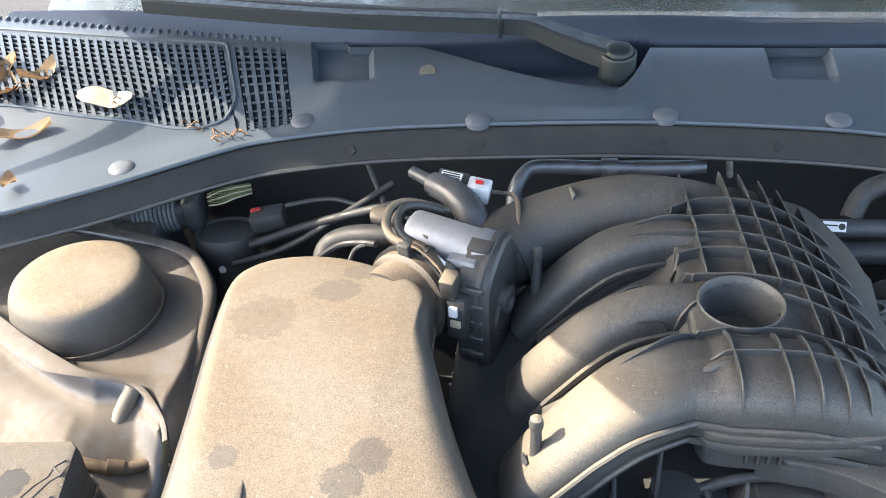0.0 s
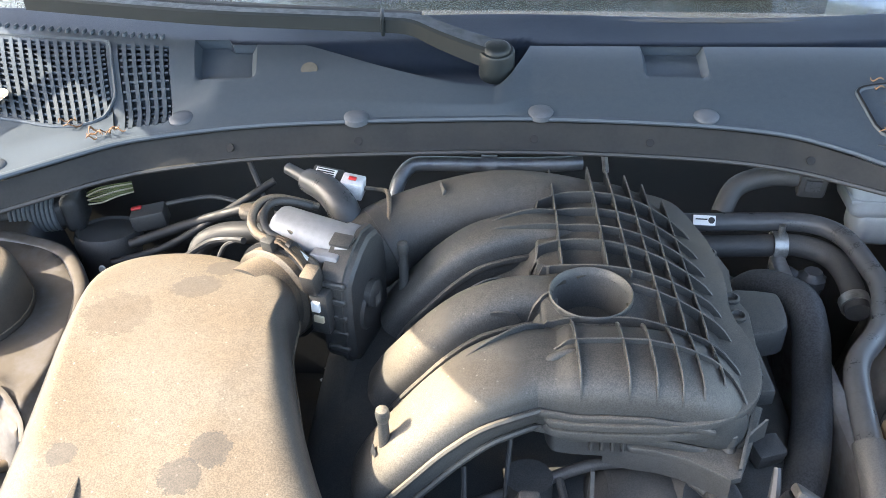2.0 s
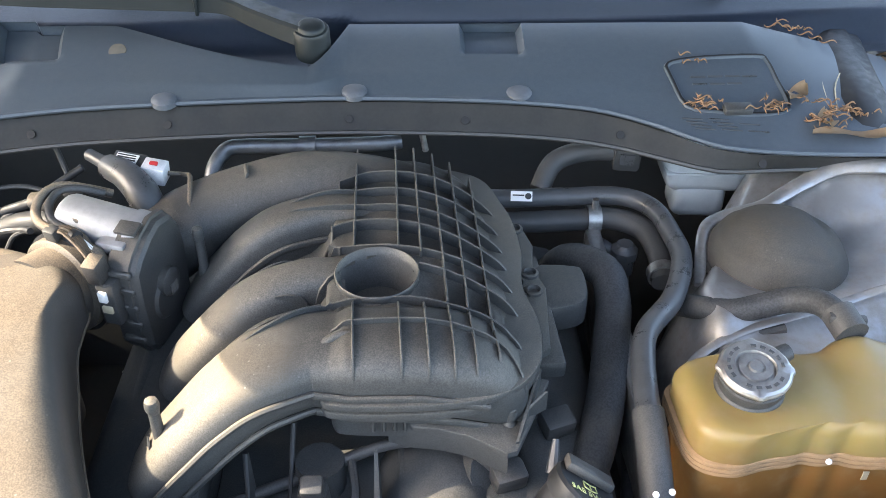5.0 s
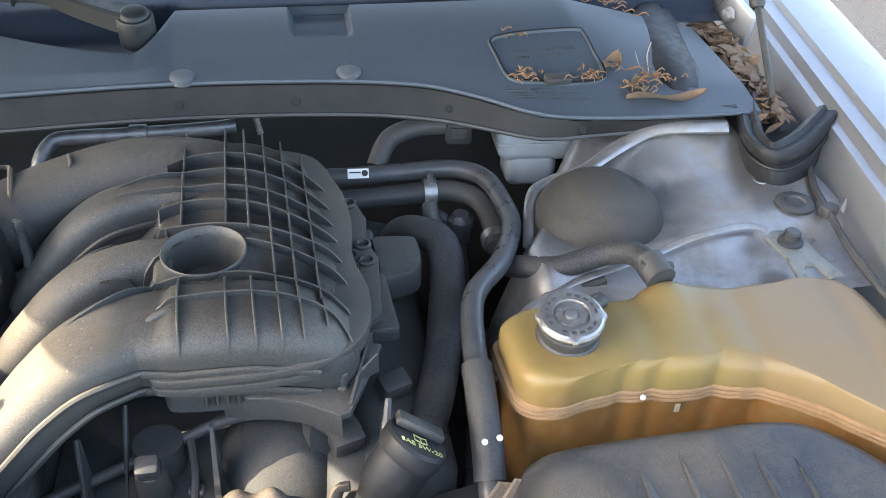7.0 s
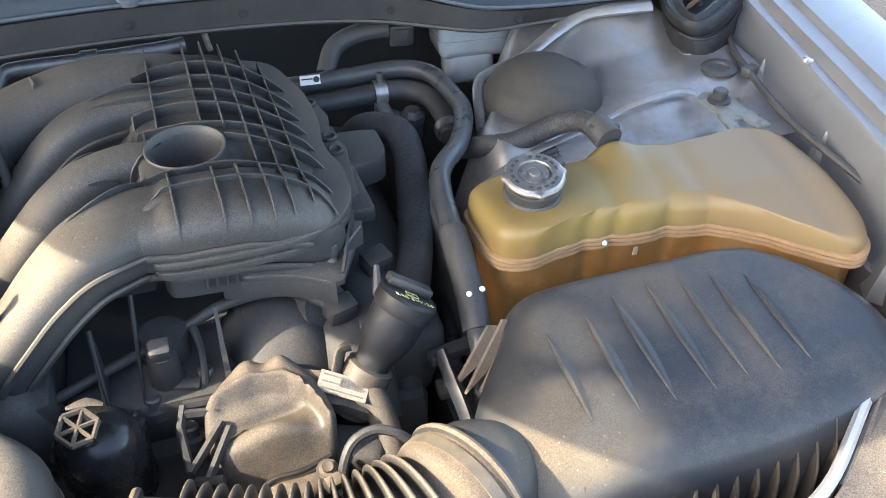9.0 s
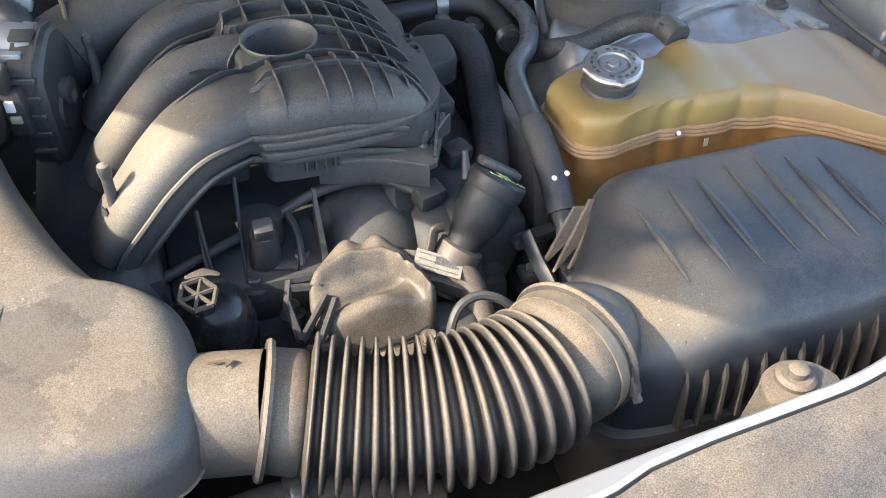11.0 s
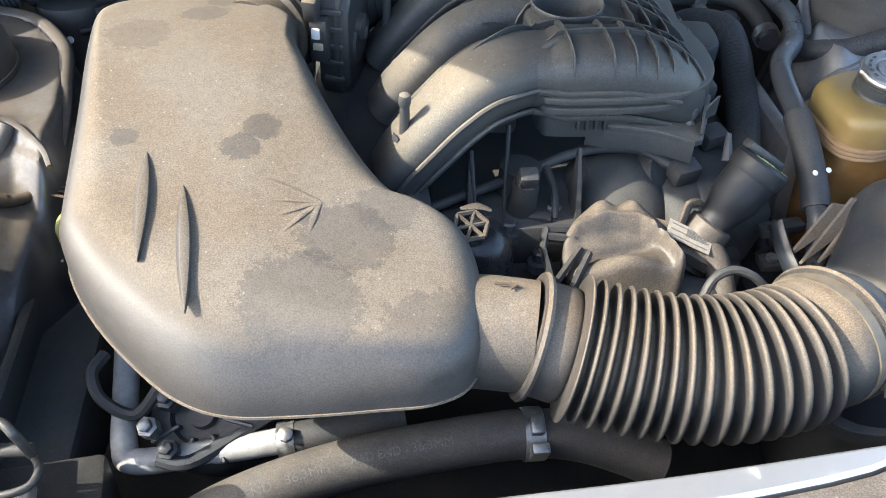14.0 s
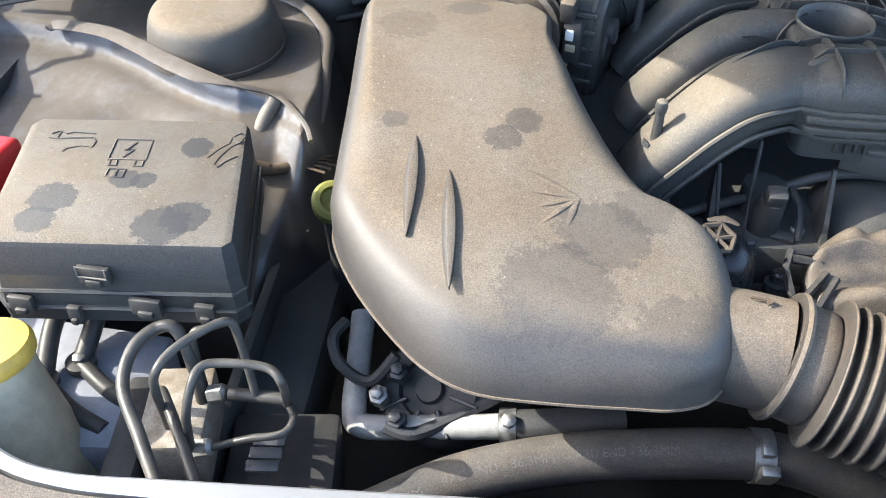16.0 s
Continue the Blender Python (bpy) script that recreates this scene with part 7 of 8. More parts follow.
for bx, by, bz in ((0.030, -0.178, 0.795), (0.140, -0.182, 0.800)):
    w_ = thing("support_web", "triangular cast web with a flanged bolt at its foot", "bracket", (bx, by, bz - 0.02), "casting webs")
    bm = bmesh.new()
    loft(bm, [[(bx - 0.0015, by + 0.03, bz + 0.07), (bx + 0.0015, by + 0.03, bz + 0.07), (bx + 0.0015, by + 0.034, bz + 0.07), (bx - 0.0015, by + 0.034, bz + 0.07)],
              [(bx - 0.0035, by - 0.012, bz - 0.02), (bx + 0.0035, by - 0.012, bz - 0.02), (bx + 0.0035, by + 0.034, bz - 0.02), (bx - 0.0035, by + 0.034, bz - 0.02)]])
    part("web", bm, M_DARK, w_)
    part("bolt", lathe([(0.011, -0.010), (0.011, -0.002), (0.0075, 0.0), (0.0072, 0.008), (0.005, 0.010), (0.0001, 0.010)], pose(bx, by - 0.022, bz, -8), 12), M_STEEL, w_, "bright flanged bolt")

# dusty front cover
fc = thing("front_cover", "rounded cast engine front cover coated in tan dust", "engine cover", (0.2, -0.26, 0.72))
FC_OUT = ring_cr([(0.111, -0.242), (0.121, -0.213), (0.140, -0.194), (0.158, -0.187), (0.173, -0.191), (0.188, -0.188), (0.205, -0.202), (0.217, -0.226), (0.223, -0.252), (0.221, -0.278), (0.202, -0.293), (0.166, -0.296), (0.130, -0.288), (0.114, -0.266)], 4)


def fc_crest(x):
    """Where the sharp crest crosses the cover before it turns down at the side."""
    return float(np.interp(x, (0.11, 0.132, 0.159, 0.189, 0.200, 0.206, 0.212, 0.217), (-0.228, -0.217, -0.2135, -0.2185, -0.227, -0.237, -0.250, -0.268)))


def fc_top(x, y):
    z = 0.832 - 1.6 * (x - 0.176) ** 2
    for hx, hy in ((0.156, -0.198), (0.187, -0.201)):
        z += 0.0085 * math.exp(-((x - hx) / 0.011) ** 2 - ((y - hy) / 0.012) ** 2)
    r = fc_crest(x) - y
    z += 0.0060 * math.exp(-(r / 0.0040) ** 2)
    z -= 0.0085 / (1 + math.exp(-(r - 0.009) / 0.0015))
    z -= 0.30 * max(0, r)
    inside = 1 / (1 + math.exp(-(0.204 - x) / 0.004))
    z -= 0.0075 * inside * math.exp(-((y + 0.2445 - 0.12 * (x - 0.17)) / 0.0058) ** 2)
    z += 0.0150 * inside * math.exp(-((x - 0.170) / 0.034) ** 2 - ((y + 0.266) / 0.0125) ** 2)
    z -= 1.1 * max(0, -0.272 - y)
    return z


part("casting", pillow(FC_OUT, (0.172, -0.240), 0.735, fc_top, 0.016, 8, 30), M_COVER, fc, sharp=70)
# black bar in place of the shade inside a slot
part("slot_shade", tube([(0.142, -0.296, 0.768), (0.150, -0.296, 0.782), (0.163, -0.295, 0.791), (0.186, -0.296, 0.794), (0.212, -0.289, 0.795)], 0.0026, 8, 5), M_GRILLE_DEEP, fc)
part("lip", tube([(0.146, -0.301, 0.760), (0.164, -0.304, 0.776), (0.186, -0.305, 0.779), (0.212, -0.298, 0.780)], [0.010, 0.013, 0.013, 0.011], 14, 6), M_COVER, fc, sharp=70)
part("label_ledge", loft(bmesh.new(), [[Vector(p) + Vector((0, 0, dz)) for dz in (0, -0.012)] + [Vector(q) + Vector((0, 0, dz)) for dz in (-0.012, 0)] for p, q in (((0.205, -0.205, 0.822), (0.212, -0.240, 0.812)), ((0.235, -0.218, 0.821), (0.235, -0.248, 0.808)), ((0.262, -0.236, 0.812), (0.258, -0.258, 0.798)))]), M_COVER, fc)
# black block in place of the shade inside a recess
part("recess_shade", box((0.07, 0.04, 0.07), pose(0.235, -0.262, 0.750, 10, 0, -22), 0.012, segments=3), M_BLACK, fc)
part("side_arm", tube([(0.246, -0.226, 0.805), (0.262, -0.242, 0.800), (0.268, -0.262, 0.785), (0.270, -0.290, 0.760), (0.268, -0.31, 0.74)], [0.012, 0.014, 0.013, 0.013, 0.013], 14), M_COVER, fc, sharp=80)
part("lower", box((0.10, 0.06, 0.06), pose(0.18, -0.300, 0.735, 20, 0, -6), 0.018, segments=3), M_COVER, fc)
part("bolt_boss", tube([(0.206, -0.298, 0.770), (0.207, -0.302, 0.796)], [0.011, 0.010], 14, 1, smooth=False), M_COVER, fc)
part("bolt", lathe([(0.008, -0.01), (0.008, 0.0), (0.005, 0.001), (0.005, 0.004), (0.002, 0.003)], along((0.207, -0.303, 0.798), (0, -0.2, 0.97)), 12), M_COVER, fc)
ln = Vector((0.175, -0.286, 1)).normalized()
lu = Vector((0.0515, -0.0245, -0.012))
lu = (lu - ln * lu.dot(ln)).normalized()
LBM = Matrix.Translation(Vector((0.236, -0.2335, 0.8135)) + ln * 0.0065) @ Matrix((lu, ln.cross(lu), ln)).transposed().to_4x4()
part("label", box((0.046, 0.022, 0.0012), LBM), M_PAPER, fc, "white barcode sticker")
for k in range(3):
    part("code_bar", box((0.040, 0.0014, 0.0004), LBM @ pose(0, -0.007 + 0.007 * k, 0.0008)), M_PRINT, fc)
for k in range(8):
    part("code_bar", box((0.0016, 0.010, 0.0004), LBM @ pose(-0.003 + 0.0028 * k, 0.003, 0.0010)), M_PRINT, fc)
cl = thing("wire_clip", "black plastic wire clip bracket on the front cover", "clip", (0.105, -0.25, 0.81))
for pts in (((0.098, -0.218, 0.822), (0.128, -0.220, 0.822)), ((0.098, -0.218, 0.822), (0.092, -0.235, 0.812)), ((0.092, -0.235, 0.812), (0.096, -0.275, 0.800)), ((0.096, -0.275, 0.800), (0.128, -0.240, 0.815)),
            ((0.098, -0.225, 0.818), (0.126, -0.228, 0.816)), ((0.10, -0.282, 0.795), (0.122, -0.290, 0.80)), ((0.110, -0.285, 0.80), (0.134, -0.25, 0.818))):
    part("bar", tube(pts, 0.0038, 6, 1, smooth=False, flat=1.4), M_BLACK, cl)
wr = thing("sensor_wire", "taped sensor wire looping over the front cover", "wiring", (0.27, -0.31, 0.82))
part("wire", tube([(0.214, -0.335, 0.815), (0.218, -0.328, 0.833), (0.228, -0.320, 0.846), (0.245, -0.317, 0.851), (0.262, -0.320, 0.846), (0.274, -0.324, 0.836)], 0.0042, 8), M_RUBBER, wr)
part("plug", box((0.016, 0.012, 0.012), pose(0.207, -0.338, 0.824, 10, 0, 20), 0.003), M_DUCT, wr)

# oil filler
of = thing("oil_filler", "black plastic oil filler neck with a printed screw cap", "oil filler", (0.25, -0.22, 0.79))
oa, ob_ = Vector((0.252, -0.222, 0.795)), Vector((0.316, -0.196, 0.886))
od = (ob_ - oa).normalized()
part("base_collar", lathe([(0.024, -0.020), (0.025, 0.004), (0.0235, 0.018), (0.0225, 0.028), (0.0180, 0.030)], along(oa, od), 24), M_COVER, of, "dusty tan collar")
# neck and cap take the near-black tone to paint in the bonnet's shade
part("neck", lathe([(0.0175, 0.0), (0.0175, 0.035), (0.020, 0.045), (0.0255, 0.060), (0.0265, 0.075), (0.0265, 0.093)], along(oa, od), 28), M_STRIP, of)
part("tab", tube([(0.230, -0.222, 0.806), (0.238, -0.212, 0.826), (0.243, -0.206, 0.836), (0.252, -0.206, 0.838)], 0.0045, 8, 4, flat=2.0), M_COVER, of)
cm = along(oa + od * 0.094, od) @ pose(0, 0, 0, 0, 0, 0)
part("cap", lathe([(0.0275, -0.006), (0.029, -0.002), (0.029, 0.009), (0.027, 0.012), (0.0001, 0.0125)], cm, 30), M_STRIP, of, "black screw cap", sharp=25)


def cap_frame(u, v, lift=0.0):
    """A frame on the cap's face: u to the right, v toward the rear."""
    n = od
    ux = (Vector((1, 0, 0)) - n * n.x).normalized()
    vy = n.cross(ux)
    return Matrix.Translation(oa + od * (0.1066 + lift) + ux * u + vy * v) @ Matrix((ux, vy, n)).transposed().to_4x4()


part("grip", box((0.046, 0.017, 0.009), cap_frame(0, 0.010, 0.004), 0.003), M_BLACK, of)
cu = bpy.data.curves.new("cap_words", 'FONT')
cu.body = "SAE 5W-20"
cu.size = 0.0085
cu.extrude = 0.0002
cu.align_x = 'CENTER'
tmp = bpy.data.objects.new("tmp", cu)
scene.collection.objects.link(tmp)
me = bpy.data.meshes.new_from_object(tmp.evaluated_get(bpy.context.evaluated_depsgraph_get()))
bpy.data.objects.remove(tmp)
bm = bmesh.new()
bm.from_mesh(me)
bmesh.ops.transform(bm, matrix=cap_frame(0.0, -0.0185, 0.0006), verts=bm.verts)
part("lettering", bm, M_OLIVE, of, "yellow-green printed letters", sharp=80)
for pts in (((-0.006, -0.009), (0.0, -0.0105), (0.006, -0.009), (0.006, -0.0015), (0.0, -0.003), (-0.006, -0.0015), (-0.006, -0.009)), ((0.0, -0.0105), (0.0, -0.003))):
    part("book_mark", tube([cap_frame(u, v, 0.0006).translation for u, v in pts], 0.0006, 5, 1, smooth=False), M_OLIVE, of)

# power steering or thermostat bowl with spoked top
pb = thing("filter_cap", "dark round filter cap with a spoked hexagonal grip", "filter cap", (0.022, -0.24, 0.80))
part("bowl", lathe([(0.038, -0.07), (0.038, -0.012), (0.035, 0.006), (0.027, 0.020), (0.014, 0.027), (0.0001, 0.028)], pose(0.026, -0.236, 0.818, 10, 0, 0), 30), plain("glossy_black", (0.02, 0.02, 0.022), 0.25), pb)
hm = pose(0.018, -0.248, 0.856, 16, 0, 12)
hexp = [(0.0165 * math.cos(math.pi / 3 * k), 0.0165 * math.sin(math.pi / 3 * k)) for k in range(6)]
for k in range(6):
    a, b = hexp[k], hexp[(k + 1) % 6]
    part("grip_rim", tube([hm @ Vector((*a, 0)), hm @ Vector((*b, 0))], 0.0022, 6, 1, smooth=False, flat=1.4), M_COVER, pb)
    part("spoke", tube([hm @ Vector((0, 0, 0)), hm @ Vector((*a, 0))], 0.0018, 6, 1, smooth=False, flat=1.4), M_COVER, pb)
part("tab", tube([hm @ Vector((-0.004, 0.020, 0.001)), hm @ Vector((0.012, 0.019, 0.002)), hm @ Vector((0.024, 0.012, 0.001))], [0.002, 0.005, 0.002], 8, 4, flat=0.35), M_COVER, pb)

# ---- hoses and pipes at the right ----
fh = thing("heater_hose", "thick braided black hose arching down beside the engine", "hose", (0.36, 0.0, 0.75))
part("hose", braid([(0.325, 0.165, 0.80), (0.350, 0.150, 0.842), (0.382, 0.110, 0.856), (0.386, 0.070, 0.846), (0.376, 0.02, 0.836), (0.362, -0.04, 0.826), (0.342, -0.10, 0.814), (0.318, -0.15, 0.79), (0.31, -0.18, 0.74)], 0.0190, 20, 0.007), M_BRAID, fh)
part("end_clamp", lathe([(0.0190, -0.006), (0.0205, -0.006), (0.0205, 0.006), (0.0190, 0.006)], along((0.330, -0.125, 0.804), (-0.3, -0.8, -0.35)), 22, cap=False), M_BLACK, fh)
hp = thing("coolant_hard_pipe", "grey pipe with a white sticker bending toward the front", "pipe", (0.4, 0.1, 0.84))
HPP = [(0.20, 0.262, 0.856), (0.292, 0.255, 0.858), (0.362, 0.252, 0.862), (0.425, 0.245, 0.866), (0.458, 0.215, 0.868), (0.468, 0.160, 0.868), (0.465, 0.105, 0.872), (0.437, 0.035, 0.878), (0.398, -0.02, 0.884), (0.384, -0.065, 0.884), (0.377, -0.125, 0.878)]
part("pipe", tube(HPP, 0.0115, 16, 8), M_GREYPIPE, hp)
part("sleeve", tube([(0.377, -0.120, 0.879), (0.376, -0.150, 0.868), (0.374, -0.190, 0.848), (0.372, -0.215, 0.832)], 0.0145, 16, 6), M_RUBBER, hp, "black rubber sleeve")
part("end_pipe", tube([(0.372, -0.210, 0.835), (0.370, -0.235, 0.82), (0.366, -0.26, 0.78)], 0.011, 14), M_GREYPIPE, hp)
for (dx, dz) in ((-0.004, 0.0), (0.009, 0.003)):
    part("paint_dot", lathe([(0.0030, 0), (0.0022, 0.0010), (0.0001, 0.0012)], along((0.3735 + dx, -0.196, 0.862 + dz), (0, -0.5, 0.86)), 10), M_LABEL, hp, "white paint dot")
part("sticker", box((0.026, 0.002, 0.012), pose(0.305, 0.2445, 0.868, -32, 0, -4)), M_LABEL, hp, "white part-code sticker")
for k in range(2):
    part("code_bar", box((0.014, 0.0006, 0.0016), pose(0.301, 0.2432, 0.8655 + 0.005 * k, -32, 0, -4)), M_INK, hp)
part("code_mark", lathe([(0.004, 0), (0.004, 0.0006)], along((0.313, 0.2429, 0.869), (0, -0.83, 0.5)), 10), M_INK, hp)
h2 = thing("heater_pipe", "dirty black hose with a bolted clip behind the engine", "hose", (0.4, 0.22, 0.80))
part("hose", tube([(0.20, 0.235, 0.835), (0.30, 0.232, 0.838), (0.37, 0.230, 0.842), (0.415, 0.226, 0.846), (0.448, 0.205, 0.844), (0.458, 0.165, 0.838), (0.455, 0.12, 0.83)], 0.0135, 14, 8), M_RUBBER, h2)
part("clip", lathe([(0.015, -0.008), (0.017, -0.008), (0.017, 0.008), (0.015, 0.008)], along((0.392, 0.228, 0.845), (1, 0, 0)), 18, cap=False), M_STEEL, h2)
part("clip_bolt", lathe([(0.004, 0), (0.004, 0.014)], pose(0.392, 0.226, 0.86), 8), M_STEEL, h2)
part("end_clamp", lathe([(0.0145, -0.006), (0.017, -0.006), (0.017, 0.006), (0.0145, 0.006)], along((0.456, 0.135, 0.832), (0, -1, -0.15)), 18, cap=False), M_STEEL, h2)
vn = thing("service_valve", "capped grey service valve on a thin pipe", "valve", (0.42, 0.185, 0.80))
part("hex", lathe([(0.014, -0.02), (0.014, 0.0), (0.0165, 0.001), (0.0165, 0.012), (0.012, 0.016), (0.010, 0.020), (0.0001, 0.020)], pose(0.424, 0.186, 0.818), 8), M_GREYPIPE, vn)
part("stem", tube([(0.385, 0.215, 0.822), (0.40, 0.20, 0.826), (0.42, 0.19, 0.815)], 0.008, 10), M_GREYPIPE, vn)
part("pipe", tube([(0.424, 0.183, 0.80), (0.424, 0.165, 0.77), (0.418, 0.10, 0.74), (0.405, 0.0, 0.72), (0.385, -0.10, 0.72), (0.37, -0.16, 0.72)], 0.0085, 12), M_GREYPIPE, vn)
bh = thing("overflow_hose", "braided black hose from the strut tower to the coolant bottle", "hose", (0.53, 0.03, 0.86))
part("hose", braid([(0.452, 0.060, 0.850), (0.468, 0.028, 0.870), (0.492, 0.010, 0.881), (0.520, 0.006, 0.892), (0.543, 0.000, 0.903), (0.558, -0.014, 0.912), (0.565, -0.032, 0.916), (0.568, -0.050, 0.915)], 0.0125, 14, 0.005), M_BRAID, bh)
part("connector", tube([(0.567, -0.038, 0.919), (0.572, -0.064, 0.914)], 0.0155, 14, 1, smooth=False), M_RUBBER, bh)
part("connector_ear", box((0.034, 0.010, 0.010), pose(0.570, -0.052, 0.922, 0, 0, -12), 0.003), M_RUBBER, bh)
sb2 = thing("side_module", "flat black plastic module beside the intake manifold", "module", (0.32, 0.06, 0.84))
part("case", prism(ring_cr([(0.297, 0.095), (0.345, 0.098), (0.355, 0.085), (0.352, 0.045), (0.335, 0.030), (0.297, 0.03)], 3), 0.845, 0.876, 0.006), M_MANIFOLD, sb2)
part("rail", box((0.03, 0.17, 0.02), pose(0.297, 0.03, 0.866, 0, 0, 3), 0.004), M_MANIFOLD, sb2)
lm = thing("engine_loom", "taped engine wiring with loose foil-wrapped ends", "wiring", (0.31, -0.02, 0.79))
part("loom", tube([(0.315, 0.06, 0.80), (0.318, 0.01, 0.80), (0.322, -0.03, 0.79), (0.330, -0.08, 0.77), (0.33, -0.14, 0.74)], 0.011, 10), M_RUBBER, lm)
part("foil", tube([(0.300, -0.01, 0.805), (0.318, -0.018, 0.803), (0.332, -0.035, 0.79)], [0.008, 0.012, 0.006], 8), M_GREYPIPE, lm)
part("loom", tube([(0.30, -0.03, 0.80), (0.315, -0.06, 0.79), (0.33, -0.11, 0.765)], 0.008, 10), M_BRAID, lm)
part("plug", box((0.03, 0.024, 0.02), pose(0.305, -0.09, 0.835, 10, 0, 20), 0.004), M_BLACK, lm)
part("plug_tip", tube([(0.292, -0.150, 0.88), (0.288, -0.17, 0.86)], [0.003, 0.006], 8, 1, smooth=False), M_GREYPIPE, lm)
ab2 = thing("airbox_bracket", "black plastic bracket arm beside the air filter box", "bracket", (0.34, -0.25, 0.78))
part("arm", tube([(0.335, -0.215, 0.815), (0.338, -0.24, 0.80), (0.340, -0.275, 0.79), (0.338, -0.31, 0.785)], 0.006, 8, 4, flat=2.0), M_AIRBOX, ab2)
part("arm", box((0.05, 0.016, 0.012), pose(0.352, -0.200, 0.795, 0, 0, 10), 0.003), M_BLACK, ab2)
rb = thing("fluid_reservoir", "milky white brake fluid reservoir under the cowl", "reservoir", (0.55, 0.33, 0.80))
part("tank", box((0.105, 0.085, 0.055), pose(0.552, 0.335, 0.862, -4, 0, -4), 0.014, segments=3), plain("milky_white", (0.30, 0.345, 0.37), 0.45, 0.0, 0.08), rb, sharp=60)
part("seam", box((0.109, 0.089, 0.004), pose(0.552, 0.335, 0.862, -4, 0, -4), 0.001), bpy.data.materials["milky_white"], rb)
part("lower_chamber", box((0.070, 0.06, 0.05), pose(0.545, 0.322, 0.822, -4, 0, -4), 0.014, segments=3), bpy.data.materials["milky_white"], rb, sharp=60)
rp = thing("rear_connector", "black electrical connector on a bent hose behind the engine", "connector", (0.43, 0.30, 0.88))
part("hose", tube([(0.33, 0.27, 0.86), (0.35, 0.295, 0.885), (0.39, 0.305, 0.895), (0.43, 0.300, 0.898)], 0.013, 12), M_RUBBER, rp)
part("plug", box((0.034, 0.024, 0.034), pose(0.440, 0.295, 0.893, 10, 0, -8), 0.005), M_BLACK, rp)
part("pin_row", box((0.018, 0.002, 0.016), pose(0.438, 0.282, 0.895, 10, 0, -8)), M_GREYPIPE, rp)

# ---- behind the engine, at the left ----
ac = thing("air_con_line", "bright aluminium pipe loop behind the engine", "pipe", (0.03, 0.32, 0.88))
part("pipe", tube([(-0.072, 0.26, 0.85), (-0.070, 0.280, 0.885), (-0.055, 0.300, 0.904), (-0.03, 0.305, 0.907), (0.04, 0.306, 0.906), (0.13, 0.306, 0.908), (0.16, 0.31, 0.909)], 0.0095, 14, 8), plain("dull_pipe", (0.15, 0.16, 0.17), 0.45, 0.7), ac)
part("joint", tube([(0.035, 0.306, 0.906), (0.055, 0.306, 0.906)], 0.0125, 14, 1, smooth=False), bpy.data.materials["dull_pipe"], ac)
part("stub", tube([(0.185, 0.30, 0.93), (0.19, 0.302, 0.90)], 0.004, 8, 1, smooth=False), M_STEEL, ac)
hc = thing("harness_connector", "dark ribbed wiring connector with green and yellow wires", "connector", (-0.50, 0.28, 0.85))
HCM = pose(-0.532, 0.262, 0.852, 0, -4, 10)
M_SLEEVE = plain("grey_ribbed_sleeve", (0.115, 0.130, 0.140), 0.5, 0.0, 0.2, 60)
part("body", box((0.120, 0.042, 0.040), HCM, 0.012, segments=3), M_BLACK, hc)
for k in range(10):
    part("ridge", lathe([(0.0225, -0.0030), (0.0262, -0.0018), (0.0268, 0.0), (0.0262, 0.0018), (0.0225, 0.0030)], HCM @ pose(-0.026 + 0.0058 * k, 0, 0, 0, 90, 0), 22, cap=False), M_SLEEVE, hc, "grey moulded ridge")
part("end_collar", box((0.024, 0.054, 0.052), HCM @ pose(0.048, 0, 0.001), 0.010, segments=3), M_BLACK, hc)
part("end_collar", box((0.020, 0.050, 0.046), HCM @ pose(-0.048, 0, 0), 0.010, segments=3), M_BLACK, hc)
part("bolt", lathe([(0.0052, -0.002), (0.005, 0.002), (0.0001, 0.003)], HCM @ pose(-0.046, -0.0255, -0.012, 90, 0, 0), 10), M_STEEL, hc, "small bright bolt")
M_WIREG = plain("green_wire", (0.10, 0.11, 0.04), 0.5)
for k in range(8):
    part("wire", tube([(-0.462, 0.262 + 0.004 * (k % 3), 0.866 + 0.002 * k), (-0.445, 0.264, 0.868 + 0.003 * k), (-0.428, 0.272, 0.872 + 0.0025 * k), (-0.41, 0.285, 0.872 + 0.002 * k)], 0.0011, 6), M_WIREG if k % 3 else M_CREAM, hc)
for k in range(4):
    part("wire", tube([(-0.575, 0.268, 0.856 + 0.004 * k), (-0.60, 0.262 + 0.004 * k, 0.858 + 0.005 * k), (-0.625, 0.26, 0.86 + 0.003 * k)], 0.0015, 6), M_WIREG, hc)
vp = thing("vacuum_canister", "black plastic canister with a round lid behind the tower", "canister", (-0.44, 0.25, 0.72))
part("can", lathe([(0.036, -0.15), (0.038, -0.02), (0.042, -0.01), (0.042, 0.004), (0.039, 0.010), (0.036, 0.007), (0.0001, 0.008)], pose(-0.438, 0.245, 0.830, -8, 0, 0), 28), M_RUBBER, vp)
part("tab", box((0.010, 0.012, 0.06), pose(-0.470, 0.225, 0.80, 0, 12, 0), 0.003), M_BLACK, vp)
part("pin", lathe([(0.005, 0), (0.004, 0.002), (0.0001, 0.003)], along((-0.436, 0.203, 0.808), (0, -1, 0.3)), 10), M_LABEL, vp, "white plug pin")
part("red_clip", box((0.014, 0.007, 0.004), pose(-0.398, 0.255, 0.866, 0, -10, 10), 0.002), M_RED, vp, "small red lock tab")
part("side_plug", box((0.045, 0.03, 0.025), pose(-0.385, 0.26, 0.850, 0, -8, 10), 0.005), M_BLACK, vp)
rl = thing("corrugated_loom", "corrugated black loom and hoses along the bulkhead", "wiring", (-0.3, 0.24, 0.84))
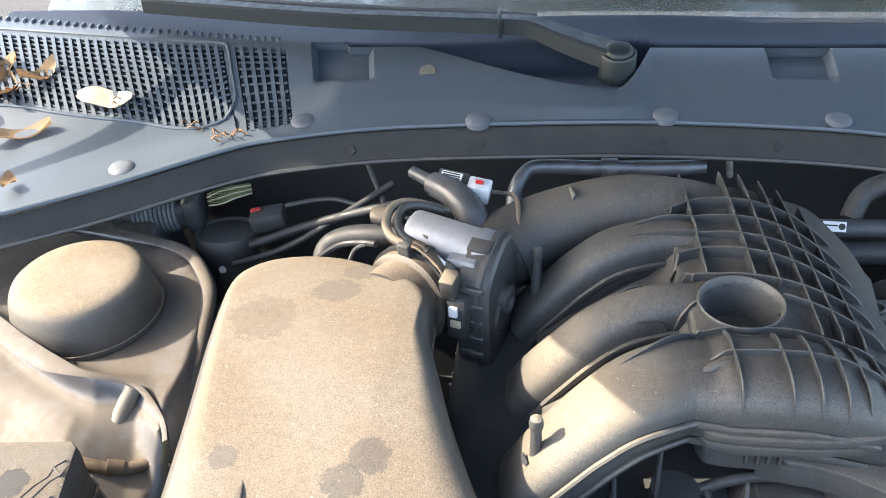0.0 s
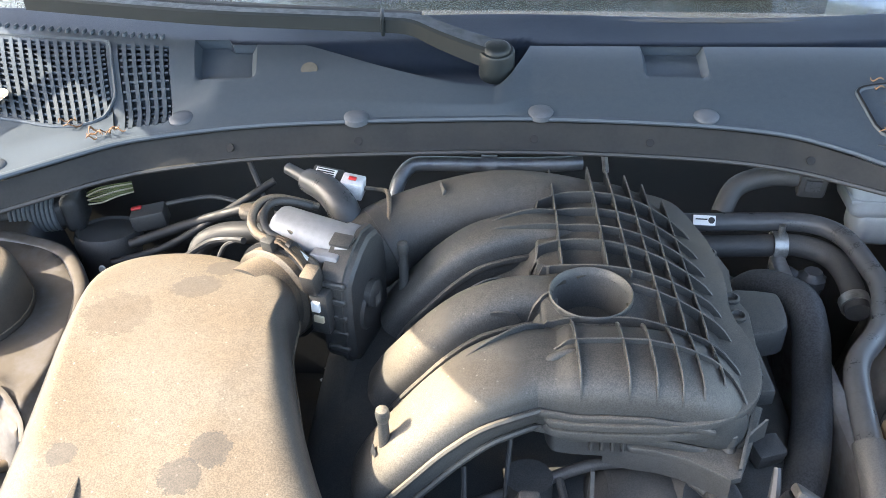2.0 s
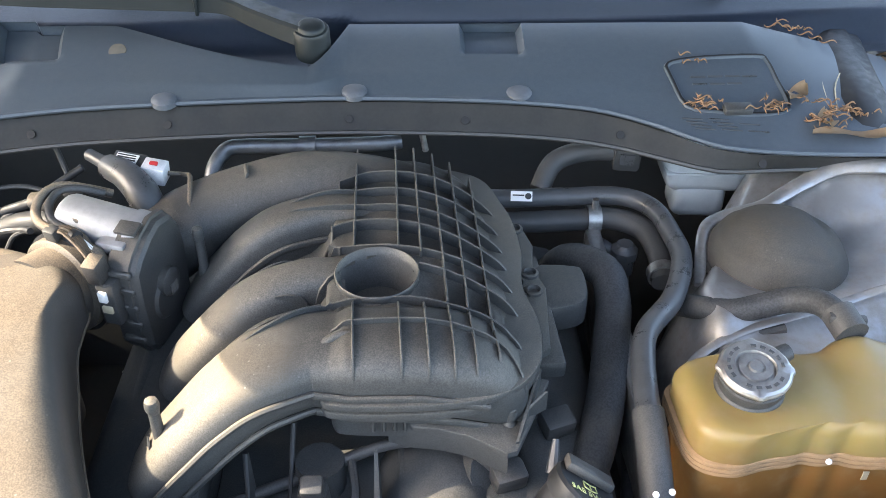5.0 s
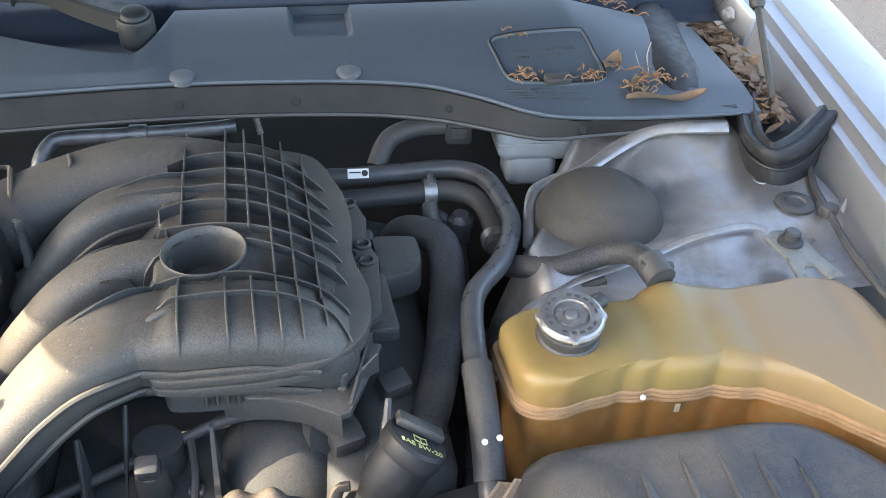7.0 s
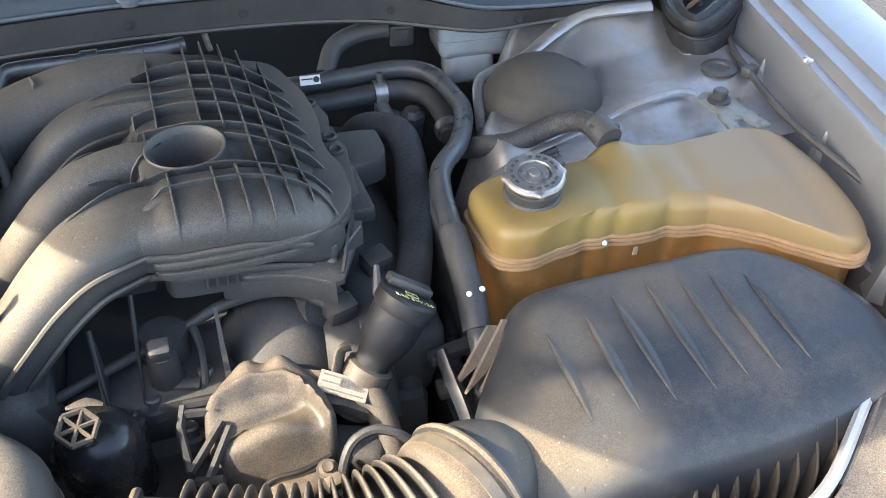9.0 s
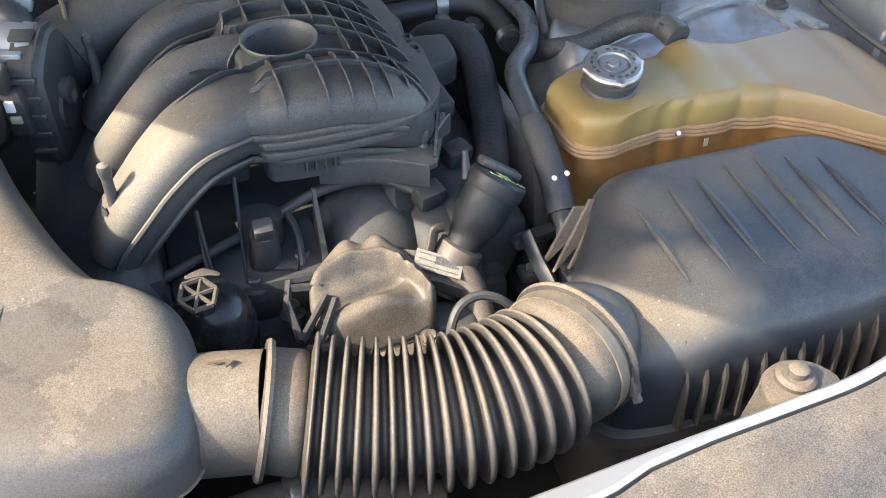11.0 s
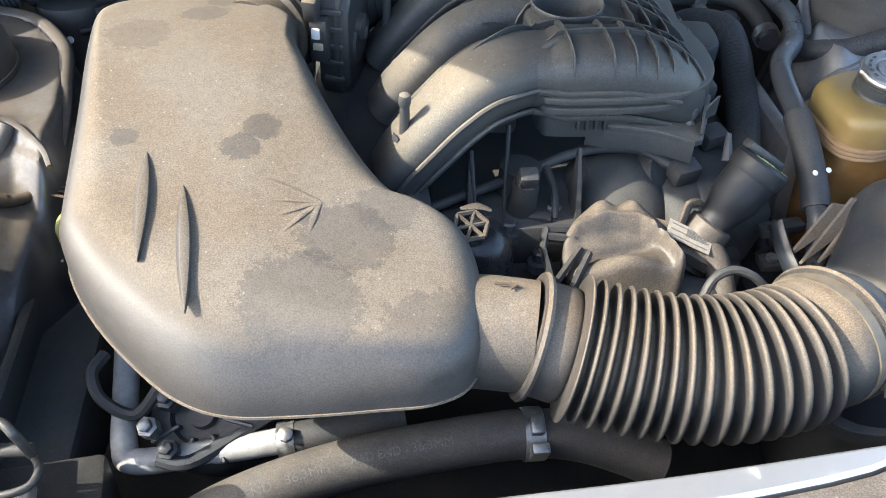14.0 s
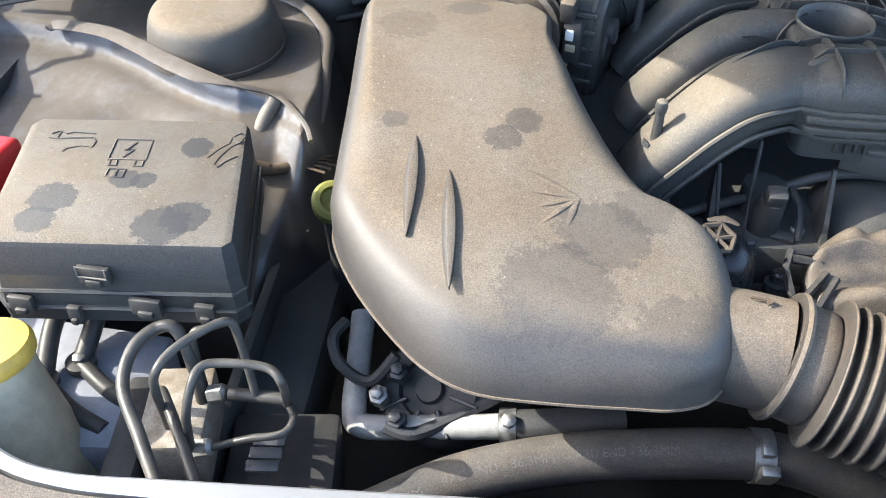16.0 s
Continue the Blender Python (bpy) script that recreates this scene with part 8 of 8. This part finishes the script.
part("conduit", tube([(-0.40, 0.22, 0.835), (-0.33, 0.235, 0.855), (-0.27, 0.235, 0.875), (-0.21, 0.22, 0.90)], 0.0065, 10), M_STRIP, rl)
part("conduit", tube([(-0.42, 0.20, 0.82), (-0.36, 0.22, 0.83), (-0.30, 0.235, 0.86), (-0.22, 0.27, 0.90)], 0.005, 10), M_STRIP, rl)
part("hose", tube([(-0.285, 0.12, 0.85), (-0.280, 0.145, 0.885), (-0.255, 0.150, 0.900), (-0.22, 0.145, 0.907), (-0.18, 0.14, 0.91)], 0.013, 14), M_STRIP, rl)
part("wire", tube([(-0.36, 0.26, 0.87), (-0.30, 0.27, 0.875), (-0.24, 0.25, 0.87), (-0.19, 0.22, 0.88)], 0.003, 8), M_RUBBER, rl)
part("wire", tube([(-0.26, 0.30, 0.92), (-0.24, 0.27, 0.89), (-0.225, 0.24, 0.875)], 0.0035, 8), M_RUBBER, rl)

# mounting bracket on the front rail
mb = thing("rail_bracket", "dusty pressed bracket with a large bolt on the front rail", "bracket", (0.45, -0.48, 0.80))
part("plate", prism(ring_cr([(0.425, -0.492), (0.430, -0.466), (0.455, -0.455), (0.480, -0.464), (0.490, -0.488), (0.46, -0.497)], 4), 0.836, 0.843, 0.003), M_COVER, mb)
part("leg", loft(bmesh.new(), [[(0.428, -0.469, 0.842), (0.453, -0.500, 0.842), (0.451, -0.501, 0.838), (0.426, -0.470, 0.838)], [(0.421, -0.470, 0.810), (0.441, -0.490, 0.822), (0.439, -0.491, 0.818), (0.419, -0.471, 0.806)], [(0.415, -0.471, 0.785), (0.430, -0.482, 0.80), (0.428, -0.483, 0.796), (0.413, -0.472, 0.781)]]), M_COVER, mb)
part("leg", box((0.045, 0.004, 0.05), pose(0.465, -0.493, 0.82, 12, 0, 4), 0.001), M_COVER, mb)
part("washer", lathe([(0.0165, 0.843), (0.0165, 0.847), (0.013, 0.850), (0.0001, 0.850)], pose(0.455, -0.476, 0), 22), M_COVER, mb)
part("bolt", lathe([(0.0085, 0.850), (0.0085, 0.856), (0.006, 0.858), (0.0001, 0.858)], pose(0.455, -0.476, 0), 12), M_COVER, mb)
part("trim_edge", tube([(0.58, -0.478, 0.842), (0.66, -0.42, 0.85), (0.74, -0.35, 0.86)], 0.01, 8), M_RUBBER, mb)

# ---- dead leaves and catkins ----
def leaf(p, ln, wd, rot, curl=0.006, tilt=0.0, mat=M_LEAF, label="dry curled tan leaf lying on the cowl"):
    m = Matrix.Translation(p) @ pose(0, 0, 0, tilt, 0, rot)
    bm = bmesh.new()

    def f(u, v):
        w = wd * math.sin(math.pi * (0.03 + 0.94 * u)) ** 0.8 * (1 + 0.12 * math.sin(9 * u))
        return m @ Vector(((u - 0.5) * ln, v * w, curl * (v * v * 1.6 - math.sin(math.pi * u) * 0.6) + 0.004 * math.sin(7 * u + v)))
    sheet(f, span(0, 1, 10), span(-0.5, 0.5, 5), 0.0007, bm)
    return whole("dead_leaf", bm, mat, label, "leaf", "fallen leaves", sharp=80)


rng = random.Random(4)
for x, y, ln, wd, rot, cu_ in ((-0.745, 0.345, 0.075, 0.038, 110, 0.020), (-0.775, 0.385, 0.060, 0.040, 30, 0.020), (-0.700, 0.270, 0.095, 0.026, 22, 0.018), (-0.705, 0.370, 0.055, 0.032, 60, 0.022), (-0.800, 0.40, 0.06, 0.04, 150, 0.018),
                               (-0.76, 0.31, 0.05, 0.03, 75, 0.015), (-0.655, 0.165, 0.03, 0.022, 100, 0.004), (-0.80, 0.34, 0.05, 0.03, 10, 0.016)):
    leaf(Vector((x, y, cowl_at(x, max(y, lip(x)[0] + 0.004)) + 0.012)), ln, wd, rot, cu_, 8)
leaf(Vector((-0.600, 0.331, cowl_at(-0.600, 0.331) + 0.008)), 0.080, 0.040, -6, 0.004, 12, M_PALELEAF, "bleached oval leaf lying on the vent edge")
for x, y, ln, wd, rot in ((0.632, 0.290, 0.048, 0.024, 50), (0.655, 0.246, 0.040, 0.022, 80), (0.683, 0.226, 0.105, 0.018, 2)):
    leaf(Vector((x, y, cowl_at(x, max(y, lip(x)[0] + 0.004)) + 0.008)), ln, wd, rot, 0.006, 5)


def catkin(p, ln, rot, bend):
    m = Matrix.Translation(p) @ pose(0, 0, 0, 0, 0, rot)
    n = 6
    line = [m @ Vector(((k / n - 0.5) * ln, bend * math.sin(math.pi * k / n), 0.003 + 0.003 * math.sin(k))) for k in range(n + 1)]
    return line


def catkin_heap(name, spots, label):
    bm = bmesh.new()
    for (cx, cy, rad, count) in spots:
        for _ in range(count):
            x, y = cx + rng.gauss(0, rad), cy + rng.gauss(0, rad * 0.55)
            z = cowl_at(min(max(x, -0.8), 0.79), min(max(y, lip(min(max(x, -0.8), 0.79))[0] + 0.002), 0.44)) + 0.002 + rng.random() * 0.006
            tube(catkin(Vector((x, y, z)), rng.uniform(0.010, 0.024), rng.uniform(0, 180), rng.uniform(-0.007, 0.007)), [0.0004, 0.0009, 0.0010, 0.0009, 0.0010, 0.0008, 0.0003], 6, 2, bm)
    return whole(name, bm, M_CATKIN, label, "catkins", kind="stuff", sharp=80)


catkin_heap("catkins", [(0.672, 0.262, 0.018, 30), (0.515, 0.270, 0.010, 14), (0.598, 0.267, 0.013, 16), (0.675, 0.43, 0.02, 10), (0.515, 0.345, 0.008, 4), (0.645, 0.245, 0.010, 8)], "orange-brown fallen catkins scattered on the cowl")
catkin_heap("catkins", [(-0.478, 0.292, 0.006, 3), (-0.42, 0.262, 0.010, 10), (-0.58, 0.33, 0.006, 2), (-0.72, 0.34, 0.010, 4)], "brown catkins lodged at the vent edge")
for k in range(5):
    a = Vector((0.660, 0.262, 0.962)) + Vector((0.008 * (k - 2), 0, 0))
    whole("twig", tube([a, a + Vector((-0.012 + 0.006 * k, 0.05, 0.012)), a + Vector((-0.020 + 0.012 * k, 0.12 - 0.02 * abs(k - 2), 0.018))], 0.0009, 5, 4), M_CREAM, "thin pale dry twig on the cowl", "twig", "twigs")
bm = bmesh.new()
for _ in range(170):
    p = Vector((rng.uniform(-0.026, 0.026), rng.uniform(0.185, 0.45), 0.0))
    p.x += 0.815 + 0.11 * (p.y - 0.22)
    p.z = 0.931 + 0.067 * (p.y - 0.2) + rng.random() * 0.012
    m = Matrix.Translation(p) @ pose(0, 0, 0, rng.uniform(-40, 40), rng.uniform(-40, 40), rng.uniform(0, 360))
    L, W = rng.uniform(0.012, 0.040), rng.uniform(0.006, 0.018)
    pts_ = [m @ Vector(q) for q in ((-L / 2, 0, 0), (-L / 6, W / 2, 0.003), (L / 4, W / 2.4, 0.002), (L / 2, 0, 0.001), (L / 4, -W / 2.4, 0.003), (-L / 6, -W / 2, 0.002))]
    lo = [q - Vector((0, 0, 0.0008)) for q in pts_]
    loft(bm, [lo, pts_])
whole("leaf_litter", bm, M_LITTER, "brown dead leaves heaped in the hinge channel", "leaf litter", kind="stuff", sharp=80)


# ---- pale flakes caught on the hose below the throttle body ----
for fx, fy, fz_ in ((-0.126, 0.072, 0.8), (-0.118, 0.063, 0.8), (-0.112, 0.065, 0.8), (-0.126, 0.041, 0.8), (-0.102, 0.049, 0.8), (-0.122, 0.095, 0.8), (-0.103, 0.089, 0.8), (-0.128, 0.023, 0.8), (-0.116, 0.055, 0.8), (-0.099, 0.039, 0.8)):
    m = Matrix.Translation((fx, fy, fz_)) @ pose(0, 0, 0, rng.uniform(-30, 30), rng.uniform(-30, 30), rng.uniform(0, 360))
    L = rng.uniform(0.003, 0.006)
    fl = prism([(L * math.cos(a) * rng.uniform(0.5, 1), 0.7 * L * math.sin(a) * rng.uniform(0.5, 1)) for a in span(0, 5.2, 5)], 0, 0.0012, 0, m)
    whole("flake", fl, M_LABEL, "small pale paper flake lying on a hose", "flake", "paper flakes")
